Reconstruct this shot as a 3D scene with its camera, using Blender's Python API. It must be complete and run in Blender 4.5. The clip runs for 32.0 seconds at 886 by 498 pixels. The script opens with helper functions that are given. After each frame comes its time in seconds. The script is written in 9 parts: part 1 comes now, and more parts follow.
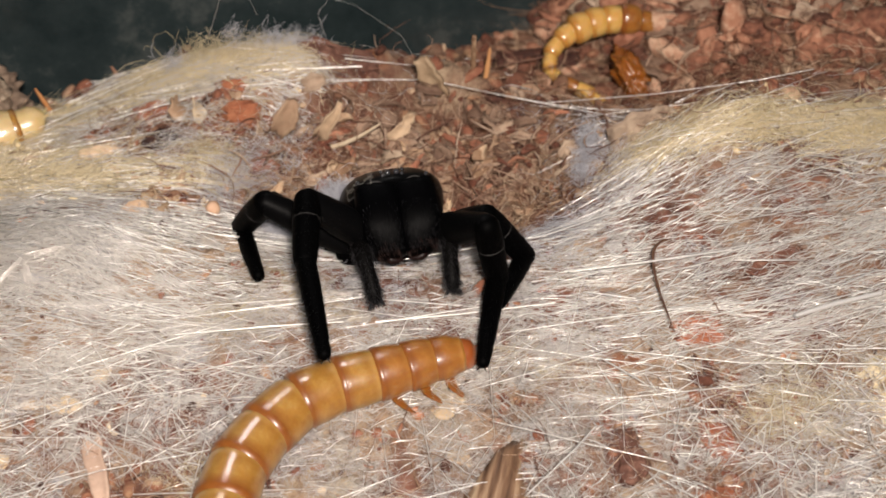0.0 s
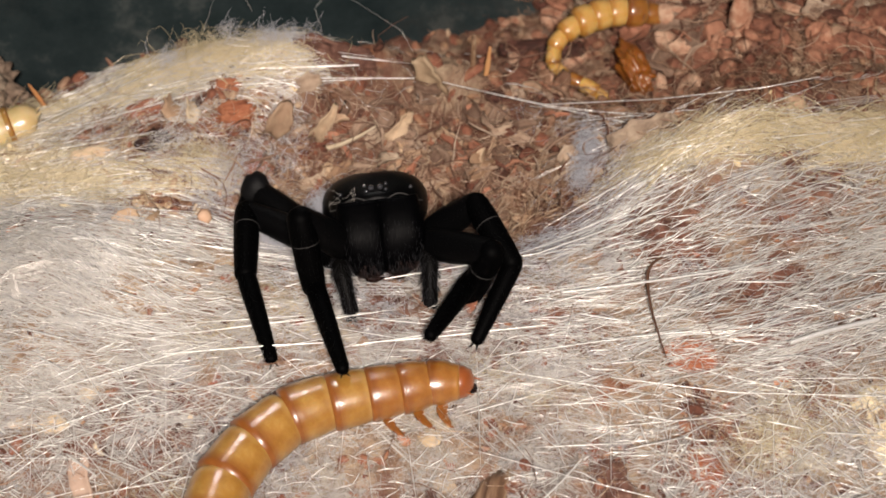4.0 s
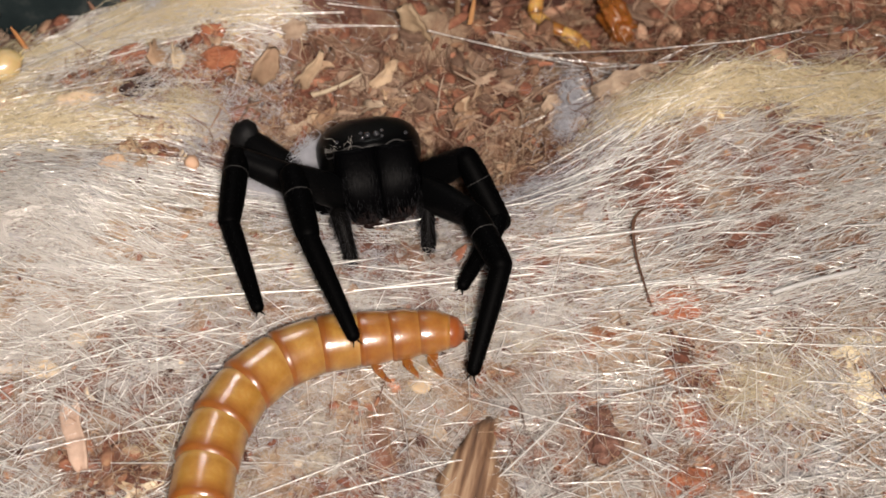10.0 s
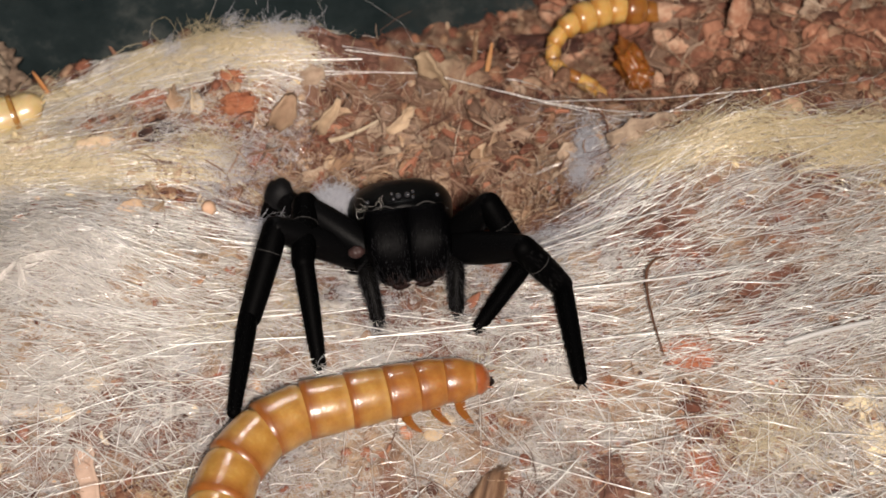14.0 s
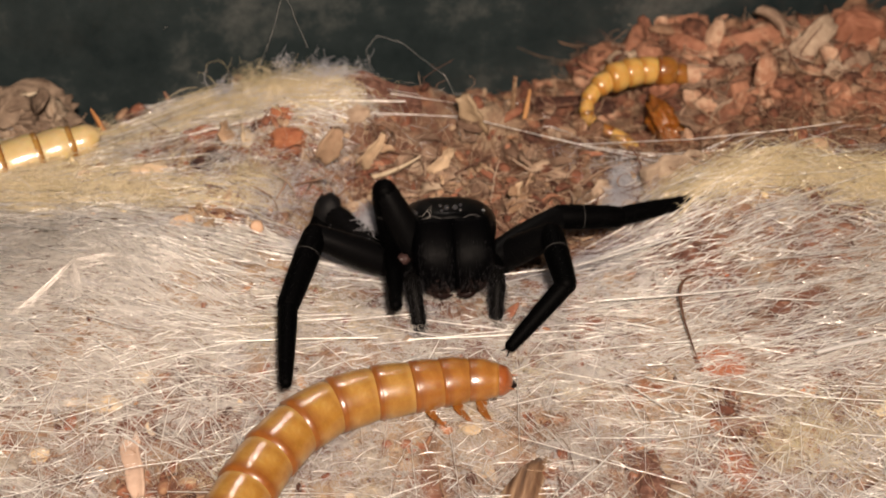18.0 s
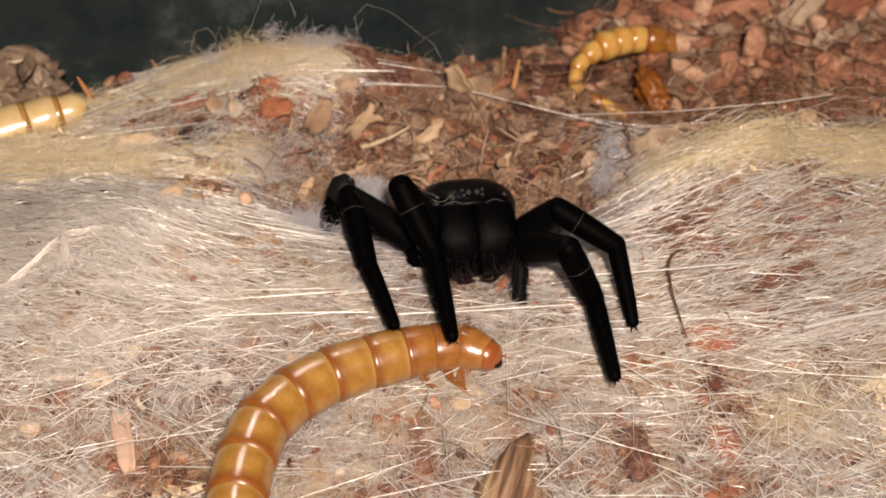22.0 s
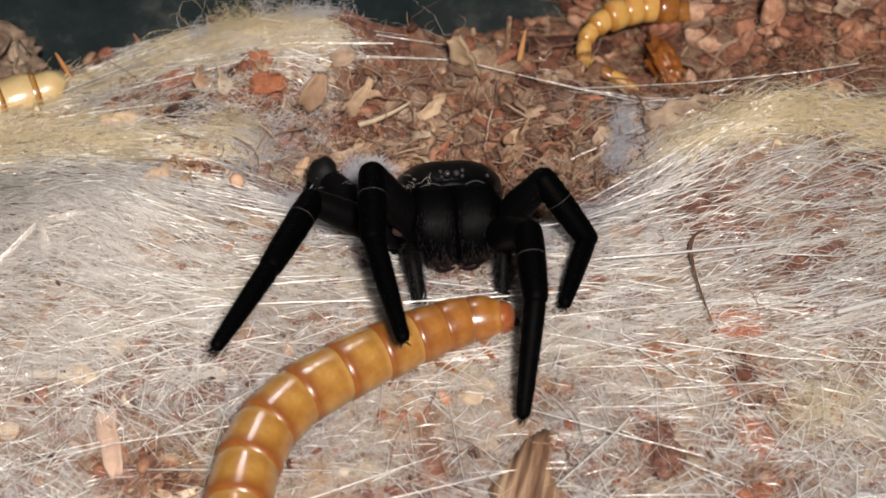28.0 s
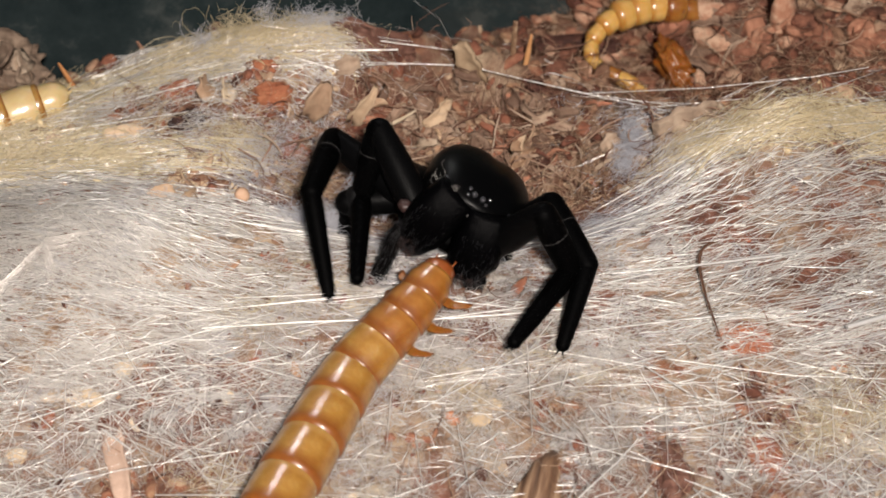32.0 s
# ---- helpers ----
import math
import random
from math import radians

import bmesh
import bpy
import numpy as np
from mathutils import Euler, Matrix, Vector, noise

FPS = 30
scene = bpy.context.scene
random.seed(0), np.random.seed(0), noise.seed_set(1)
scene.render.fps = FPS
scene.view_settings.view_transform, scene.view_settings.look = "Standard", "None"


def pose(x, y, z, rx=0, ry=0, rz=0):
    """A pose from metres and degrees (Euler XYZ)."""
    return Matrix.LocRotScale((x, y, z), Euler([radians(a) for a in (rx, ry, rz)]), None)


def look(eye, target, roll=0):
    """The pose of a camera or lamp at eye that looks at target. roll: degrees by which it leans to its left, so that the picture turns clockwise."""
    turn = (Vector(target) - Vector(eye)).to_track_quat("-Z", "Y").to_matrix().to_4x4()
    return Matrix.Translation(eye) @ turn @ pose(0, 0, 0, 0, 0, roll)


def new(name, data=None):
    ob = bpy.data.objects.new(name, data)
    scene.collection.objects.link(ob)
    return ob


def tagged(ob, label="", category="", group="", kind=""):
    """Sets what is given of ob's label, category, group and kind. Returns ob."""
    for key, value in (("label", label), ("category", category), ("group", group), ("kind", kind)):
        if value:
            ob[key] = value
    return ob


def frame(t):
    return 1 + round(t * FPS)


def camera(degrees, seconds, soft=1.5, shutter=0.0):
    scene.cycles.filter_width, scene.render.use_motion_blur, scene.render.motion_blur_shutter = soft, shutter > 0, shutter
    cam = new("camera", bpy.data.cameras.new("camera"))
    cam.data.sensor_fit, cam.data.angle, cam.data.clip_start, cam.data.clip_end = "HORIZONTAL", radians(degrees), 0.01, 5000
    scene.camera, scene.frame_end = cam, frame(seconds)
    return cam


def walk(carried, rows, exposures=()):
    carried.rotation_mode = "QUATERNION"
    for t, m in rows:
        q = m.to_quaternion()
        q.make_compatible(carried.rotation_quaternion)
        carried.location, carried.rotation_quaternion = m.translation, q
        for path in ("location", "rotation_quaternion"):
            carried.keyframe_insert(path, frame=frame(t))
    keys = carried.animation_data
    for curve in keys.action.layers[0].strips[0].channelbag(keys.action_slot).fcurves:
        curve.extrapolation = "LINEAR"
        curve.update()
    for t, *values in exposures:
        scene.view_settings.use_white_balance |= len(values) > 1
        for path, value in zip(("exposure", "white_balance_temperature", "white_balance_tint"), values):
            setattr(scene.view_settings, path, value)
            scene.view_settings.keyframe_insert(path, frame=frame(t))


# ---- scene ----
# True size: the stage is a few centimetres wide; lengths below are in millimetres times MM.
MM = 0.001
cam = camera(31.28, 32.0, soft=1.7, shutter=0.4)
walk(cam, [
    (0, pose(-0.00009, -0.05137, 0.05509, 46.517, 0.868, -2.363)),
    (0.5, pose(0.00161, -0.05003, 0.05429, 46.472, 1.157, -2.102)),
    (1, pose(0.00222, -0.04962, 0.05382, 46.326, 1.349, -1.892)),
    (1.5, pose(0.00174, -0.04960, 0.05384, 46.244, 1.614, -1.667)),
    (2, pose(0.00275, -0.04973, 0.05510, 46.092, 1.873, -1.369)),
    (2.5, pose(0.00215, -0.04758, 0.05507, 45.266, 1.532, -1.380)),
    (3, pose(0.00279, -0.04662, 0.05894, 43.905, 1.847, -1.179)),
    (3.5, pose(0.00266, -0.04633, 0.05868, 42.636, 1.594, -1.134)),
    (5.5, pose(0.00110, -0.04673, 0.05814, 43.166, 0.789, -0.791)),
    (6, pose(0.00216, -0.04625, 0.05657, 42.912, 0.669, -1.031)),
    (6.5, pose(0.00226, -0.04645, 0.05626, 42.520, 0.991, -1.002)),
    (7, pose(0.00363, -0.04665, 0.05740, 42.273, 1.148, -0.955)),
    (7.5, pose(0.00154, -0.04490, 0.05872, 40.882, 0.832, -0.962)),
    (8, pose(-0.00154, -0.04522, 0.06134, 38.716, -1.987, -3.673)),
    (8.5, pose(-0.00170, -0.04805, 0.06563, 39.208, -1.179, -2.827)),
    (9, pose(-0.00056, -0.04744, 0.06187, 39.792, -0.758, -2.172)),
    (9.5, pose(-0.00004, -0.04637, 0.05973, 40.324, -0.615, -2.043)),
    (10, pose(0.00009, -0.04653, 0.05937, 40.535, -0.486, -2.030)),
    (10.5, pose(0.00088, -0.04689, 0.05699, 40.756, -0.515, -1.844)),
    (11, pose(0.00136, -0.04733, 0.05790, 40.650, -0.437, -1.854)),
    (11.5, pose(0.00064, -0.04761, 0.05800, 40.937, -0.464, -1.972)),
    (12, pose(-0.00106, -0.04742, 0.05817, 41.654, -1.047, -1.971)),
    (12.5, pose(-0.00074, -0.04809, 0.05947, 41.710, -0.703, -1.595)),
    (13, pose(-0.00114, -0.04791, 0.05864, 41.766, -0.474, -1.315)),
    (13.5, pose(-0.00024, -0.04708, 0.06018, 41.889, -0.307, -1.298)),
    (15.5, pose(0.00201, -0.04518, 0.05699, 40.899, 0.820, 0.218)),
    (16, pose(-0.00363, -0.04617, 0.05533, 41.255, -0.041, -0.083)),
    (16.5, pose(-0.00414, -0.04729, 0.05615, 41.741, -0.320, 0.384)),
    (17, pose(-0.00326, -0.05046, 0.05798, 44.094, -1.040, -0.194)),
    (17.5, pose(-0.00119, -0.05628, 0.05578, 51.220, -0.934, -0.302)),
    (18, pose(-0.00077, -0.05542, 0.05467, 49.595, -0.574, 0.073)),
    (18.5, pose(0.00022, -0.05522, 0.05721, 48.953, -0.243, 0.321)),
    (19, pose(0.00000, -0.05421, 0.05881, 48.401, 0.065, 0.305)),
    (19.5, pose(0.00005, -0.05367, 0.05922, 48.377, 0.660, 0.452)),
    (20, pose(-0.00093, -0.05345, 0.06109, 48.353, 0.489, 0.299)),
    (20.5, pose(-0.00235, -0.05430, 0.05853, 48.427, -0.669, -0.076)),
    (21, pose(-0.00228, -0.05415, 0.05733, 47.979, -0.991, -0.380)),
    (21.5, pose(-0.00195, -0.05412, 0.05683, 47.932, -0.999, -0.520)),
    (22, pose(-0.00125, -0.05449, 0.05585, 47.588, -1.168, -0.349)),
    (22.5, pose(-0.00237, -0.05457, 0.05677, 47.226, -1.152, -0.313)),
    (23, pose(-0.00153, -0.05277, 0.05528, 47.369, -1.260, -0.584)),
    (23.5, pose(-0.00261, -0.05267, 0.05672, 46.992, -1.351, -0.715)),
    (24, pose(-0.00309, -0.05226, 0.05635, 47.216, -1.177, -0.700)),
    (24.5, pose(-0.00327, -0.05136, 0.05666, 47.280, -1.283, -0.854)),
    (25, pose(-0.00245, -0.05053, 0.05361, 47.219, -1.522, -1.068)),
    (25.5, pose(-0.00146, -0.04967, 0.05193, 47.153, -1.592, -1.286)),
    (27.5, pose(-0.00195, -0.05116, 0.05175, 47.087, -1.110, -1.235)),
    (28, pose(-0.00222, -0.05057, 0.05223, 47.006, -1.103, -1.186)),
    (28.5, pose(-0.00203, -0.04955, 0.05231, 46.912, -1.008, -1.214)),
    (29, pose(-0.00196, -0.04955, 0.05277, 46.976, -0.791, -1.316)),
    (29.5, pose(-0.00196, -0.04937, 0.05249, 46.900, -0.668, -1.465)),
    (30, pose(-0.00150, -0.04912, 0.05275, 46.667, -0.511, -1.418)),
    (30.5, pose(-0.00125, -0.04920, 0.05256, 46.267, -0.628, -1.695)),
    (31, pose(-0.00156, -0.04954, 0.05361, 46.386, -0.854, -1.739)),
    (31.5, pose(-0.00217, -0.04782, 0.05465, 44.802, -0.724, -1.552)),
    (32, pose(-0.00186, -0.04802, 0.05418, 45.167, -0.348, -1.226)),
], exposures=[(0, 0, 6500, 10), (16, 0, 6500, 10), (17, 0, 6700, 11), (18, 0, 7450, 15), (19, 0, 7400, 15), (21, 0, 7500, 16), (23, 0, 7200, 15), (25, 0, 6900, 13), (28, 0, 6350, 9), (32, 0, 6350, 9)])
# The macro lens is sharp on the spider and the larva and softens towards the wall.
cam.data.dof.use_dof = True
cam.data.dof.focus_distance = 76.0 * MM
cam.data.dof.aperture_fstop = 92


# ---- light: a phone lamp beside the lens, a weak lamp added beyond the tub's back wall for highlights, and the dim room around the tub ----
world = bpy.data.worlds.new("world")
scene.world = world
world.use_nodes = True
world.node_tree.nodes["Background"].inputs[0].default_value = (0.75, 0.85, 1.0, 1)
world.node_tree.nodes["Background"].inputs[1].default_value = 0.065


def lamp(name, eye, target, watts, size, colour):
    data = bpy.data.lights.new(name, "AREA")
    data.shape, data.size, data.energy, data.color = "DISK", size * MM, watts, colour
    ob = new(name, data)
    ob.matrix_world = look(Vector(eye) * MM, Vector(target) * MM)
    return ob


# Added weak lamp behind the tub; it gives the larva and shell their highlights.
lamp("highlight_lamp", (-14, 100, 118), (-2, 0, 0), 0.033, 15, (1.0, 0.97, 0.93))
lamp("phone_lamp", (8, -78, 90), (-1, 6, 0), 0.230, 11, (1.0, 0.885, 0.795))
scene.view_settings.exposure = 0.0


# ---- materials ----
def material(name, rough=0.6, metal=0.0):
    m = bpy.data.materials.new(name)
    m.use_nodes = True
    b = m.node_tree.nodes["Principled BSDF"]
    b.inputs["Roughness"].default_value, b.inputs["Metallic"].default_value = rough, metal
    return m, m.node_tree, b


def node(tree, kind, **sockets):
    n = tree.nodes.new(kind)
    for key, value in sockets.items():
        n.inputs[key.replace("_", " ")].default_value = value
    return n


def ramp(tree, source, stops):
    r = tree.nodes.new("ShaderNodeValToRGB")
    els = r.color_ramp.elements
    while len(els) < len(stops):
        els.new(0.5)
    for e, (at, colour) in zip(els, stops):
        e.position, e.color = at, (*colour, 1)
    tree.links.new(source, r.inputs[0])
    return r.outputs[0]


def noise_at(tree, scale, detail=5.0, rough=0.6):
    """Noise on the object's own coordinates; scale in cycles per millimetre."""
    c = tree.nodes.new("ShaderNodeTexCoord")
    n = node(tree, "ShaderNodeTexNoise", Scale=scale / MM, Detail=detail, Roughness=rough)
    tree.links.new(c.outputs["Object"], n.inputs["Vector"])
    return n.outputs["Fac"]


def mix(tree, fac, a, b):
    n = tree.nodes.new("ShaderNodeMix")
    n.data_type = "RGBA"
    for socket, value in ((n.inputs[0], fac), (n.inputs[6], a), (n.inputs[7], b)):
        if isinstance(value, bpy.types.NodeSocket):
            tree.links.new(value, socket)
        else:
            socket.default_value = value if isinstance(value, (int, float)) else (*value, 1)
    return n.outputs[2]


def bump(tree, bsdf, source, strength, depth):
    n = node(tree, "ShaderNodeBump", Strength=strength, Distance=depth * MM)
    tree.links.new(source, n.inputs["Height"])
    tree.links.new(n.outputs[0], bsdf.inputs["Normal"])


def varied(name, stops, rough=0.7, grain=2.0, island=True, depth=0.05, spread=0.25, sheen=0.0):
    """A material whose colour runs through stops piece by piece, with grain inside each piece."""
    m, tree, b = material(name, rough)
    if island:
        pick = tree.nodes.new("ShaderNodeNewGeometry").outputs["Random Per Island"]
    else:
        pick = tree.nodes.new("ShaderNodeObjectInfo").outputs["Random"]
    fine = noise_at(tree, grain)
    add = tree.nodes.new("ShaderNodeMath")
    add.operation = "MULTIPLY_ADD"
    tree.links.new(fine, add.inputs[0])
    add.inputs[1].default_value = spread * 2
    tree.links.new(pick, add.inputs[2])
    sub = tree.nodes.new("ShaderNodeMath")
    sub.operation = "SUBTRACT"
    tree.links.new(add.outputs[0], sub.inputs[0])
    sub.inputs[1].default_value = spread
    tree.links.new(ramp(tree, sub.outputs[0], stops), b.inputs["Base Color"])
    bump(tree, b, fine, 0.6, depth)
    if sheen:
        b.inputs["Sheen Weight"].default_value = sheen
    return m


def silk_material(name, colour, rough, clear, gloss=0.35):
    """Threads: bright and glossy, partly clear."""
    m, tree, b = material(name, 0.6)
    b.inputs["Base Color"].default_value = (*colour, 1)
    shine = tree.nodes.new("ShaderNodeBsdfGlossy")
    shine.inputs["Color"].default_value = (1, 0.97, 0.92, 1)
    shine.inputs["Roughness"].default_value = rough
    kinks = node(tree, "ShaderNodeBump", Strength=1.0, Distance=0.05 * MM)
    tree.links.new(noise_at(tree, 5.0, 2), kinks.inputs["Height"])
    tree.links.new(kinks.outputs[0], shine.inputs["Normal"])
    both = tree.nodes.new("ShaderNodeMixShader")
    both.inputs[0].default_value = gloss
    tree.links.new(b.outputs[0], both.inputs[1])
    tree.links.new(shine.outputs[0], both.inputs[2])
    clearness = tree.nodes.new("ShaderNodeBsdfTransparent")
    m2 = tree.nodes.new("ShaderNodeMixShader")
    m2.inputs[0].default_value = clear
    tree.links.new(both.outputs[0], m2.inputs[1])
    tree.links.new(clearness.outputs[0], m2.inputs[2])
    tree.links.new(m2.outputs[0], tree.nodes["Material Output"].inputs["Surface"])
    return m


def soil_material():
    """Crumbly substrate: dark red-brown crumbs with tan, straw and rusty patches."""
    m, tree, b = material("soil", 0.9)
    fine = ramp(tree, noise_at(tree, 0.9, 7, 0.7), ((0.3, (0.045, 0.017, 0.011)), (0.45, (0.13, 0.05, 0.032)), (0.58, (0.23, 0.10, 0.064)), (0.72, (0.36, 0.21, 0.145))))
    tan = ramp(tree, noise_at(tree, 1.3, 6, 0.7), ((0.3, (0.14, 0.09, 0.06)), (0.5, (0.34, 0.23, 0.15)), (0.7, (0.52, 0.40, 0.27))))
    rust = ramp(tree, noise_at(tree, 1.1, 6, 0.7), ((0.3, (0.09, 0.025, 0.012)), (0.5, (0.26, 0.09, 0.04)), (0.7, (0.42, 0.20, 0.10))))
    where = node(tree, "ShaderNodeMapRange", From_Min=0.44, From_Max=0.56)
    tree.links.new(noise_at(tree, 0.13, 4), where.inputs[0])
    spots = node(tree, "ShaderNodeMapRange", From_Min=0.60, From_Max=0.68)
    tree.links.new(noise_at(tree, 0.31, 3), spots.inputs[0])
    tree.links.new(mix(tree, spots.outputs[0], mix(tree, where.outputs[0], fine, tan), rust), b.inputs["Base Color"])
    bump(tree, b, noise_at(tree, 1.8, 6, 0.7), 1.0, 0.35)
    return m


SOIL = soil_material()
CHIP_RED = varied("bark_red", ((0.0, (0.05, 0.018, 0.010)), (0.35, (0.15, 0.052, 0.030)), (0.7, (0.26, 0.10, 0.058)), (1.0, (0.36, 0.21, 0.12))), 0.9, 2.2, True, 0.3, 0.6)
CHIP_BACK = varied("bark_rosy", ((0.0, (0.08, 0.030, 0.018)), (0.35, (0.24, 0.097, 0.058)), (0.7, (0.40, 0.19, 0.115)), (1.0, (0.58, 0.38, 0.26))), 0.9, 2.2, True, 0.3, 0.6)
CHIP_ORANGE = varied("bark_orange", ((0.0, (0.22, 0.06, 0.03)), (0.5, (0.42, 0.14, 0.07)), (1.0, (0.58, 0.27, 0.15))), 0.85, 1.2, True, 0.1, 0.5)
CHIP_PINK = varied("husk_pinkish", ((0.0, (0.13, 0.06, 0.034)), (0.4, (0.25, 0.135, 0.08)), (0.8, (0.38, 0.24, 0.155)), (1.0, (0.5, 0.36, 0.24))), 0.85, 2.2, True, 0.25, 0.55)
CHIP_TAN = varied("husk_tan", ((0.0, (0.22, 0.13, 0.08)), (0.4, (0.42, 0.28, 0.17)), (0.8, (0.58, 0.44, 0.28)), (1.0, (0.7, 0.58, 0.42))), 0.75, 1.6)
CHIP_YELLOW = varied("husk_yellow", ((0.0, (0.4, 0.27, 0.12)), (0.5, (0.62, 0.48, 0.26)), (1.0, (0.8, 0.68, 0.44))), 0.75, 1.6)
FIBRE = varied("fibre", ((0.0, (0.10, 0.042, 0.024)), (0.4, (0.23, 0.115, 0.066)), (0.8, (0.38, 0.24, 0.15)), (1.0, (0.54, 0.41, 0.29))), 0.75, 1.0)
FUZZ = varied("fibre_down", ((0.0, (0.10, 0.042, 0.026)), (0.4, (0.20, 0.105, 0.07)), (0.75, (0.36, 0.23, 0.16)), (1.0, (0.58, 0.45, 0.34))), 0.8, 1.0)
SILK = silk_material("silk", (0.83, 0.79, 0.74), 0.22, 0.1, 0.38)
SILK_YELLOW = silk_material("silk_yellowed", (0.88, 0.74, 0.46), 0.22, 0.1, 0.32)
SILK_BRIGHT = silk_material("silk_bright", (0.90, 0.88, 0.86), 0.28, 0.0, 0.58)
SILK_FLUFF = silk_material("silk_fluff", (0.70, 0.71, 0.78), 0.35, 0.3, 0.18)
SILK_FINE = silk_material("silk_fine", (0.78, 0.73, 0.68), 0.22, 0.2, 0.28)


def black_material(name, rough, colour=(0.0012, 0.0012, 0.0014), coat=0.0, shine=0.12):
    m, tree, b = material(name, rough)
    b.inputs["Specular IOR Level"].default_value = shine
    b.inputs["Base Color"].default_value = (*colour, 1)
    bump(tree, b, noise_at(tree, 9.0, 3), 0.35, 0.03)
    b.inputs["Coat Weight"].default_value = coat
    b.inputs["Coat Roughness"].default_value = 0.15
    return m


BLACK_SHELL = black_material("black_shell", 0.34, (0.0009, 0.0009, 0.001), shine=0.11)
def jaw_material():
    """Black jaw: fine upright hair lines break up the shine."""
    m, tree, b = material("black_jaw", 0.4)
    b.inputs["Specular IOR Level"].default_value = 0.035
    b.inputs["Base Color"].default_value = (0.0006, 0.0006, 0.0008, 1)
    c = tree.nodes.new("ShaderNodeTexCoord")
    s = node(tree, "ShaderNodeMapping", Scale=(1.0, 1.0, 0.12))
    n = node(tree, "ShaderNodeTexNoise", Scale=9.0 / MM, Detail=4.0, Roughness=0.7)
    tree.links.new(c.outputs["Object"], s.inputs["Vector"])
    tree.links.new(s.outputs[0], n.inputs["Vector"])
    bump(tree, b, n.outputs["Fac"], 0.7, 0.05)
    return m


BLACK_JAW = jaw_material()
BLACK_VELVET = black_material("black_velvet", 0.55, (0.0006, 0.0006, 0.0007), shine=0.025)
# Greyer than the velvet: the femurs' sheen is partly put into the colour.
BLACK_THIGH = black_material("black_thigh", 0.45, (0.0018, 0.0018, 0.002), shine=0.05)
BLACK_PALP = black_material("black_palp", 0.5, (0.0025, 0.0023, 0.0023), shine=0.05)
HIP_SKIN = black_material("hip_skin", 0.4, (0.045, 0.025, 0.023), shine=0.3)
BLACK_HAIR = black_material("black_hair", 0.55, (0.002, 0.002, 0.0022), shine=0.1)
# Lifted to dark grey: the knee's sheen and silk veil as base colour.
KNEE_GREY = black_material("knee_grey", 0.6, (0.0045, 0.0045, 0.005), shine=0.15)
JOINT = black_material("joint_skin", 0.4, (0.045, 0.043, 0.042))
FRINGE = black_material("jaw_fringe", 0.3, (0.045, 0.026, 0.022), shine=0.5)
FANG = black_material("fang_brown", 0.4, (0.010, 0.0045, 0.004), 0.1)
BRISTLE = black_material("bristle", 0.3, (0.02, 0.0195, 0.021), shine=0.5)
EYE = black_material("eye_lens", 0.08, (0.03, 0.03, 0.034), 1.0, 0.6)


def worm_material(name, stops, hind=None, fore=None, coat=1.0):
    """Waxy larva skin; on a ring it darkens to hind and pales to fore along its length."""
    m, tree, b = material(name, 0.38)
    colour = ramp(tree, noise_at(tree, 0.62, 6, 0.7), stops)
    if hind:
        c = tree.nodes.new("ShaderNodeTexCoord")
        axes = tree.nodes.new("ShaderNodeSeparateXYZ")
        tree.links.new(c.outputs["Generated"], axes.inputs[0])
        for colour_to, lo, hi, most in ((hind, 0.64, 0.80, 0.75), (fore, 0.24, 0.12, 0.4)):
            along_ring = node(tree, "ShaderNodeMapRange", From_Min=lo, From_Max=hi, To_Max=most)
            tree.links.new(axes.outputs[1], along_ring.inputs[0])
            colour = mix(tree, along_ring.outputs[0], colour, colour_to)
    tree.links.new(colour, b.inputs["Base Color"])
    b.inputs["Subsurface Weight"].default_value = 0.25
    b.inputs["Subsurface Radius"].default_value = (0.9 * MM, 0.45 * MM, 0.15 * MM)
    b.inputs["Subsurface Scale"].default_value = 1.0
    b.inputs["Coat Weight"].default_value = coat
    b.inputs["Coat Roughness"].default_value = 0.19
    pores = node(tree, "ShaderNodeBump", Strength=0.35, Distance=0.05 * MM)
    tree.links.new(noise_at(tree, 4.0, 4), pores.inputs["Height"])
    tree.links.new(pores.outputs[0], b.inputs["Coat Normal"])
    b.inputs["Coat IOR"].default_value = 1.75
    bump(tree, b, noise_at(tree, 1.3, 5), 0.3, 0.12)
    return m


WORM = worm_material("larva_skin", ((0.3, (0.27, 0.110, 0.014)), (0.5, (0.38, 0.19, 0.035)), (0.7, (0.50, 0.30, 0.085))), (0.24, 0.078, 0.009), (0.56, 0.34, 0.11))
WORM_BAND = worm_material("larva_band", ((0.3, (0.17, 0.050, 0.007)), (0.7, (0.29, 0.096, 0.015))), coat=0.35)
WORM_HEAD = worm_material("larva_head", ((0.3, (0.24, 0.06, 0.012)), (0.7, (0.34, 0.09, 0.016))))
WORM_FRONT = worm_material("larva_front", ((0.3, (0.23, 0.076, 0.009)), (0.5, (0.33, 0.13, 0.02)), (0.7, (0.43, 0.20, 0.045))), (0.21, 0.056, 0.007), (0.42, 0.19, 0.04))
WORM_PALE = worm_material("larva_membrane", ((0.3, (0.60, 0.42, 0.18)), (0.7, (0.74, 0.58, 0.31))))
HUSK = worm_material("cast_skin", ((0.3, (0.55, 0.28, 0.055)), (0.7, (0.72, 0.47, 0.16))), (0.42, 0.17, 0.025), (0.70, 0.46, 0.16), 0.6)


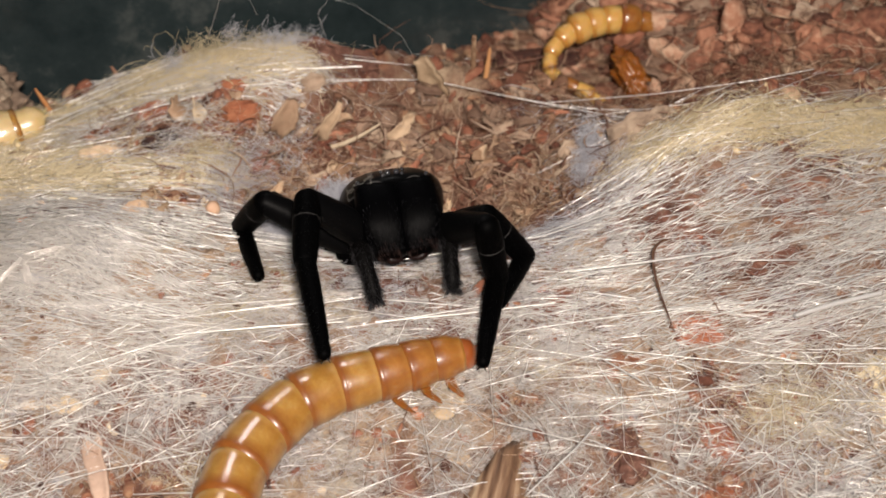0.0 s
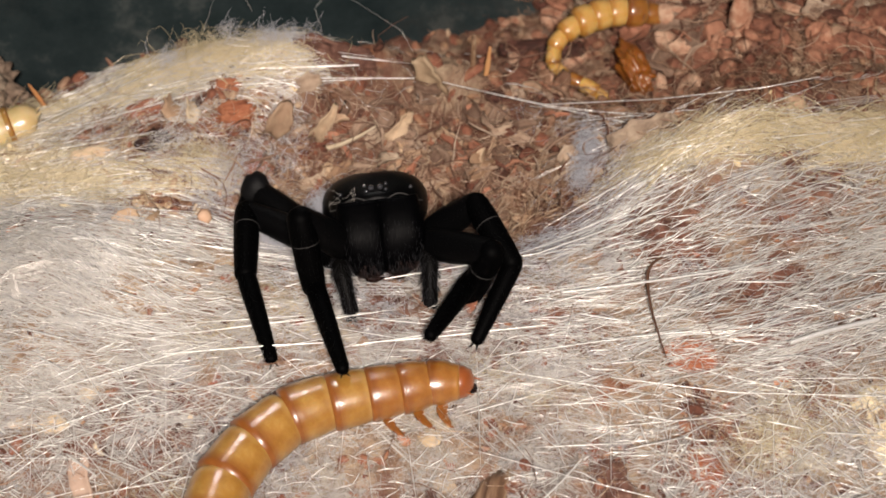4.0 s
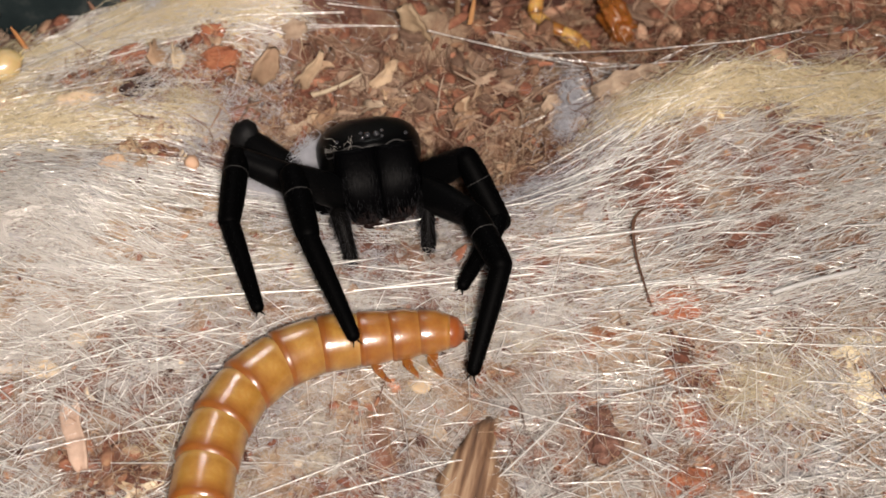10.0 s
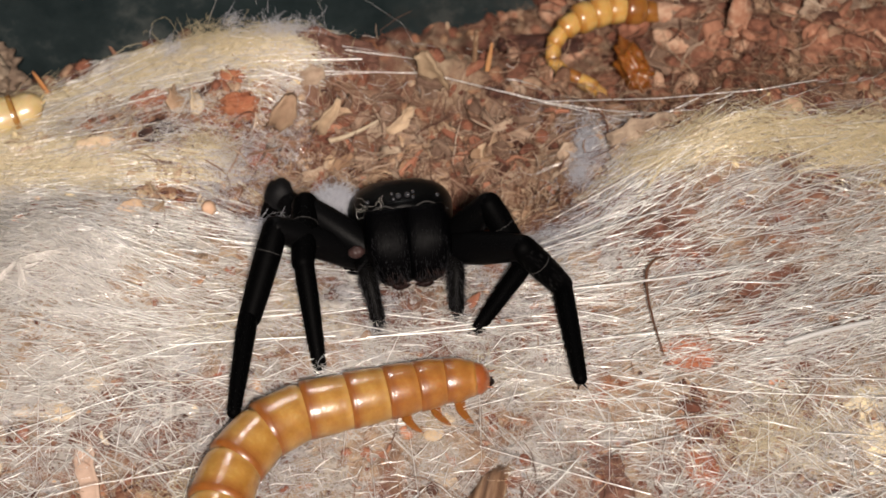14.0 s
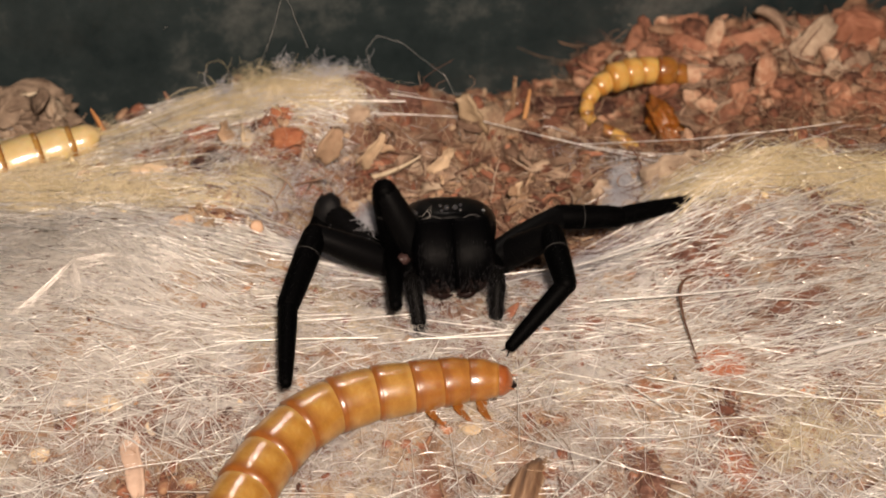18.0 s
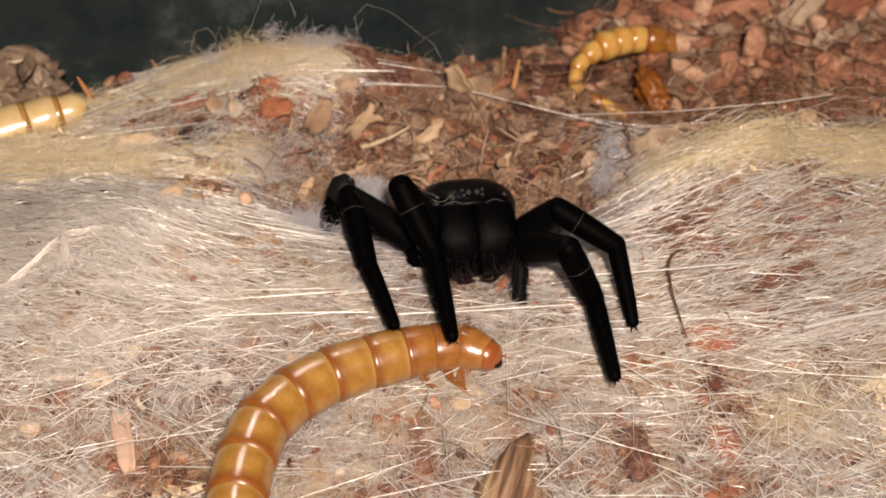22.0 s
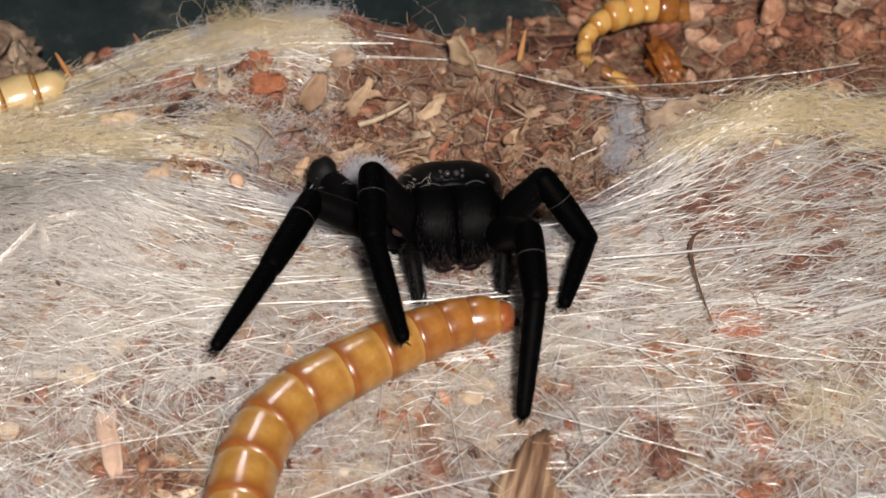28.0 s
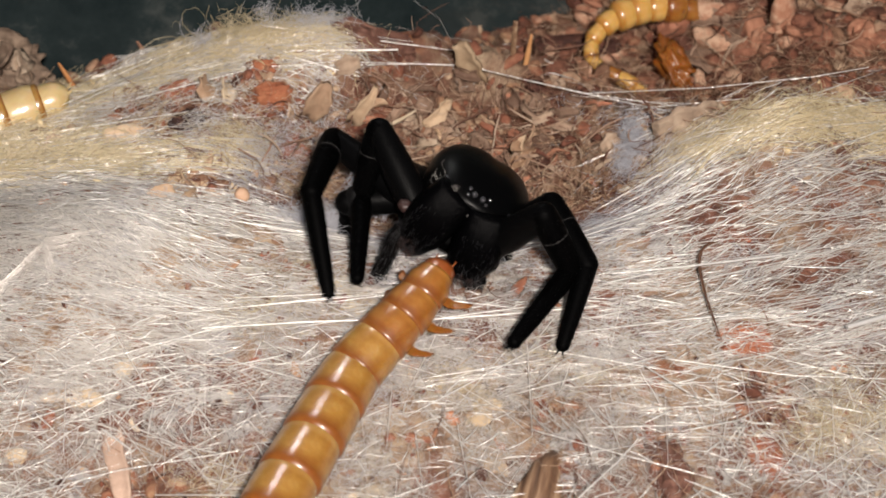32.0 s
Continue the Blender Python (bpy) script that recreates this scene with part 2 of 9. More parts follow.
def veil_material(name, stops, dense=0.8):
    """The dense felt of old web: white fibres with gaps, drawn out along the threads."""
    m, tree, b = material(name, 0.55)
    c = tree.nodes.new("ShaderNodeTexCoord")
    facs = []
    for stretch, scale, detail in (((0.35, 1.6, 1.0), 1.1, 6), ((1.0, 1.0, 1.0), 3.2, 5), ((1.0, 1.0, 1.0), 0.22, 3)):
        s = node(tree, "ShaderNodeMapping", Scale=stretch)
        n = node(tree, "ShaderNodeTexNoise", Scale=scale / MM, Detail=detail, Roughness=0.65)
        tree.links.new(c.outputs["Object"], s.inputs["Vector"])
        tree.links.new(s.outputs[0], n.inputs["Vector"])
        facs.append(n.outputs["Fac"])
    total = None
    for f, weight in zip(facs, (0.9, 0.8, 1.1)):
        a = tree.nodes.new("ShaderNodeMath")
        a.operation = "MULTIPLY_ADD"
        tree.links.new(f, a.inputs[0])
        a.inputs[1].default_value = weight
        if total is None:
            a.inputs[2].default_value = 0.0
        else:
            tree.links.new(total, a.inputs[2])
        total = a.outputs[0]
    cover = node(tree, "ShaderNodeMapRange", From_Min=1.29, From_Max=1.60, To_Min=0.0, To_Max=dense)
    tree.links.new(total, cover.inputs[0])
    tint = noise_at(tree, 0.16, 3)
    tree.links.new(ramp(tree, tint, stops), b.inputs["Base Color"])
    clear = tree.nodes.new("ShaderNodeBsdfTransparent")
    m2 = tree.nodes.new("ShaderNodeMixShader")
    tree.links.new(cover.outputs[0], m2.inputs[0])
    tree.links.new(clear.outputs[0], m2.inputs[1])
    tree.links.new(b.outputs[0], m2.inputs[2])
    tree.links.new(m2.outputs[0], tree.nodes["Material Output"].inputs["Surface"])
    bump(tree, b, facs[1], 1.0, 0.5)
    return m


FELT = veil_material("web_felt", ((0.34, (0.58, 0.57, 0.62)), (0.46, (0.68, 0.655, 0.64)), (0.56, (0.67, 0.60, 0.51)), (0.66, (0.72, 0.58, 0.36))))
FELT_YELLOW = veil_material("web_felt_yellow", ((0.36, (0.70, 0.60, 0.35)), (0.6, (0.84, 0.72, 0.47))), 0.52)


def tub_material():
    m, tree, b = material("tub_plastic", 0.22)
    smear = noise_at(tree, 0.10, 7, 0.72)
    tree.links.new(ramp(tree, smear, ((0.36, (0.013, 0.021, 0.023)), (0.52, (0.026, 0.037, 0.039)), (0.62, (0.07, 0.08, 0.078)), (0.72, (0.13, 0.135, 0.125)))), b.inputs["Base Color"])
    bump(tree, b, noise_at(tree, 0.3, 4), 0.2, 0.2)
    return m


def striped(name, turn, stops):
    """Wood grain drawn out along the direction turn, in degrees on the plan."""
    m, tree, b = material(name, 0.55)
    c = tree.nodes.new("ShaderNodeTexCoord")
    s = node(tree, "ShaderNodeMapping", Scale=(0.12, 1.6, 1.0))
    turned = node(tree, "ShaderNodeMapping", Rotation=(0, 0, radians(-turn)))
    n = node(tree, "ShaderNodeTexNoise", Scale=1.3 / MM, Detail=5.0, Roughness=0.6)
    tree.links.new(c.outputs["Object"], turned.inputs["Vector"])
    tree.links.new(turned.outputs[0], s.inputs["Vector"])
    tree.links.new(s.outputs[0], n.inputs["Vector"])
    tree.links.new(ramp(tree, n.outputs["Fac"], stops), b.inputs["Base Color"])
    bump(tree, b, n.outputs["Fac"], 0.7, 0.2)
    return m


TUB = tub_material()
# Patchy half-clear grey: the wall's blurred reflections put into colour.
REFLECTION, reflection_tree, reflection_bsdf = material("reflection_film", 0.5)
reflection_tree.links.new(ramp(reflection_tree, noise_at(reflection_tree, 0.05, 4), ((0.3, (0.09, 0.097, 0.10)), (0.5, (0.15, 0.158, 0.16)), (0.7, (0.24, 0.245, 0.245)))), reflection_bsdf.inputs["Base Color"])
film_clear = reflection_tree.nodes.new("ShaderNodeBsdfTransparent")
film_mix = reflection_tree.nodes.new("ShaderNodeMixShader")
reflection_tree.links.new(ramp(reflection_tree, noise_at(reflection_tree, 0.09, 4), ((0.35, (0.16, 0.16, 0.16)), (0.65, (0.6, 0.6, 0.6)))), film_mix.inputs[0])
reflection_tree.links.new(film_clear.outputs[0], film_mix.inputs[1])
reflection_tree.links.new(reflection_bsdf.outputs[0], film_mix.inputs[2])
reflection_tree.links.new(film_mix.outputs[0], reflection_tree.nodes["Material Output"].inputs["Surface"])
DROP, drop_tree, drop_bsdf = material("water", 0.02)
drop_bsdf.inputs["Transmission Weight"].default_value = 1.0
drop_bsdf.inputs["IOR"].default_value = 1.33


# ---- mesh helpers ----
def part(name, bm, mat, parent=None, label="", smooth=True):
    """One mesh object from a bmesh drawn in millimetres."""
    for v in bm.verts:
        v.co *= MM
    mesh = bpy.data.meshes.new(name)
    bm.to_mesh(mesh)
    bm.free()
    return finish(name, mesh, mat, parent, label, smooth)


def finish(name, mesh, mat, parent, label, smooth):
    for p in mesh.polygons:
        p.use_smooth = smooth
    for m in mat if isinstance(mat, (list, tuple)) else (mat,):
        mesh.materials.append(m)
    ob = new(name, mesh)
    if parent is not None:
        ob.parent = parent
    if label:
        ob["label"] = label
    return ob


def from_arrays(name, verts, faces, mat, parent=None, label="", smooth=True):
    mesh = bpy.data.meshes.new(name)
    mesh.from_pydata((np.asarray(verts) * MM).tolist(), [], np.asarray(faces).tolist())
    mesh.update()
    return finish(name, mesh, mat, parent, label, smooth)


def step(a, b, v):
    u = min(max((v - a) / (b - a), 0.0), 1.0)
    return u * u * (3 - 2 * u)


def bell(x, y, cx, cy, sx, sy):
    return math.exp(-(((x - cx) / sx) ** 2 + ((y - cy) / sy) ** 2))


def low(x, y):
    """The ground's broad height in millimetres: mounds, the ridge, the hollow with the burrow."""
    front = 1 - step(-8, 3, y)
    z = -1.3 * front - 1.4 * front * bell(x, 0, -15, 0, 8, 1)
    z += 2.0 * bell(x, y, -17, 6.5, 5.5, 3.6)
    z += 1.5 * bell(x, y, -8.2, 20.4, 5.4, 3.4) - 0.5 * bell(x, y, -18, 21, 4, 4) + 0.7 * bell(x, y, -5, 21.5, 3.5, 2.5)
    z -= 3.2 * bell(x, y, -25, 22.5, 6, 3.6)
    d = (y - 13.2) - 0.33 * (x - 13)
    z += (3.0 * step(8, 19, x) - 1.6 * step(16, 27, x)) * math.exp(-((d / (2.6 if d > 0 else 6.5)) ** 2))
    z -= 4.6 * bell(x, y, 12, 22.8, 5.5, 3.4)
    z -= 3.3 * math.exp(-((((x - 0.6) / 9.6) ** 2 + ((y - 12.8) / 5.6) ** 2) ** 1.8))
    z -= 7.0 * math.exp(-((((x - 1.6) / 3.6) ** 2 + ((y - 12.0) / 2.7) ** 2) ** 2))
    z -= 5.0 * step(22.5, 26.5, y) * (1 - step(5, 17, x))
    z -= 1.3 * step(24, 28, y) * step(12, 17, x)
    return z


def height(x, y):
    p = Vector((x, y, 0))
    shoulder = step(7, 12, x) * (1 - step(16, 19, y - 0.2 * x))
    lumps = 0.7 * step(8, 11, y) * (1 - shoulder) * max(step(-8, -4, x), step(21, 23, y)) - 0.25 * shoulder
    return low(x, y) + (0.55 + lumps) * noise.noise(p * 0.35) + (0.35 + 0.4 * lumps) * noise.noise(p * 0.9 + Vector((7, 3, 1))) + 0.16 * noise.noise(p * 2.3)


def grid(x0, x1, nx, y0, y1, ny, f):
    xs, ys = np.linspace(x0, x1, nx), np.linspace(y0, y1, ny)
    verts = [(x, y, f(x, y)) for y in ys for x in xs]
    i = np.arange(nx * (ny - 1)).reshape(ny - 1, nx)[:, :-1].ravel()
    return verts, np.stack([i, i + 1, i + nx + 1, i + nx], 1)


# ---- the tub and its ground ----
ground = tagged(from_arrays("ground", *grid(-58, 62, 420, -60, 42, 360, height), SOIL), "reddish brown bark and fibre substrate, dug out around a burrow", "substrate", kind="structure")


def tub_wall(name, p, q, top):
    """A wall of the tub: a slab with a rounded lip, from p to q on the plan."""
    bm = bmesh.new()
    a, b = Vector((*p, 0)), Vector((*q, 0))
    out = (b - a).cross(Vector((0, 0, 1))).normalized()
    profile = [(0, -14), (0, top - 3), (-0.6, top - 2.2), (-2.2, top - 1.4), (-2.6, top - 0.5), (-2.2, top), (2.0, top), (2.4, top - 0.6), (2.4, -14)]
    rings = [[bm.verts.new(e + out * o + Vector((0, 0, z))) for o, z in profile] for e in (a, b)]
    for k in range(len(profile)):
        n = (k + 1) % len(profile)
        bm.faces.new((rings[0][k], rings[1][k], rings[1][n], rings[0][n]))
    bm.faces.new(rings[0]), bm.faces.new(rings[1][::-1])
    bmesh.ops.recalc_face_normals(bm, faces=bm.faces)
    return tagged(part(name, bm, TUB, smooth=False), "dark smoked plastic tub wall, smeared and dusty", "tub wall", kind="structure")


tub_wall("wall_back", (60, 39.0), (-58, 22.0), 24)
# An added pale sheet stands in for the reflections on the back wall.
bm = bmesh.new()
along, away = Vector((118, 17, 0)).normalized(), Vector((17, -118, 0)).normalized()
edge = ((-20, 7.4), (-17.5, 5.6), (-14.5, 4.4), (-11, 3.7), (-4, 3.45), (4, 3.5), (9, 3.9), (14, 4.9), (17.5, 6.0), (22, 6.6), (32, 6.9))
outline = [(-20, 20)] + [(u, float(np.interp(u, [e[0] for e in edge], [e[1] for e in edge])) + 0.25 * noise.noise(Vector((u * 0.35, 0, 4))) + 0.12 * noise.noise(Vector((u * 1.1, 2, 4)))) for u in np.linspace(-20, 32, 70)] + [(32, 20)]
backs, fronts = [], []
for u, z in outline:
    foot = Vector((-1.0, 30.3, 1.8)) + along * u + Vector((0, 0, z))
    backs.append(bm.verts.new(foot)), fronts.append(bm.verts.new(foot + away * 0.9))
bm.faces.new(fronts), bm.faces.new(backs[::-1])
for k in range(len(outline)):
    n = (k + 1) % len(outline)
    bm.faces.new((backs[k], backs[n], fronts[n], fronts[k]))
bmesh.ops.recalc_face_normals(bm, faces=bm.faces)
tagged(part("label_tab", bm, REFLECTION, smooth=False), "pale grey film shaped as the blurred reflections on the tub wall", "plastic tab")
tub_wall("wall_left", (-56, 24), (-46, -60), 18)
tub_wall("wall_right", (62, -46), (58, 38), 18)


# ---- lofted shapes ----
def loft(rings, closed_ends=True):
    """A skin over rings of points (lists of the same length)."""
    bm = bmesh.new()
    vs = [[bm.verts.new(p) for p in ring] for ring in rings]
    n = len(rings[0])
    for a, b in zip(vs, vs[1:]):
        for k in range(n):
            bm.faces.new((a[k], a[(k + 1) % n], b[(k + 1) % n], b[k]))
    if closed_ends:
        bm.faces.new(vs[0][::-1]), bm.faces.new(vs[-1])
    bmesh.ops.recalc_face_normals(bm, faces=bm.faces)
    return bm


def round_bar(stations, sides=16, flat=1.0):
    """A bar along +y: stations of (y, radius, x shift, z shift)."""
    turns = [2 * math.pi * k / sides for k in range(sides)]
    return loft([[(x + r * math.cos(a), y, z + flat * r * math.sin(a)) for a in turns] for y, r, x, z in stations])


def capsule_stations(length, radii, ends=4, nose=0.9, tail=0.9):
    """Stations of a bar with rounded ends; radii: radius at even steps from 0 to length."""
    n = len(radii)
    out = []
    for k in range(ends):
        a = math.pi / 2 * (1 - k / ends)
        out.append((-radii[0] * nose * math.sin(a), max(radii[0] * math.cos(a), 0.02), 0, 0))
    out += [(length * k / (n - 1), r, 0, 0) for k, r in enumerate(radii)]
    for k in range(1, ends + 1):
        a = math.pi / 2 * k / ends
        out.append((length + radii[-1] * tail * math.sin(a), max(radii[-1] * math.cos(a), 0.02), 0, 0))
    return out


def spikes(count, root, rng, length, width):
    """Hair: thin three-sided spikes; root(rng) gives a place and a direction."""
    verts, faces = [], []
    for _ in range(count):
        p, d = root(rng)
        d = Vector(d).normalized()
        side = d.orthogonal().normalized() * width
        other = d.cross(side)
        n = len(verts)
        tip = Vector(p) + d * length * rng.uniform(0.6, 1.3)
        verts += [Vector(p) + side, Vector(p) - side * 0.5 + other * 0.8, Vector(p) - side * 0.5 - other * 0.8, tip]
        faces += [(n, n + 1, n + 3), (n + 1, n + 2, n + 3), (n + 2, n, n + 3)]
    return verts, faces


def empty(name, label, category, group=""):
    return tagged(new(name), label, category, group)


# ---- the spider; its own space starts at the notch between forehead and jaws, y runs back, z up ----
spider = empty("spider", "large velvet black spider rearing at its silk-lined burrow", "spider")


def carapace_half(y):
    u = (y - 2.9) / 3.15
    wide = 2.66 * max(1 - abs(u) ** 2.7, 0) ** 0.5
    return wide * (1.0 if y < 2.5 else 1 - 0.10 * step(2.5, 4.5, y))


def carapace():
    rings = []
    for k in range(19):
        y = 2.9 - 3.12 * math.cos(math.pi * k / 18)
        w = max(carapace_half(y), 0.05)
        tall = 1.0 + 0.62 * step(-0.3, 2.2, y) - 0.7 * step(3.4, 6.0, y)
        f = w / 2.66
        ring = []
        for j in range(32):
            a = 2 * math.pi * j / 32
            c, s = math.cos(a), math.sin(a)
            x = w * math.copysign(abs(c) ** 0.8, c)
            z = (tall * f ** 0.45 if s > 0 else 1.9 * f ** 0.6) * math.copysign(abs(s) ** 0.85, s)
            if s > 0:
                z -= 0.10 * math.exp(-((x / 0.35) ** 2)) * step(1.6, 3.4, y)
            ring.append((x, y, z - 0.15))
        rings.append(ring)
    return loft(rings)


part("carapace", carapace(), BLACK_SHELL, spider, "broad glossy black head shield")


def forehead_y(x):
    """The front face of the head shield at a sideways place."""
    return 2.9 - 3.12 * max(1 - (abs(x) / 2.66) ** 2, 0) ** (1 / 2.7)


seam = []
for k in range(25):
    x = -2.25 + 4.5 * k / 24
    z = -0.02 + 0.36 * math.exp(-(((abs(x) - 1.05) / 0.62) ** 2)) - 0.20 * math.exp(-((x / 0.22) ** 2)) - 0.18 * step(1.5, 2.25, abs(x))
    seam.append((x, forehead_y(x) - 0.13 + 0.12 * abs(z), z))
rings = []
for p in seam:
    rings.append([(p[0], p[1] + 0.06 * math.cos(2 * math.pi * k / 6), p[2] + (0.04 + 0.07 * math.exp(-((p[0] / 0.18) ** 2))) * math.sin(2 * math.pi * k / 6)) for k in range(6)])
part("clypeus_seam", loft(rings), JOINT, spider, "thin pale seam above the jaws")

for x, z, r in ((-0.22, 0.74, 0.16), (0.22, 0.74, 0.16), (-0.52, 0.86, 0.10), (0.52, 0.86, 0.10), (-0.48, 0.60, 0.10), (0.48, 0.60, 0.10), (-1.72, 0.55, 0.11), (1.72, 0.55, 0.11)):
    bm = bmesh.new()
    bmesh.ops.create_icosphere(bm, subdivisions=2, radius=r)
    depth = forehead_y(x) + 0.20 + 0.55 * max(z - 0.55, 0)
    bmesh.ops.translate(bm, verts=bm.verts, vec=(x, depth, z))
    part("eye", bm, EYE, spider, "tiny shiny eye")


rng = random.Random(3)
wisps = []
for _ in range(9):
    p = Vector((-1.75 + rng.gauss(0, 0.28), 0, 0.15 + rng.gauss(0, 0.3)))
    path, a = [], rng.uniform(0, 6.3)
    for _ in range(12):
        path.append((p.x, forehead_y(p.x) - 0.14 - 0.04 * rng.random() - 0.35 * step(-0.1, -0.7, p.z), p.z))
        p, a = p + Vector((math.cos(a), 0, math.sin(a))) * 0.09, a + rng.gauss(0.1, 0.55)
        p.x = min(max(p.x, -2.3), -1.0)
    wisps.append(path)



def jaw(sign):
    rings = []
    for k in range(17):
        u = k / 16
        z = 0.18 - 3.8 * u
        wide = (1.18 * (0.90 + 0.14 * math.sin(math.pi * min(u * 1.25, 1) * 0.85)) - 0.34 * step(0.6, 1, u)) * max(1 - step(0.93, 1.04, u) * 0.75, 0.1)
        deep = 0.85 * (0.60 + 0.5 * math.sin(math.pi * (0.12 + 0.74 * u))) * max(1 - step(0.9, 1.04, u) * 0.7, 0.1)
        cx, cy = sign * (0.92 - 0.2 * step(0.45, 1, u)), 0.30 - 0.34 * math.sin(math.pi * min(1, 0.1 + u * 0.85))
        ring = []
        for j in range(24):
            a = 2 * math.pi * j / 24
            c, s = math.cos(a), math.sin(a)
            ripple = 1 + 0.010 * math.sin(j * 3 + 2.0 * noise.noise(Vector((j * 0.7, z * 0.8, sign * 3))))
            ring.append((cx + wide * ripple * math.copysign(abs(c) ** 0.8, c), cy + deep * ripple * math.copysign(abs(s) ** 0.78, s), z))
        rings.append(ring)
    return loft(rings)


jaws = {}
for sign in (-1, 1):
    jaws[sign] = chelicera = part("chelicera", jaw(sign), BLACK_JAW, spider, "stout black jaw with fine ridges")
    fang = round_bar([(0, 0.24, 0, 0), (0.25, 0.22, 0, -0.03), (0.5, 0.17, 0, 0.0), (0.7, 0.10, 0, 0.1), (0.85, 0.03, 0, 0.22)], 10)
    fang.transform(Matrix.Translation((sign * 0.95, 0.1, -3.5)) @ Matrix.Rotation(sign * math.pi / 2, 4, "Z") @ Matrix.Rotation(radians(-25), 4, "X"))
    part("fang", fang, FANG, chelicera, "curved dark red-brown fang")
    rng = random.Random(7 + sign)

    def jaw_root(r):
        a = r.uniform(0, 2 * math.pi)
        return (sign * (0.85 + 0.62 * math.cos(a)), -0.1 + 0.6 * math.sin(a), -3.2 + r.uniform(-0.3, 0.4)), (0.5 * math.cos(a), 0.5 * math.sin(a) - 0.3, -1)

    part_mesh = spikes(150, jaw_root, rng, 0.42, 0.012)
    from_arrays("bristles", *part_mesh, FRINGE, chelicera, "red-brown bristles at the jaw tip", False)
    hair = spikes(420, lambda r: ((sign * r.uniform(0.12, 1.9), forehead_y(0) - 0.66 + 0.2 * abs(r.uniform(-1, 1)), -3.3 + 2.4 * r.random() ** 1.7), (0, -1, -1.2)), random.Random(40 + sign), 0.26, 0.009)
    from_arrays("hair", *hair, BRISTLE, chelicera, "short grey-black hairs", False)

bm = round_bar([(0.7, 0.1, 0, -2.5), (0.9, 1.0, 0, -2.5), (1.6, 1.6, 0, -2.55), (3.0, 1.9, 0, -2.55), (4.6, 1.6, 0, -2.4), (5.6, 0.9, 0, -2.0), (5.8, 0.1, 0, -1.9)], 20, 0.45)
part("sternum", bm, BLACK_VELVET, spider)
bm = round_bar([(5.0, 0.35, 0, -1.9), (5.6, 0.45, 0, -2.2), (5.8, 1.1, 0, -2.5), (6.4, 1.8, 0, -3.0), (7.6, 2.2, 0, -3.8), (8.8, 2.0, 0, -4.5), (9.7, 1.2, 0, -5.0), (10.0, 0.2, 0, -5.1)], 24, 0.92)
part("abdomen", bm, BLACK_VELVET, spider, "dark velvety abdomen down in the burrow")


def limb_bar(points, radii, name, parent, mat=BLACK_VELVET, label="", seed=1, fuzz=160):
    """A bent limb through points, skinned in rings."""
    pts = [Vector(p) for p in points]
    rings = []
    for k, p in enumerate(pts):
        d = (pts[min(k + 1, len(pts) - 1)] - pts[max(k - 1, 0)]).normalized()
        s = d.cross(Vector((0.3, 0.9, 0.2))).normalized()
        o = s.cross(d)
        rings.append([p + (s * math.cos(a) + o * math.sin(a)) * radii[k] for a in (2 * math.pi * j / 14 for j in range(14))])
    ob = part(name, loft(rings), mat, parent, label)
    rng = random.Random(seed)

    def root(r):
        k = r.randrange(1, len(pts) - 1)
        q = pts[k].lerp(pts[k + 1], r.random())
        d = (pts[k + 1] - pts[k]).normalized()
        s = d.orthogonal().normalized()
        s.rotate(Matrix.Rotation(r.uniform(0, 2 * math.pi), 3, d))
        return q + s * radii[k] * 0.95, s * 0.7 + d

    from_arrays("hair", *spikes(fuzz, root, rng, 0.38, 0.010), BRISTLE, ob, "short greyish hairs", False)
    return ob


for s in (-1, 1):
    pts = [(s * 1.5, 0.9, -2.6), (s * 1.9, 0.5, -2.6), (s * 2.15, 0.0, -2.85), (s * 2.12, -0.28, -3.4), (s * 2.02, -0.32, -4.2), (s * 1.95, -0.32, -5.0), (s * 1.9, -0.32, -5.55), (s * 1.88, -0.32, -5.75)]
    palp = limb_bar(pts, (0.3, 0.42, 0.46, 0.43, 0.36, 0.39, 0.30, 0.06), "palp", spider, BLACK_PALP, "short greyish black hairy feeler", 20 + s, 900)

bm = bmesh.new()
bmesh.ops.create_icosphere(bm, subdivisions=3, radius=1)
for v in bm.verts:
    v.co = Vector((v.co.x * 0.42, v.co.y * 0.4, v.co.z * 0.30)) * (1 + 0.2 * noise.noise(v.co * 2)) + Vector((-2.55, 0.35, -1.75))
part("hip_membrane", bm, HIP_SKIN, spider, "soft pinkish brown skin at the hip")


def joint_ring(at, radius, width, parent):
    st = [(at - width, radius * 0.985, 0, 0), (at - width * 0.4, radius * 1.02, 0, 0), (at + width * 0.4, radius * 1.02, 0, 0), (at + width, radius * 0.985, 0, 0)]
    part("joint_seam", round_bar(st, 16), JOINT, parent, "thin grey seam at the joint")


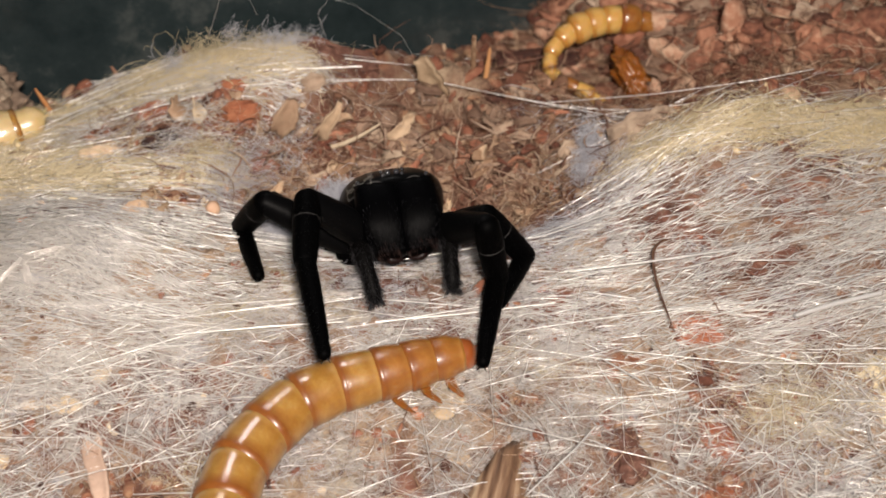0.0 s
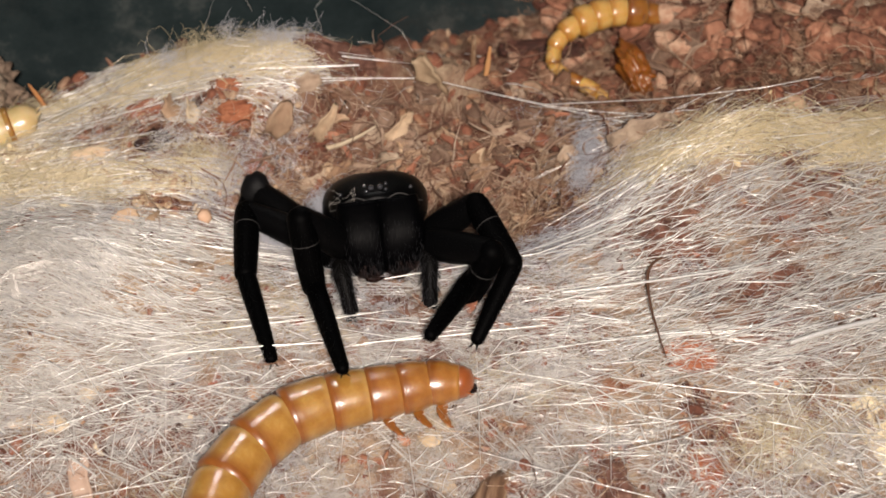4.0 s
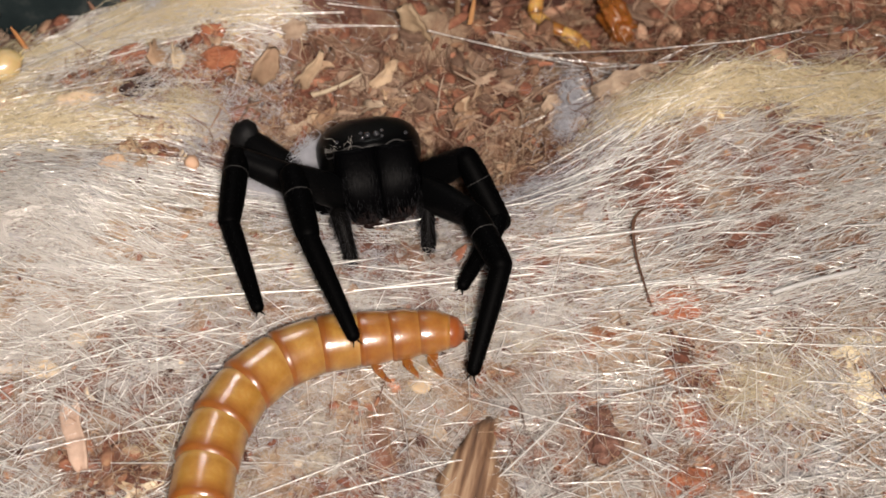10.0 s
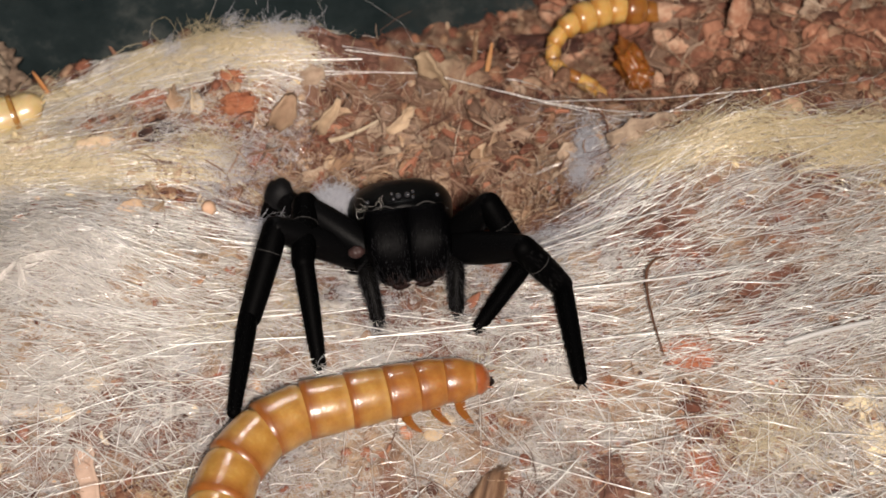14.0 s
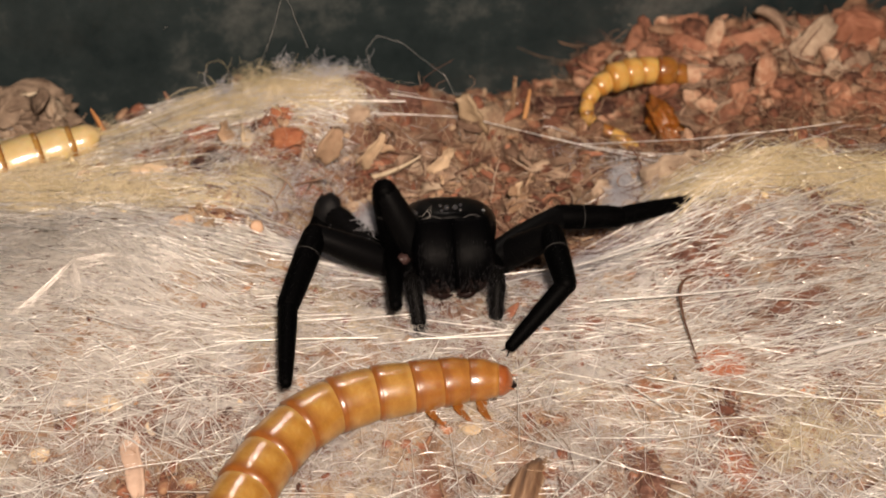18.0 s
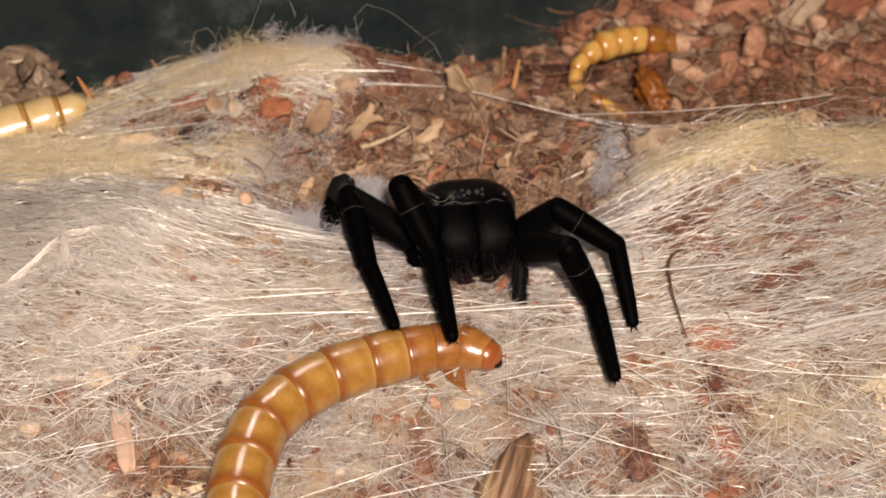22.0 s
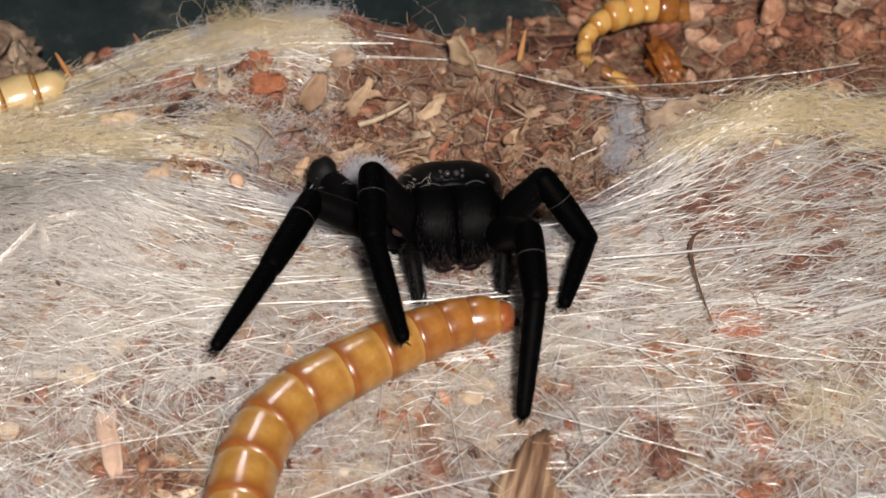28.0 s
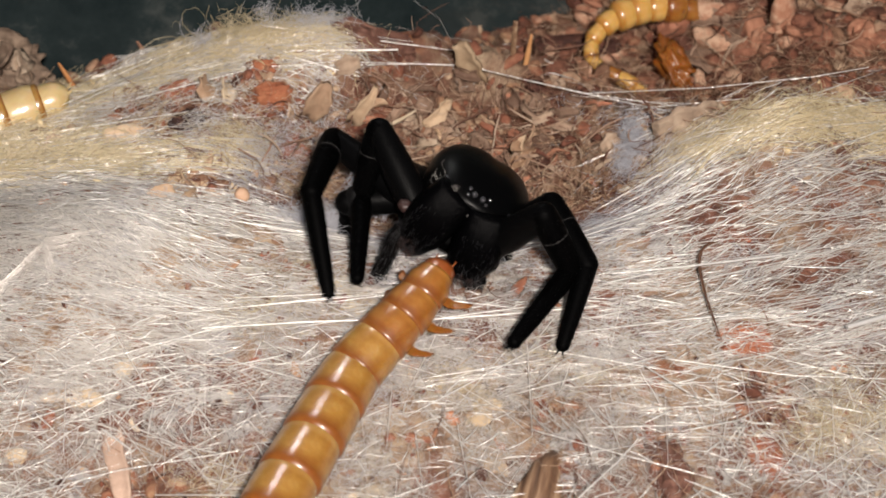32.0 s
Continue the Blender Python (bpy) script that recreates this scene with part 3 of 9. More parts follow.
def leg_piece(name, length, radii, seam_at=None, seed=0, claws=False, nose=0.9):
    ob = part(name, round_bar(capsule_stations(length, radii, 4, nose, 0.9), 16), BLACK_THIGH if name == "femur" else BLACK_VELVET, spider)
    n = len(radii)

    def root(r):
        u = r.random()
        y, rad = u * length, np.interp(u * (n - 1), range(n), radii)
        a = r.uniform(0, 2 * math.pi)
        return (rad * 0.97 * math.cos(a), y, rad * 0.97 * math.sin(a)), (0.55 * math.cos(a), 1, 0.55 * math.sin(a))

    from_arrays("hair", *spikes(int(70 * length), root, random.Random(seed), 0.27, 0.010), BLACK_HAIR, ob, "", False)
    if seam_at and not claws:
        joint_ring(seam_at, float(np.interp(seam_at / length * (n - 1), range(n), radii)), 0.022, ob)
    if claws:
        for s in (-1, 1):
            c = round_bar([(0, 0.05, 0, 0), (0.16, 0.045, s * 0.05, 0.03), (0.30, 0.03, s * 0.12, -0.01), (0.40, 0.008, s * 0.15, -0.1)], 6)
            bmesh.ops.translate(c, verts=c.verts, vec=(s * 0.08, length + radii[-1] * 0.6, 0))
            part("claw", c, BLACK_SHELL, ob, "tiny curved claw")
    return ob


legs = {}
for name, hip, (femur, tibia, foot), big in (("left_front", (-1.5, 1.2, -2.3), (4.82, 3.52, 5.37), 1.04), ("left_second", (-2.0, 2.4, -2.3), (5.66, 4.49, 4.97), 1.0), ("right_front", (1.5, 1.2, -2.3), (5.27, 3.25, 5.06), 1.04), ("right_second", (2.0, 2.4, -2.3), (4.24, 3.53, 4.06), 1.0)):
    seed = len(legs) * 10
    legs[name] = {
        "femur": leg_piece("femur", femur, [r * big for r in (0.62, 0.76, 0.80, 0.72, 0.60)], None, seed),
        "tibia": leg_piece("tibia", tibia, [r * big for r in (0.62, 0.65, 0.63, 0.60, 0.54)], 1.25, seed + 1),
        "foot": leg_piece("foot", foot, [r * big for r in (0.47, 0.48, 0.46, 0.43, 0.40, 0.36, 0.31)], foot * 0.56, seed + 2, True),
    }
    c = round_bar([(-0.5, 0.5, 0, 0), (0, 0.80, 0, 0), (0.5, 0.82, 0, 0), (0.9, 0.72, 0, 0), (1.2, 0.35, 0, 0)], 14)
    c.transform(Matrix.Translation(Vector(hip)) @ Matrix.Rotation(radians(-90 if hip[0] > 0 else 90), 4, "Z"))
    part("coxa", c, BLACK_VELVET, spider)


def along_pose(start, end):
    """The pose of a piece drawn along +y that runs from start to end in its thing's space."""
    d = Vector(end) - Vector(start)
    return Matrix.Translation(Vector(start) * MM) @ d.to_track_quat("Y", "Z").to_matrix().to_4x4()


def set_along(ob, start, end):
    ob.matrix_basis = along_pose(start, end)


third_leg = {}
for s, hip, knee, ankle, tip in (
    (-1, (-2.0, 3.6, -2.4), (-5.9, 5.7, 1.2), (-7.0, 7.0, -1.5), (-6.4, 8.0, -4.3)),
    (1, (2.0, 3.6, -2.4), (3.4, 6.2, -3.0), (3.6, 8.0, -5.0), (3.0, 9.0, -6.5)),
    (-1, (-1.6, 4.8, -2.4), (-2.9, 7.0, -3.2), (-2.8, 8.6, -5.2), (-2.2, 9.6, -6.6)),
    (1, (1.6, 4.8, -2.4), (2.8, 7.0, -3.6), (2.6, 8.8, -5.4), (2.0, 9.8, -6.8)),
):
    joints = [Vector(v) for v in (hip, knee, ankle, tip)]
    for k, (name, radii) in enumerate((("femur", (0.5, 0.66, 0.72, 0.70, 0.62)), ("tibia", (0.64, 0.68, 0.66, 0.6)), ("foot", (0.54, 0.5, 0.42, 0.3)))):
        piece = leg_piece(name, (joints[k + 1] - joints[k]).length, list(radii), None, 60 + k + int(hip[1] * 10) + s)
        set_along(piece, joints[k], joints[k + 1])
        if s < 0 and hip[1] < 4.0:
            third_leg[name] = piece
            if k == 1:
                bm = bmesh.new()
                bmesh.ops.create_icosphere(bm, subdivisions=3, radius=1)
                for v in bm.verts:
                    v.co = Vector((v.co.x * 0.72, v.co.y * 0.95, v.co.z * 0.76)) * (1 + 0.12 * noise.noise(v.co * 3))
                part("knee", bm, KNEE_GREY, piece, "dark grey knee, its velvet sheen and silk veil put into the colour")


# ---- the larva being caught, piece by piece ----
LENGTHS = (0.85, 1.35, 1.35, 1.45, 1.8, 2.1, 2.2, 2.2, 2.2, 2.2, 2.1, 1.9, 1.5)
WIDTHS = (0.78, 1.08, 1.22, 1.30, 1.36, 1.40, 1.42, 1.42, 1.42, 1.40, 1.36, 1.24, 0.98)


def larva_pieces_of(parent, skin, band, head, front):
    """The rings of a larva, head first, each drawn round its own middle, nose towards -y."""
    made = []
    for k, (length, r) in enumerate(zip(LENGTHS, WIDTHS)):
        before = WIDTHS[k - 1] if k else 0.5
        after = WIDTHS[k + 1] if k + 1 < len(WIDTHS) else 0.4
        h = length / 2
        r0, r1 = min(r, (before + r) / 2), min(r * 1.01, (after + r) / 2 + 0.02)
        if k == 0:
            st = [(-h, 0.16, 0, -0.12), (-h + 0.07, 0.40, 0, -0.10), (-h + 0.2, 0.58, 0, -0.06), (-0.05, 0.74, 0, -0.02), (h * 0.6, 0.80, 0, 0), (h + 0.1, 0.80, 0, 0)]
        elif k == len(WIDTHS) - 1:
            st = [(-h - 0.1, r0 * 0.95, 0, 0), (-h + 0.1, r0, 0, 0), (0, r, 0, 0), (h * 0.5, r * 0.8, 0, 0.05), (h * 0.85, r * 0.45, 0, 0.12), (h * 1.05, 0.1, 0, 0.22)]
        else:
            st = [(-h - 0.14, r0 * 0.90, 0, 0), (-h + 0.02, r0 * 0.955, 0, 0), (-h * 0.72, r0 * 0.985, 0, 0), (-h * 0.2, r * 1.0, 0, 0), (h * 0.35, r * 1.012, 0, 0), (h * 0.68, r1 * 1.015, 0, 0), (h * 0.93, r1 * 1.0, 0, 0), (h * 1.02, r1 * 0.93, 0, 0)]
        piece = part("head" if k == 0 else "tail_ring" if k == len(WIDTHS) - 1 else "body_ring", round_bar(st, 28, 0.93), head if k == 0 else front if k < 4 else skin, parent, "glossy red-brown head" if k == 0 else "")
        made.append(piece)
        if 0 < k < len(WIDTHS) - 1:
            b = [(h * 0.60, r1 * 1.004, 0, 0), (h * 0.70, r1 * 1.018, 0, 0), (h * 0.93, r1 * 1.008, 0, 0), (h * 1.03, r1 * 0.94, 0, 0)]
            part("hind_band", loft_tube(b, 28, 0.93), band, piece, "orange-brown band along the ring's hind edge")
        if k == 0:
            for s in (-1, 1):
                part("jaw", round_bar([(-0.62, 0.03, s * 0.05, -0.2), (-0.5, 0.11, s * 0.13, -0.2), (-0.3, 0.17, s * 0.22, -0.2), (-0.1, 0.1, s * 0.28, -0.18)], 8), FANG, piece, "dark brown biting jaw")
                part("feeler", round_bar([(-0.62, 0.02, s * 0.5, 0.02), (-0.45, 0.045, s * 0.47, 0.0), (-0.2, 0.055, s * 0.45, 0.0), (0, 0.04, s * 0.4, 0)], 6), head, piece)
        if 1 <= k <= 3:
            for s in (-1, 1):
                pts = [(s * 0.6, 0.0, -0.6), (s * 1.25, 0.0, -0.72), (s * 1.6, -0.12, -0.65), (s * 1.85, -0.35, -0.8), (s * 1.95, -0.6, -1.0)]
                part("leg", loft([[Vector(p) + Vector((math.cos(a) * q, math.sin(a) * q, 0.3 * q * math.sin(a))) for a in (2 * math.pi * j / 8 for j in range(8))] for p, q in zip(pts, (0.27, 0.26, 0.21, 0.15, 0.04))]), band, piece, "short jointed orange leg")
        if k == len(WIDTHS) - 1:
            for s in (-1, 1):
                part("tail_hook", round_bar([(h * 0.9, 0.1, s * 0.2, 0.2), (h * 1.2, 0.06, s * 0.22, 0.35), (h * 1.4, 0.015, s * 0.22, 0.55)], 8), head, piece)
    return made


def loft_tube(stations, sides, flat):
    turns = [2 * math.pi * k / sides for k in range(sides)]
    return loft([[(x + r * math.cos(a), y, z + flat * r * math.sin(a)) for a in turns] for y, r, x, z in stations], False)


larva = empty("larva", "glossy amber mealworm larva with orange-brown bands, lying on the web", "larva")
larva_pieces = larva_pieces_of(larva, WORM, WORM_BAND, WORM_HEAD, WORM_FRONT)


# ---- many thin things at once ----
def tubes(paths, radii, sides=3, taper=0.35):
    """Thin rods along paths, an array (count, points, 3), each of its own radius: vertices and faces."""
    paths, radii = np.asarray(paths, float), np.asarray(radii, float)
    count, k, _ = paths.shape
    d = np.gradient(paths, axis=1)
    d /= np.linalg.norm(d, axis=2, keepdims=True) + 1e-9
    s = np.cross(d, np.array([0.13, 0.27, 0.95]))
    s /= np.linalg.norm(s, axis=2, keepdims=True) + 1e-9
    o = np.cross(s, d)
    u = np.linspace(-1, 1, k)
    r = radii[:, None] * (1 - (1 - taper) * np.abs(u) ** 3)[None]
    a = 2 * np.pi * np.arange(sides) / sides
    v = paths[:, :, None] + r[:, :, None, None] * (s[:, :, None] * np.cos(a)[None, None, :, None] + o[:, :, None] * np.sin(a)[None, None, :, None])
    base = np.arange(count)[:, None, None] * k * sides + np.arange(k - 1)[None, :, None] * sides
    j = np.arange(sides)[None, None]
    n = (j + 1) % sides
    f = np.stack([base + j, base + n, base + sides + n, base + sides + j], -1)
    return v.reshape(-1, 3), f.reshape(-1, 4)


def stuff(name, verts, faces, mat, label, category, smooth=True):
    return tagged(from_arrays(name, verts, faces, mat, None, "", smooth), label, category, kind="stuff")


def flow(x, y):
    """Which way the web's threads run on the plan, in radians."""
    right = 0.34 * step(5, 13, x)
    left = -0.30 * (1 - step(-15, -7, x)) * (1 - step(8, 13, y))
    crest = 0.42 * (1 - step(-18, -9, x)) * step(10, 16, y) - 0.10 * bell(x, y, -4, 21, 5, 3)
    return right * step(-3, 4, y) + left * step(-1, 5, y) + crest


def mound_gap(x, y):
    """Where the mound's flank lies bare between the two yellowed bands of silk."""
    n = 0.22 * noise.noise(Vector((x * 0.45, y * 0.7, 11))) + 0.12 * noise.noise(Vector((x * 1.3, y * 1.3, 3)))
    return step(0.38, 0.62, max(bell(x, y, -12.2, 16.4, 6.5, 2.4), 0.9 * bell(x, y, -12.4, 10.7, 2.3, 1.0), bell(x, y, -7.6, 12.4, 2.1, 3.0)) + n)


def front_gap(x, y):
    """Dark gaps in the loose web in front of the burrow."""
    n = 0.30 * noise.noise(Vector((x * 0.5, y * 0.6, 21))) + 0.22 * noise.noise(Vector((x * 1.4, y * 1.6, 8)))
    spots = max(bell(x, y, -13, -6.6, 3.2, 2.2), bell(x, y, 9.2, -6.4, 1.5, 1.7), bell(x, y, 14, -2.6, 1.6, 2.6), bell(x, y, 13.6, -8.5, 1.6, 2.4), 0.8 * bell(x, y, -4, -9, 3, 1.6), 0.75 * bell(x, y, 4.5, -3.2, 2.0, 1.2), 0.7 * bell(x, y, 19, -6, 2.5, 1.2))
    return step(0.42, 0.75, spots + n)


def band(x, y):
    """How far a place lies behind the cream band of silk along the ridge."""
    return y - 12.3 - 0.07 * (x - 13) - 0.5 * math.exp(-(((x - 11.5) / 1.5) ** 2)) + 0.35 * noise.noise(Vector((x * 0.5, 3, 7)))


def cover(x, y):
    """How thick the web lies: over the front and both shoulders, hardly in the hollow and behind."""
    c = 1.0
    c *= 1 - 0.96 * step(0.40, 0.56, bell(x, y, 1.4, 13.4, 10.5, 7.6) + 0.10 * noise.noise(Vector((x * 0.4, y * 0.4, 5))))
    c *= 1 - 0.9 * mound_gap(x, y)
    c *= 1 - 0.9 * front_gap(x, y)
    c *= 1 - 0.88 * step(0.9, 1.6, band(x, y)) * step(11, 14, x)
    c *= 1 - 0.95 * step(14, 19, y) * step(3, 9, x) * (1 - 0.5 * bell(x, y, 20, 14, 6, 2.0))
    c *= 1 - 0.97 * step(22, 24, y)
    c *= 1 - 0.95 * step(16.5, 18.5, y) * step(-6, -3.5, x)
    c *= 1 - 0.9 * step(17, 20, y) * (1 - step(-21, -17, x))
    return c


def scatter(rng, x0, x1, y0, y1, chance):
    while True:
        x, y = rng.uniform(x0, x1), rng.uniform(y0, y1)
        if rng.random() < chance(x, y):
            return x, y


def threads(count, seed, length, radius, spread, lift, chance, points=5, bend=0.15, straight=False, wiggle=0.0, over_gap=False):
    rng = random.Random(seed)
    paths, radii = [], []
    for _ in range(count):
        x, y = scatter(rng, -31, 32, -17, 25, chance)
        a = flow(x, y) + rng.gauss(0, spread * (1 + 1.6 * (1 - step(-6, 2, y))))
        n = rng.uniform(*length) / (points - 1)
        up = rng.uniform(*lift)
        turn = rng.gauss(0, bend)
        x -= math.cos(a) * n * (points - 1) / 2
        y -= math.sin(a) * n * (points - 1) / 2
        path = []
        for k in range(points):
            path.append((x, y, low(x, y) + up + rng.uniform(-0.06, 0.06)))
            x, y, a = x + math.cos(a) * n, y + math.sin(a) * n, a + turn + rng.gauss(0, wiggle)
        if straight:
            p, q = np.array(path[0]), np.array(path[-1])
            line = [p + (q - p) * k / (points - 1) for k in range(points)]
            rise = max(max(w[2] - v[2] for v, w in zip(line, path)), 0)
            path = [(v[0], v[1], v[2] + rise * 0.8) for v in line]
        if not over_gap and rng.random() < 0.85 and max(mound_gap(*path[k][:2]) for k in (0, points // 2, -1)) > 0.5:
            continue
        paths.append(path)
        radii.append(rng.uniform(*radius))
    return tubes(paths, radii)


def bundles(count, seed, strands, length, radius, spread, lift, chance, width):
    """Combed tresses: each a few threads lying side by side."""
    rng = random.Random(seed)
    paths, radii = [], []
    for _ in range(count):
        x0, y0 = scatter(rng, -31, 32, -15, 24, chance)
        if rng.random() < 0.85 and max(mound_gap(x0, y0), mound_gap(x0 + 2, y0 + 0.4), mound_gap(x0 - 2, y0 - 0.4)) > 0.5:
            continue
        a0, n, up, turn = flow(x0, y0) + rng.gauss(0, spread * (1 + 2.5 * (1 - step(-6, 2, y0)))), rng.uniform(*length) / 5, rng.uniform(*lift), rng.gauss(0, 0.03)
        for _ in range(rng.randint(*strands)):
            off, a, slide = rng.gauss(0, width), a0 + rng.gauss(0, 0.035), rng.uniform(-0.5, 0.5) * n * 3
            x = x0 - math.sin(a0) * off - math.cos(a) * (2.5 * n + slide)
            y = y0 + math.cos(a0) * off - math.sin(a) * (2.5 * n + slide)
            path = []
            for k in range(6):
                path.append((x, y, low(x, y) + up + 0.12 * off))
                x, y, a = x + math.cos(a) * n, y + math.sin(a) * n, a + turn
            paths.append(path)
            radii.append(rng.uniform(*radius))
    return tubes(paths, radii)


# ---- the web ----
def felt_height(x, y):
    c = cover(x, y)
    p = Vector((x, y, 0))
    red = 0.42 * bell(x, y, 16, 4, 7, 7) + 0.25 * bell(x, y, 13, -7, 4, 4) + 0.5 * bell(x, y, -9.5, 9.6, 2.2, 1.2) - 0.12 * bell(x, y, 0, 5.0, 9, 3.5)
    mound = 0.6 * step(8.5, 11.5, y) * (1 - step(-6, -3, x))
    holes = 0.8 * step(0.05, 0.35, noise.noise(p * 0.3 + Vector((4, 1, 8)))) * (1 - step(-3, 3, y)) + 0.3 * step(0.15, 0.45, noise.noise(p * 0.35 + Vector((1, 7, 2)))) * step(9, 13, x)
    return low(x, y) + 0.16 - holes - mound - red - 2.6 * (1 - c) + 0.22 * noise.noise(p * 0.5 + Vector((2, 9, 4))) + 0.2 * noise.noise(p * 1.3) + 0.12 * noise.noise(p * 2.9)


def rim(x, y):
    b = bell(x, y, 1.4, 13.4, 10.5, 7.6)
    return math.exp(-(((b - 0.46) / 0.12) ** 2)) * (1 - step(15, 19, y)) * (1 - 0.85 * bell(x, y, -7.4, 12.4, 2.6, 2.4))


def slope(x, y):
    """The right shoulder, where the soil shows between the threads."""
    return step(7, 12, x) * step(-2, 3, y) * (1 - step(13, 16, y - 0.3 * x))


def lip(x, y):
    return bell(x, y, 0, 4.5, 9, 4.5)


def tress_chance(x, y):
    return cover(x, y) * (0.2 + 0.8 * step(-4, 2, y)) * (1 - 0.7 * slope(x, y)) * (1 - 0.5 * step(9, 12, y)) * (1 - 0.95 * lip(x, y)) * (0.45 + 0.55 * step(8, 14, abs(x)))


def fine_chance(x, y):
    return cover(x, y) * (1 - 0.6 * slope(x, y)) * (0.35 + 0.65 * (1 - step(-3, 3, y))) * (1 - 0.45 * lip(x, y))


def glint_chance(x, y):
    return cover(x, y) * (0.4 + 0.6 * step(7, 14, abs(x))) * (1 - 0.75 * lip(x, y))


stuff("web_sheet", *grid(-34, 36, 400, -24, 24, 280, felt_height), FELT, "dense whitish felt of old silk over the ground", "spider web")
stuff("web_threads", *threads(11000, 3, (0.8, 3.2), (0.010, 0.018), 1.2, (0.02, 0.45), fine_chance, 7, 0.2, False, 0.4), SILK_FINE, "fine tangled grey-white silk threads", "spider web")
stuff("web_threads", *threads(1500, 9, (0.6, 2.4), (0.009, 0.014), 1.5, (0.0, 0.9), rim, 6, 0.3, False, 0.5), SILK_FLUFF, "bluish grey fluff of silk lining the hollow's rim", "spider web")
stuff("web_threads", *bundles(760, 4, (3, 8), (2.0, 6.5), (0.014, 0.026), 0.17, (0.10, 0.45), tress_chance, 0.24), SILK, "combed tresses of white silk", "spider web")
stuff("web_threads", *threads(4600, 14, (1.2, 5.0), (0.013, 0.023), 0.3, (0.15, 0.55), lambda x, y: cover(x, y) * step(-4, 3, y) * (1 - 0.85 * lip(x, y)) * (1 - 0.55 * slope(x, y)), 8, 0.05, False, 0.2), SILK, "wavy silk threads running along the slopes", "spider web")
stuff("web_threads", *threads(260, 5, (3.0, 11.0), (0.022, 0.042), 0.14, (0.35, 0.6), lambda x, y: cover(x, y) * (0.3 + 0.7 * step(-3, 2, y)) * (1 - 0.85 * lip(x, y)), 5, 0.0, True), SILK_BRIGHT, "taut bright silk strands", "spider web")
stuff("web_threads", *threads(270, 6, (2.0, 6.0), (0.014, 0.028), 0.9, (0.3, 0.6), lambda x, y: cover(x, y) * (1 - step(-3, 2, y)), 5, 0.0, True), SILK_BRIGHT, "crossing bright silk strands", "spider web")
# Glints of the lamp on the silk, drawn as short near-white threads.
stuff("web_threads", *threads(6200, 15, (0.3, 1.6), (0.018, 0.042), 0.3, (0.3, 0.6), glint_chance, 4, 0.05, False, 0.1), SILK_BRIGHT, "short glinting pieces of silk", "spider web")


def cotton(count, each, seed, chance, size, lift, mat, label):
    """Loose cottony patches: clusters of short curly threads."""
    rng = random.Random(seed)
    paths, radii = [], []
    for _ in range(count):
        x0, y0 = scatter(rng, -28, 30, -15, 24, chance)
        wide = rng.uniform(*size)
        long = rng.uniform(1.0, 2.2)
        for _ in range(int(each * wide * wide)):
            p = Vector((x0 + rng.gauss(0, wide * long), y0 + rng.gauss(0, wide), 0))
            p.z = low(p.x, p.y) + rng.uniform(*lift)
            a = Vector((rng.gauss(0, 1), rng.gauss(0, 1), rng.gauss(0, 0.3))).normalized()
            b = Vector((rng.gauss(0, 0.6), rng.gauss(0, 0.6), rng.gauss(0, 0.2)))
            n = rng.uniform(0.5, 1.4)
            paths.append([tuple(p + a * (u - 0.5) * n + b * (0.25 - (u - 0.5) ** 2) * n * 1.4) for u in (0, 0.2, 0.4, 0.6, 0.8, 1)])
            radii.append(rng.uniform(0.006, 0.011))
    return stuff("web_fluff", *tubes(paths, radii), mat, label, "spider web")


cotton(85, 120, 41, lambda x, y: cover(x, y) * (0.5 + 0.5 * step(-6, 2, y)), (0.4, 1.0), (0.1, 0.6), SILK_FLUFF, "loose bluish white cottony silk patches")
cotton(34, 150, 43, lambda x, y: max(0.8 * rim(x, y), 0.7 * lip(x, y) * cover(x, y)), (0.4, 0.9), (0.05, 0.45), SILK_FLUFF, "lavender grey silk fluff on the burrow's lip")


def front(x, y):
    """The loose cottony web in front of the burrow."""
    return cover(x, y) * (1 - step(-1, 4, y)) * (1 - step(17, 22, abs(x)))


cotton(85, 150, 51, front, (0.5, 1.1), (0.15, 0.65), SILK_FINE, "matted curly grey-white silk in front of the burrow")
cotton(26, 170, 52, lambda x, y: cover(x, y) * max(bell(x, y, 5.8, -0.6, 2.2, 1.0), bell(x, y, -8.6, 2.0, 1.6, 0.9), bell(x, y, 18.0, -4.0, 2.2, 1.4), bell(x, y, -10.5, -7, 2.0, 1.6)), (0.35, 0.7), (0.2, 0.7), SILK_YELLOW, "cream silk wads in the matted web")
stuff("web_threads", *threads(70, 48, (1.4, 3.4), (0.036, 0.058), 0.2, (0.5, 0.75), lambda x, y: cover(x, y) * max(step(7, 9, x) * (1 - step(4, 8, y)), 0.6 * bell(x, y, -14, 3, 6, 4)), 5, 0.0, True), SILK_BRIGHT, "short broad bright silk strands", "spider web")


def crest_cover(x, y):
    right = step(10, 13, x) * math.exp(-((band(x, y) / (0.9 + 0.3 * step(15, 20, x))) ** 2))
    left = bell(x, y, -14.5, 20.0, 6, 1.5) + bell(x, y, -9.0, 21.0, 4.2, 1.3) + bell(x, y, -17, 12.6, 6.5, 0.9) + bell(x, y, -23, 14.5, 5, 2.2) + 0.9 * bell(x, y, -10.6, 14.9, 1.2, 0.9)
    return min(right + left, 1)


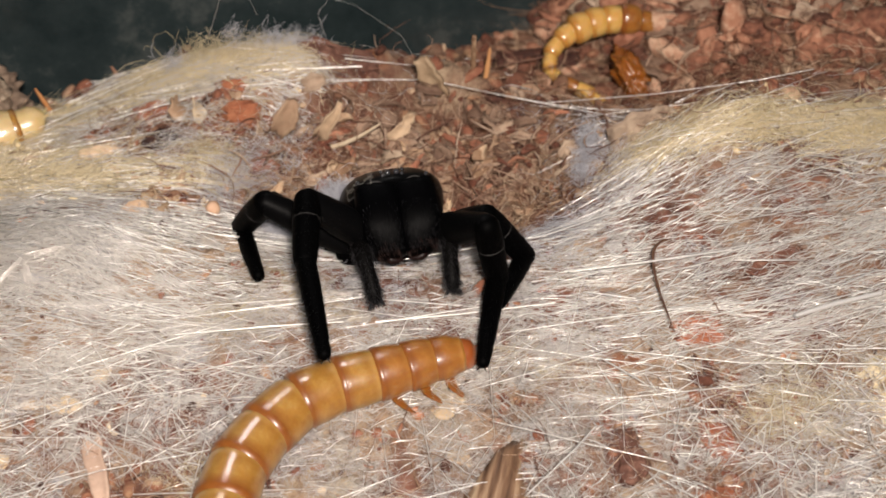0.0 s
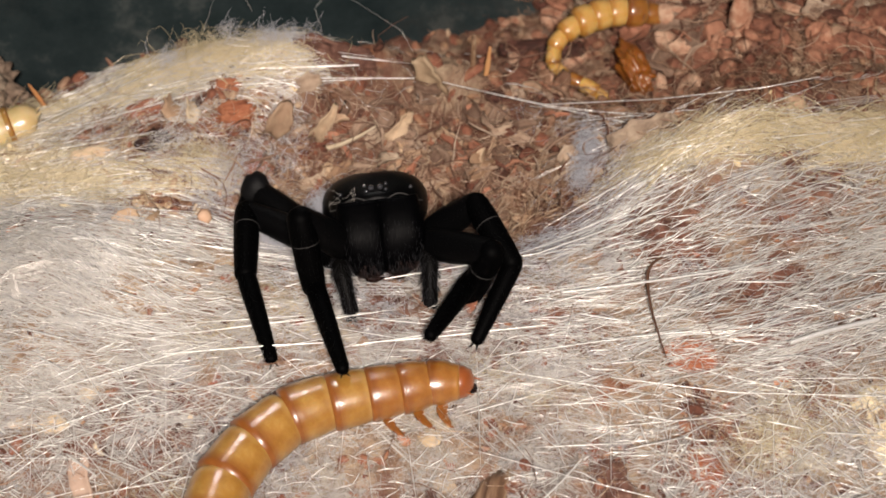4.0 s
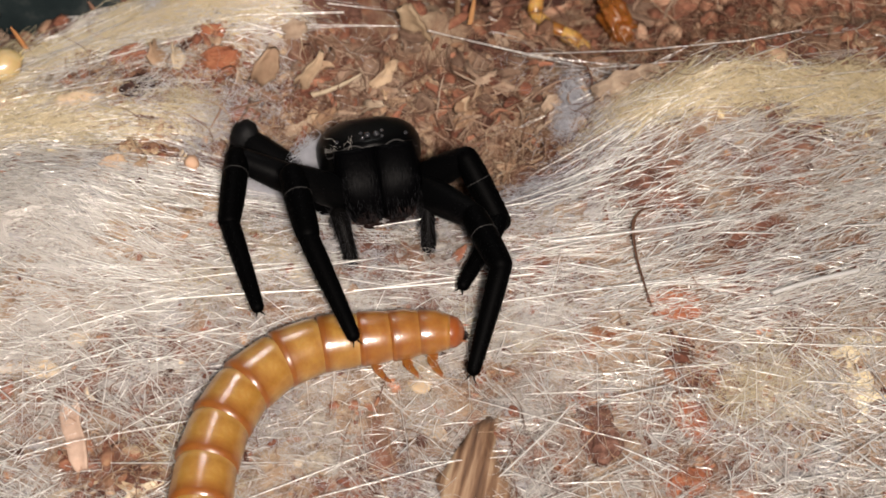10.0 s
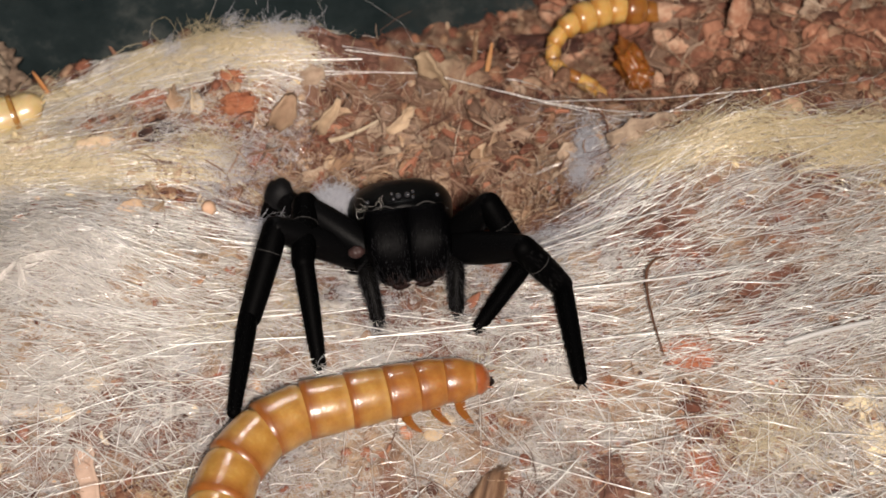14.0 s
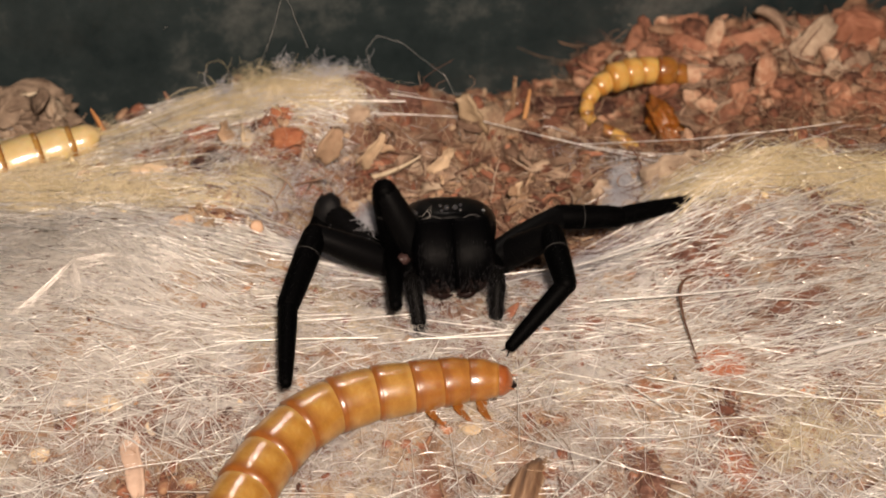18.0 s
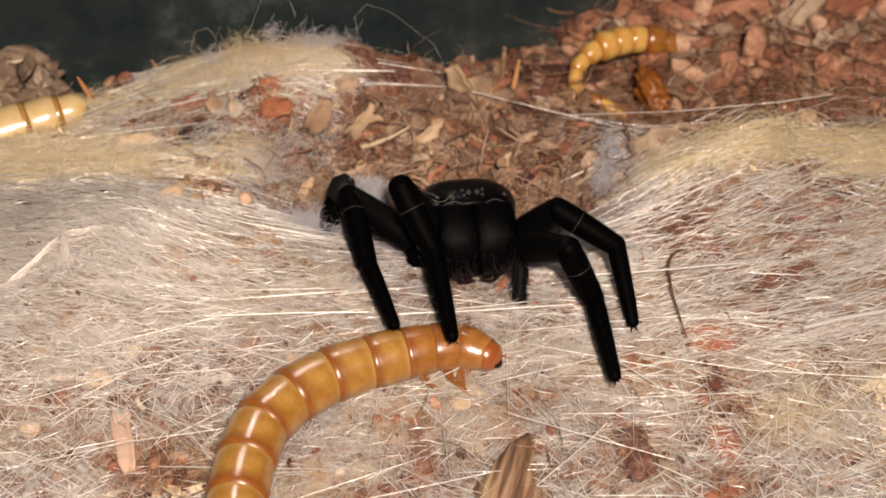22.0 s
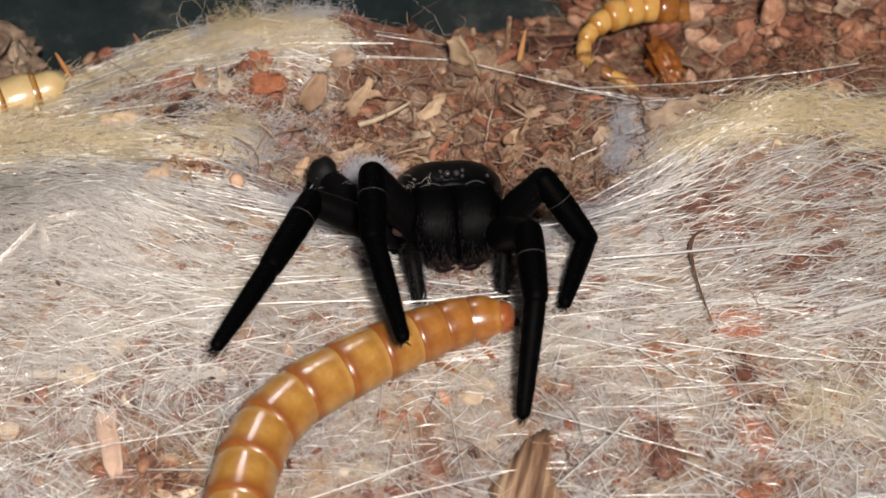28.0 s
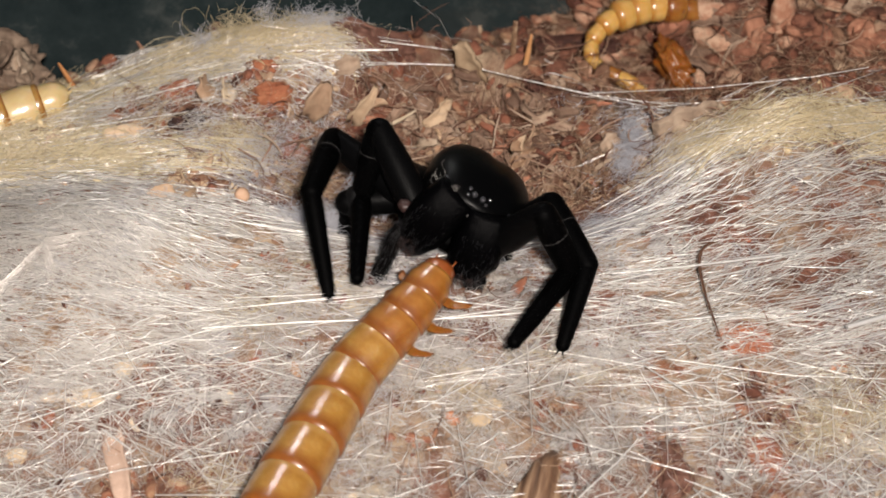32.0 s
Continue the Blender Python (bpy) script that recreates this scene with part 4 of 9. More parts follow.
def crest_felt(x, y):
    p = Vector((x, y, 0))
    return low(x, y) + 0.1 + 0.15 * step(8, 12, x) - 2.0 * (1 - step(0.25, 0.7, crest_cover(x, y) * (1 - 0.45 * step(6, 9, x)) * (1 - mound_gap(x, y)))) + 0.45 * noise.noise(p * 0.8) + 0.28 * noise.noise(p * 1.9) - 1.2 * (1 - step(4, 8, x)) * step(-0.2, 0.2, noise.noise(Vector((x * 0.5, y * 1.1, 4))))


cotton(44, 300, 44, lambda x, y: step(10.5, 12.5, x) * math.exp(-(((band(x, y) - 0.3) / 0.6) ** 2)), (0.35, 0.75), (0.15, 0.7), SILK_YELLOW, "lumpy yellowed silk wadding along the ridge")
cotton(7, 240, 45, lambda x, y: bell(x, y, -10.8, 15.0, 0.9, 0.6), (0.3, 0.6), (0.2, 0.9), SILK_YELLOW, "straw-yellow silk wad on the mound's flank")
cotton(34, 200, 53, lambda x, y: crest_cover(x, y) * (1 - step(-6, -4, x)) * (1 - mound_gap(x, y)), (0.3, 0.7), (0.2, 0.8), SILK_YELLOW, "curly yellowed silk fuzz on the mound")
cotton(16, 190, 54, lambda x, y: max(bell(x, y, -9.4, 13.4, 0.9, 1.8), 0.5 * bell(x, y, -13, 15.4, 3.5, 1.0)), (0.3, 0.6), (0.2, 0.8), SILK_FLUFF, "lavender grey silk fuzz on the mound's flank")
stuff("web_sheet", *grid(-32, 34, 330, 6, 24, 110, crest_felt), FELT_YELLOW, "yellowed silk felt along the crests", "spider web")
stuff("web_threads", *bundles(400, 8, (3, 7), (1.5, 5.0), (0.013, 0.028), 0.2, (0.2, 0.8), crest_cover, 0.3), SILK_YELLOW, "yellowed silk matted along the crests", "spider web")
stuff("web_threads", *threads(1200, 10, (1.0, 4.0), (0.013, 0.026), 0.4, (0.2, 1.0), lambda x, y: crest_cover(x, y) * (1 - 0.9 * mound_gap(x, y)), 7, 0.2, False, 0.4), SILK_YELLOW, "loose yellowed silk on the crests", "spider web")


stuff("web_threads", *threads(420, 55, (0.8, 3.5), (0.012, 0.024), 0.35, (0.3, 0.9), lambda x, y: bell(x, y, -10.5, 20.2, 5, 1.4), 7, 0.1, False, 0.3, True), SILK, "whitish silk drawn along the mound's crest", "spider web")
stuff("web_threads", *threads(200, 46, (1.2, 5.0), (0.011, 0.022), 0.35, (0.35, 0.9), lambda x, y: bell(x, y, -13, 16.4, 6, 2.4), 7, 0.1, False, 0.3, True), SILK, "thin silk drawn over the mound's bare flank", "spider web")
stuff("web_threads", *threads(260, 47, (0.5, 1.8), (0.009, 0.015), 1.5, (0.1, 0.9), lambda x, y: bell(x, y, -9.6, 13.6, 1.0, 1.8), 6, 0.3, False, 0.5, True), SILK_FLUFF, "lavender grey tangle of silk on the mound's flank", "spider web")


# ---- loose litter ----
def ball(level):
    bm = bmesh.new()
    bmesh.ops.create_icosphere(bm, subdivisions=level, radius=1)
    bm.verts.index_update()
    out = np.array([v.co for v in bm.verts]), np.array([[v.index for v in f.verts] for f in bm.faces])
    bm.free()
    return out


SMALL, LARGE = ball(1), ball(2)


def crumbs(count, seed, size, chance, sink=0.1, flat=(0.25, 0.6), zone=(-32, 34, -17, 36), base=None, tilt=0.6, shape=None, rough=0.08):
    """Crumbs and flakes: uneven rounded lumps, longer than wide, lying at all tilts."""
    rng = random.Random(seed)
    mould, tris = shape or LARGE
    verts, faces = [], []
    for n in range(count):
        x, y = scatter(rng, *zone, chance)
        r = rng.uniform(*size)
        m = np.array(Euler((rng.gauss(0, tilt), rng.gauss(0, tilt), rng.uniform(0, 6.3))).to_matrix())
        waves = np.random.default_rng(seed * 9999 + n)
        bumps = (1 + rough * np.sin(mould @ waves.normal(0, 1.8, (3, 4)) + waves.uniform(0, 6.3, 4)).sum(1))[:, None].clip(0.4, 1.8)
        local = mould * bumps * np.array([r * rng.uniform(0.9, 2.2), r, r * rng.uniform(*flat)])
        verts.append(local @ m.T + np.array([x, y, (base or height)(x, y) + r * sink]))
        faces.append(tris + n * len(mould))
    return np.concatenate(verts), np.concatenate(faces)


def litter(name, data, mat, label):
    return stuff(name, *data, mat, label, "litter")


bare = lambda x, y: (1 - step(0.25, 0.75, cover(x, y))) + 0.1 * bell(x, y, -11, 15, 6, 4)
under = lambda x, y: felt_height(x, y) - 0.12
redness = lambda x, y: cover(x, y) * (0.12 + 0.88 * min(1, bell(x, y, 15, 1, 6, 7) + bell(x, y, 13, -8, 3, 4) + 0.6 * bell(x, y, -14, 15, 5, 3)))
litter("bark_litter", crumbs(1700, 21, (0.08, 0.42), bare, -0.05, (0.5, 0.95), tilt=0.5, rough=0.11), CHIP_RED, "small reddish brown bark crumbs")
litter("bark_litter", crumbs(520, 22, (0.12, 0.45), bare, 0.0, (0.4, 0.9), tilt=0.5, rough=0.11), CHIP_PINK, "pale pinkish brown husk crumbs")
litter("bark_litter", crumbs(520, 26, (0.3, 1.0), lambda x, y: step(20, 24, y) * step(4, 9, x), 0.0, (0.4, 0.9), rough=0.16), CHIP_BACK, "coarse red-brown bark pieces")
litter("bark_litter", crumbs(130, 30, (0.3, 0.8), lambda x, y: step(20, 24, y) * step(4, 9, x), 0.1, (0.3, 0.8), rough=0.11), CHIP_PINK, "coarse pale brown bark pieces")
litter("bark_litter", crumbs(300, 27, (0.08, 0.3), lambda x, y: bell(x, y, -12, 15, 5, 3.5), -0.2, (0.4, 0.8)), CHIP_PINK, "tan husk lumps in the mound")
litter("bark_litter", crumbs(420, 28, (0.06, 0.24), lambda x, y: bell(x, y, -9, 16.5, 4.5, 2.5), -0.1, (0.4, 0.8)), CHIP_RED, "small red-brown bark crumbs in the mound")
litter("bark_litter", crumbs(260, 23, (0.06, 0.22), crest_cover, -0.1, (0.4, 0.8), rough=0.2), CHIP_YELLOW, "yellowish husk lumps caught in silk")
litter("bark_litter", crumbs(60, 19, (0.10, 0.24), lambda x, y: bell(x, y, -12.8, 10.7, 1.4, 0.8), 0.1, (0.4, 0.8), rough=0.22), CHIP_TAN, "heap of pale yellowish crumbs in the web")
litter("bark_litter", crumbs(1500, 24, (0.08, 0.32), redness, -0.05, (0.35, 0.7), base=under, tilt=0.4), CHIP_RED, "reddish crumbs lying in the web")
litter("bark_litter", crumbs(70, 20, (0.2, 0.5), redness, -0.4, (0.35, 0.7), base=under, tilt=0.3), CHIP_ORANGE, "orange-red bark bits lying in the web")
litter("bark_litter", crumbs(170, 25, (0.2, 0.6), lambda x, y: 1 - step(-3, 3, y), -0.4, base=under, tilt=0.2), CHIP_TAN, "tan flakes under the web")

litter("bark_litter", crumbs(420, 36, (0.08, 0.3), lambda x, y: (1 - step(-3, 3, y)) * (0.15 + front_gap(x, y)), -0.1, (0.4, 0.8)), CHIP_RED, "dark brown crumbs in the gaps of the web")
litter("bark_litter", crumbs(260, 37, (0.05, 0.13), lambda x, y: cover(x, y) * (1 - step(9, 12, y)), 0.9, (0.5, 0.9), base=lambda x, y: low(x, y) + 0.1), CHIP_RED, "tiny dark specks sprinkled over the web")


def fibres(count, seed, length, radius, chance, points=7, zone=(-32, 34, -17, 36), lift=(0.0, 0.4), curl=0.22, rise=0.22):
    rng = random.Random(seed)
    paths, radii = [], []
    for _ in range(count):
        x, y = scatter(rng, *zone, chance)
        p = Vector((x, y, height(x, y) + rng.uniform(*lift)))
        a, tilt = rng.uniform(0, 2 * math.pi), rng.gauss(0, rise)
        turn, climb, n = rng.gauss(0, curl), rng.gauss(0, 0.07), rng.uniform(*length) / (points - 1)
        path = []
        for k in range(points):
            path.append(tuple(p))
            p = p + Vector((math.cos(a) * math.cos(tilt), math.sin(a) * math.cos(tilt), math.sin(tilt))) * n
            p.z = max(p.z, height(p.x, p.y) + 0.02)
            a, tilt = a + turn + rng.gauss(0, 0.16), tilt * 0.85 + climb
        paths.append(path)
        radii.append(rng.uniform(*radius))
    return tubes(paths, radii, 4)


stuff("coir_fibres", *fibres(5200, 31, (0.8, 3.6), (0.009, 0.026), lambda x, y: bare(x, y) * (1 - step(19.5, 21, y) * (1 - step(4, 8, x))), curl=0.35), FIBRE, "tangled brown and pinkish plant fibres", "fibres")
stuff("coir_fibres", *fibres(800, 32, (1.2, 3.6), (0.02, 0.065), lambda x, y: bell(x, y, 0, 15.2, 8, 2.2) + 0.5 * bell(x, y, 18, 27, 8, 5), curl=0.2, rise=0.5), FUZZ, "thicker pale fibres on the hollow's back slope", "fibres")
stuff("coir_fibres", *fibres(900, 33, (0.8, 3.0), (0.012, 0.03), lambda x, y: cover(x, y) * (1 - step(-2, 4, y))), FIBRE, "short fine fibres caught in the web", "fibres")
stuff("coir_fibres", *fibres(700, 34, (1.5, 5.0), (0.012, 0.035), lambda x, y: step(20, 24, y) * step(4, 9, x), curl=0.25, lift=(0.2, 0.9)), FIBRE, "loose brown fibres over the bark heap", "fibres")
stuff("coir_fibres", *fibres(3400, 35, (0.6, 2.4), (0.010, 0.024), lambda x, y: max(bell(x, y, 1.5, 15, 8, 4), 0.4 * step(20, 24, y) * step(4, 9, x)), curl=0.4, lift=(0.0, 0.7), rise=0.5), FUZZ, "soft pinkish down of fine fibres in the hollow", "fibres")

TAN_DOWN = varied("tan_down", ((0.0, (0.26, 0.15, 0.09)), (0.5, (0.42, 0.28, 0.18)), (1.0, (0.60, 0.46, 0.32))), 0.85, 1.0)
stuff("coir_fibres", *fibres(600, 38, (0.6, 2.2), (0.012, 0.035), lambda x, y: max(bell(x, y, 5.2, 13.2, 2.6, 1.8), bell(x, y, -6.4, 13.2, 1.8, 1.0), 0.6 * bell(x, y, -1, 15.2, 4, 1.0)), curl=0.3, lift=(0.1, 0.9), rise=0.5), TAN_DOWN, "pale tan wisps of fibre round the burrow", "fibres")


# ---- single pieces lying about ----
def chunk(name, at, size, turn, mat, seed, rough=0.25, smooth=False, detail=3):
    """A broken lump of bark: an uneven body with ribs and torn ends."""
    bm = bmesh.new()
    bmesh.ops.create_icosphere(bm, subdivisions=detail, radius=1)
    shift = Vector((seed * 3.1, seed * 1.7, seed * 0.9))
    m = Euler([radians(a) for a in turn]).to_matrix()
    for v in bm.verts:
        q = Vector((math.copysign(abs(v.co.x) ** 0.7, v.co.x), math.copysign(abs(v.co.y) ** 0.8, v.co.y), math.copysign(abs(v.co.z) ** 0.7, v.co.z)))
        k = 1 + rough * noise.noise(v.co * 1.6 + shift) + rough * 0.5 * noise.noise(v.co * 5 + shift) + rough * 0.6 * noise.noise(Vector((v.co.x * 1.2, v.co.y * 6, v.co.z * 6)) + shift)
        v.co = m @ Vector((q.x * k * size[0], q.y * k * size[1], q.z * k * size[2])) + Vector(at)
    return part(name, bm, mat, None, "", smooth)


def rod(name, points, radii, mat, sides=8):
    """A twig or fibre through points, smoothed between them."""
    pts, rs = [], []
    ps = [Vector(p) for p in points]
    for k in range(len(ps) - 1):
        a, b, c, d = ps[max(k - 1, 0)], ps[k], ps[k + 1], ps[min(k + 2, len(ps) - 1)]
        for u in (0, 0.25, 0.5, 0.75):
            pts.append(0.5 * (2 * b + (c - a) * u + (2 * a - 5 * b + 4 * c - d) * u * u + (3 * b - a - 3 * c + d) * u**3))
            rs.append(radii[k] * (1 - u) + radii[k + 1] * u)
    pts.append(ps[-1]), rs.append(radii[-1])
    rings = []
    for k, p in enumerate(pts):
        d = (pts[min(k + 1, len(pts) - 1)] - pts[max(k - 1, 0)]).normalized()
        s = d.cross(Vector((0.21, 0.9, 0.37))).normalized()
        o = s.cross(d)
        rings.append([p + (s * math.cos(t) + o * math.sin(t) * 0.7) * rs[k] * (1 + 0.15 * noise.noise(p * 2.5 + Vector((j, 0, 0)))) for j, t in enumerate(2 * math.pi * i / sides for i in range(sides))])
    return part(name, loft(rings), mat)


def flake(name, at, length, width, turn, bend, curl, mat, seed, thick=0.09, pointed=0.0):
    """A thin curved husk: a sheet with thickness, bent along and curled across."""
    bm = bmesh.new()
    m = Euler([radians(a) for a in turn]).to_matrix()
    rows = []
    for side in (1, -1):
        sheet = []
        for i in range(9):
            u = i / 8 - 0.5
            w = width * (1 - 4.0 * abs(u) ** 3.4) * (1 + 0.35 * noise.noise(Vector((u * 4, seed * 1.37, 0))) + 0.25 * noise.noise(Vector((u * 13, seed * 2.11, 3))))
            w *= 1 - pointed * step(-0.25, 0.5, u)
            shift = 0.16 * width * noise.noise(Vector((u * 5, seed * 0.73, 9)))
            line = []
            for j in range(6):
                v = j / 5 - 0.5
                p = Vector((u * length * (1 + 0.3 * abs(u) * noise.noise(Vector((v * 6, seed * 1.9, u * 3)))), v * w + shift, bend * (0.25 - u * u) * 4 + curl * v * v * 4 + side * thick / 2 + 0.16 * noise.noise(Vector((u * 5, v * 5, seed * 1.21)))))
                line.append(bm.verts.new(m @ p + Vector(at)))
            sheet.append(line)
        rows.append(sheet)
    top, under_side = rows
    for i in range(8):
        for j in range(5):
            bm.faces.new((top[i][j], top[i + 1][j], top[i + 1][j + 1], top[i][j + 1]))
            bm.faces.new((under_side[i][j], under_side[i][j + 1], under_side[i + 1][j + 1], under_side[i + 1][j]))
    loop = lambda s: [s[0][j] for j in range(6)] + [s[i][5] for i in range(1, 9)] + [s[8][j] for j in range(4, -1, -1)] + [s[i][0] for i in range(7, 0, -1)]
    a, b = loop(top), loop(under_side)
    for k in range(len(a)):
        n = (k + 1) % len(a)
        bm.faces.new((a[k], a[n], b[n], b[k]))
    bmesh.ops.recalc_face_normals(bm, faces=bm.faces)
    return part(name, bm, mat)


BARK_DARK = varied("bark_dark", ((0.0, (0.05, 0.018, 0.012)), (0.4, (0.14, 0.05, 0.032)), (0.8, (0.24, 0.10, 0.06)), (1.0, (0.32, 0.17, 0.11))), 0.8, 1.6, False, 0.4, 0.6)
BARK_DEEP = varied("bark_deep", ((0.0, (0.022, 0.009, 0.007)), (0.4, (0.055, 0.022, 0.016)), (0.8, (0.11, 0.045, 0.03)), (1.0, (0.2, 0.10, 0.07))), 0.85, 1.9, False, 0.5, 0.6)
BARK_GREY = varied("bark_grey", ((0.0, (0.15, 0.10, 0.07)), (0.5, (0.34, 0.25, 0.18)), (1.0, (0.54, 0.43, 0.32))), 0.85, 1.3, False, 0.5, 0.7)
BARK_RED = varied("bark_bright", ((0.0, (0.11, 0.037, 0.022)), (0.5, (0.28, 0.105, 0.06)), (1.0, (0.46, 0.22, 0.135))), 0.8, 1.7, False, 0.35, 0.5)
HUSK_PALE = varied("husk_pale", ((0.0, (0.30, 0.20, 0.12)), (0.5, (0.50, 0.38, 0.25)), (1.0, (0.66, 0.55, 0.40))), 0.7, 1.5, False, 0.1, 0.45)
SPLINTER = varied("splinter", ((0.0, (0.30, 0.10, 0.03)), (0.5, (0.48, 0.20, 0.07)), (1.0, (0.6, 0.32, 0.14))), 0.6, 1.5, False, 0.05, 0.4)
WOOD_BROWN = striped("wood_brown", 76, ((0.34, (0.08, 0.04, 0.022)), (0.48, (0.18, 0.10, 0.056)), (0.58, (0.30, 0.19, 0.115)), (0.72, (0.46, 0.34, 0.22))))

grey_chunk = chunk("bark_chunk", (-25.6, 23.6, -2.7), (2.8, 1.8, 1.9), (0, 8, 6), BARK_GREY, 1, 0.42, True, 5)
rng = random.Random(91)
for k in range(9):
    splint = flake("bark_flake", (-25.6 + rng.uniform(-2.4, 2.6), 22.3 + rng.uniform(-0.4, 0.5), -1.6 + rng.uniform(-1.2, 1.2)), rng.uniform(1.6, 3.0), rng.uniform(0.9, 1.5), (rng.uniform(30, 70), rng.gauss(0, 25), rng.gauss(20, 50)), 0.35, 0.25, BARK_GREY, 200 + k, 0.16)
    splint.parent = grey_chunk
tagged(grey_chunk, "crumbly grey-brown bark chunk against the tub wall", "bark")
tagged(rod("fibre", [(-29, 23.2, 0.0), (-27.4, 23.0, -0.7), (-25.6, 23.2, -0.4), (-24.4, 23.4, -0.25)], (0.1, 0.2, 0.16, 0.05), HUSK_PALE), "pale flat fibre lying over the bark chunk", "fibre")
tagged(chunk("bark_chunk", (-3.9, 21.2, 0.9), (2.2, 1.0, 1.2), (10, 14, -8), BARK_DEEP, 2, 0.34, True, 5), "dark red fibrous bark chunk on the mound's crest", "bark")
tagged(rod("splinter", [(-20.95, 20.4, 0.7), (-20.7, 20.4, 0.0), (-20.2, 20.3, -1.3)], (0.05, 0.16, 0.2), SPLINTER), "orange wood splinter standing beside the pale larva", "splinter")
tagged(rod("splinter", [(-17.2, 23.6, -0.3), (-16.9, 23.6, -1.2), (-16.5, 23.4, -3.2)], (0.05, 0.2, 0.26), BARK_DARK), "small dark splinter before the tub wall", "splinter")
tagged(flake("husk_chip", (1.45, 19.9, 1.0), 2.9, 1.0, (70, -115, 4), 0.15, 0.2, HUSK_PALE, 4, 0.3), "pale woody chip standing upright in the litter", "wood chip")
tagged(rod("twig", [(3.85, 21.0, 2.8), (3.8, 21.0, 1.2), (3.75, 21.0, -1.0)], (0.13, 0.16, 0.18), WOOD_BROWN), "thin upright brown twig", "twig")
tagged(rod("twig", [(4.75, 21.0, 1.9), (4.6, 21.0, 0.6), (4.35, 21.0, -1.4)], (0.06, 0.16, 0.14), SPLINTER), "thin upright orange splinter", "twig")
HUSK_STUB = varied("husk_stub_tan", ((0.0, (0.34, 0.22, 0.14)), (0.5, (0.52, 0.38, 0.25)), (1.0, (0.64, 0.50, 0.35))), 0.8, 1.5, False, 0.2, 0.4)
tagged(flake("husk_stub", (-6.7, 16.6, 1.05), 2.3, 1.15, (75, -62, 4), 0.25, 0.3, HUSK_STUB, 131, 0.35), "pale blunt husk stub sticking out of the slope", "husk")
tagged(flake("husk_stub", (-4.3, 16.6, 0.75), 2.6, 0.85, (75, -60, 4), 0.3, 0.25, HUSK_STUB, 132, 0.35, 0.4), "narrow pale husk stub sticking out of the slope", "husk")
tagged(rod("fibre", [(-5.60, 16.55, -1.90), (-4.80, 16.45, -1.30), (-3.60, 16.35, -0.80), (-2.50, 16.35, -0.20), (-1.60, 16.45, 0.40)], (0.16, 0.2, 0.17, 0.13, 0.05), HUSK_PALE), "pale curved straw fibre on the hollow's slope", "fibre")
tagged(flake("wood_sliver", (3.7, -8.3, -0.85), 6.0, 3.6, (6, -3, 78), 0.2, -0.4, WOOD_BROWN, 6, 0.25, 0.65), "brown striped wood sliver half under the web", "wood sliver")
HUSK_ROSE = varied("husk_rose", ((0.0, (0.34, 0.22, 0.16)), (0.5, (0.54, 0.38, 0.29)), (1.0, (0.68, 0.53, 0.42))), 0.8, 1.5, False, 0.2, 0.4)
HAIR_BROWN = varied("hair_brown", ((0.0, (0.06, 0.025, 0.012)), (1.0, (0.17, 0.075, 0.035))), 0.5, 1.5, False, 0.05, 0.4)
tagged(rod("hair_fibre", [(12.9, 5.9, 0.75), (12.35, 5.7, 0.9), (11.8, 4.8, 0.98), (11.7, 3.0, 0.95), (11.9, 1.1, 0.85), (12.15, -0.2, 0.6)], (0.09, 0.10, 0.085, 0.07, 0.06, 0.035), HAIR_BROWN), "thin curved brown fibre lying on the web", "fibre")
tagged(flake("straw", (-14.9, -4.9, -1.9), 4.0, 1.0, (8, 4, -76), 0.2, 0.15, HUSK_ROSE, 31, 0.25), "short pale straw piece under the threads", "straw")
HUSK_YELLOW = varied("husk_yellow_flake", ((0.0, (0.46, 0.34, 0.19)), (0.5, (0.62, 0.49, 0.29)), (1.0, (0.74, 0.63, 0.42))), 0.7, 1.5, False, 0.2, 0.5)
BARK_ORANGE = varied("bark_orange_piece", ((0.0, (0.16, 0.045, 0.02)), (0.5, (0.32, 0.105, 0.05)), (1.0, (0.46, 0.20, 0.10))), 0.85, 1.8, False, 0.4, 0.6)
tagged(flake("husk_flake", (21.6, -3.5, -1.25), 4.4, 3.4, (6, -8, 30), 0.3, 0.3, HUSK_YELLOW, 41, 0.15), "yellowish papery husk flake under the threads", "husk")
tagged(flake("husk_flake", (18.76, -7.00, -1.60), 2.6, 1.2, (10, 4, 62), 0.3, 0.2, HUSK_PALE, 42, 0.15), "pale papery husk flake under the threads", "husk")
for at, size, turn, mat, seed, label in (
    ((13.54, -5.40, -1.17), (0.8, 1.3, 0.35), (5, 4, 12), BARK_ORANGE, 51, "rusty red bark bit under the silk"),
    ((13.01, -8.82, -1.35), (1.1, 0.8, 0.35), (-4, 6, 20), BARK_ORANGE, 52, "rusty red bark bit under the silk"),
    ((13.50, 0.52, -0.20), (1.2, 0.9, 0.35), (6, 0, -12), BARK_ORANGE, 53, "orange-brown bark bit under the silk"),
    ((9.16, -6.2, -1.2), (0.9, 1.5, 0.4), (4, -6, 8), BARK_DEEP, 54, "dark brown bark bit under the silk"),
    ((15.52, -9.75, -1.35), (0.6, 0.6, 0.3), (0, 6, 40), BARK_ORANGE, 55, "orange-brown bark bit under the silk"),
):
    tagged(chunk("bark_bit", at, size, turn, mat, seed, 0.3, True, 4), label, "bark")
rng = random.Random(61)
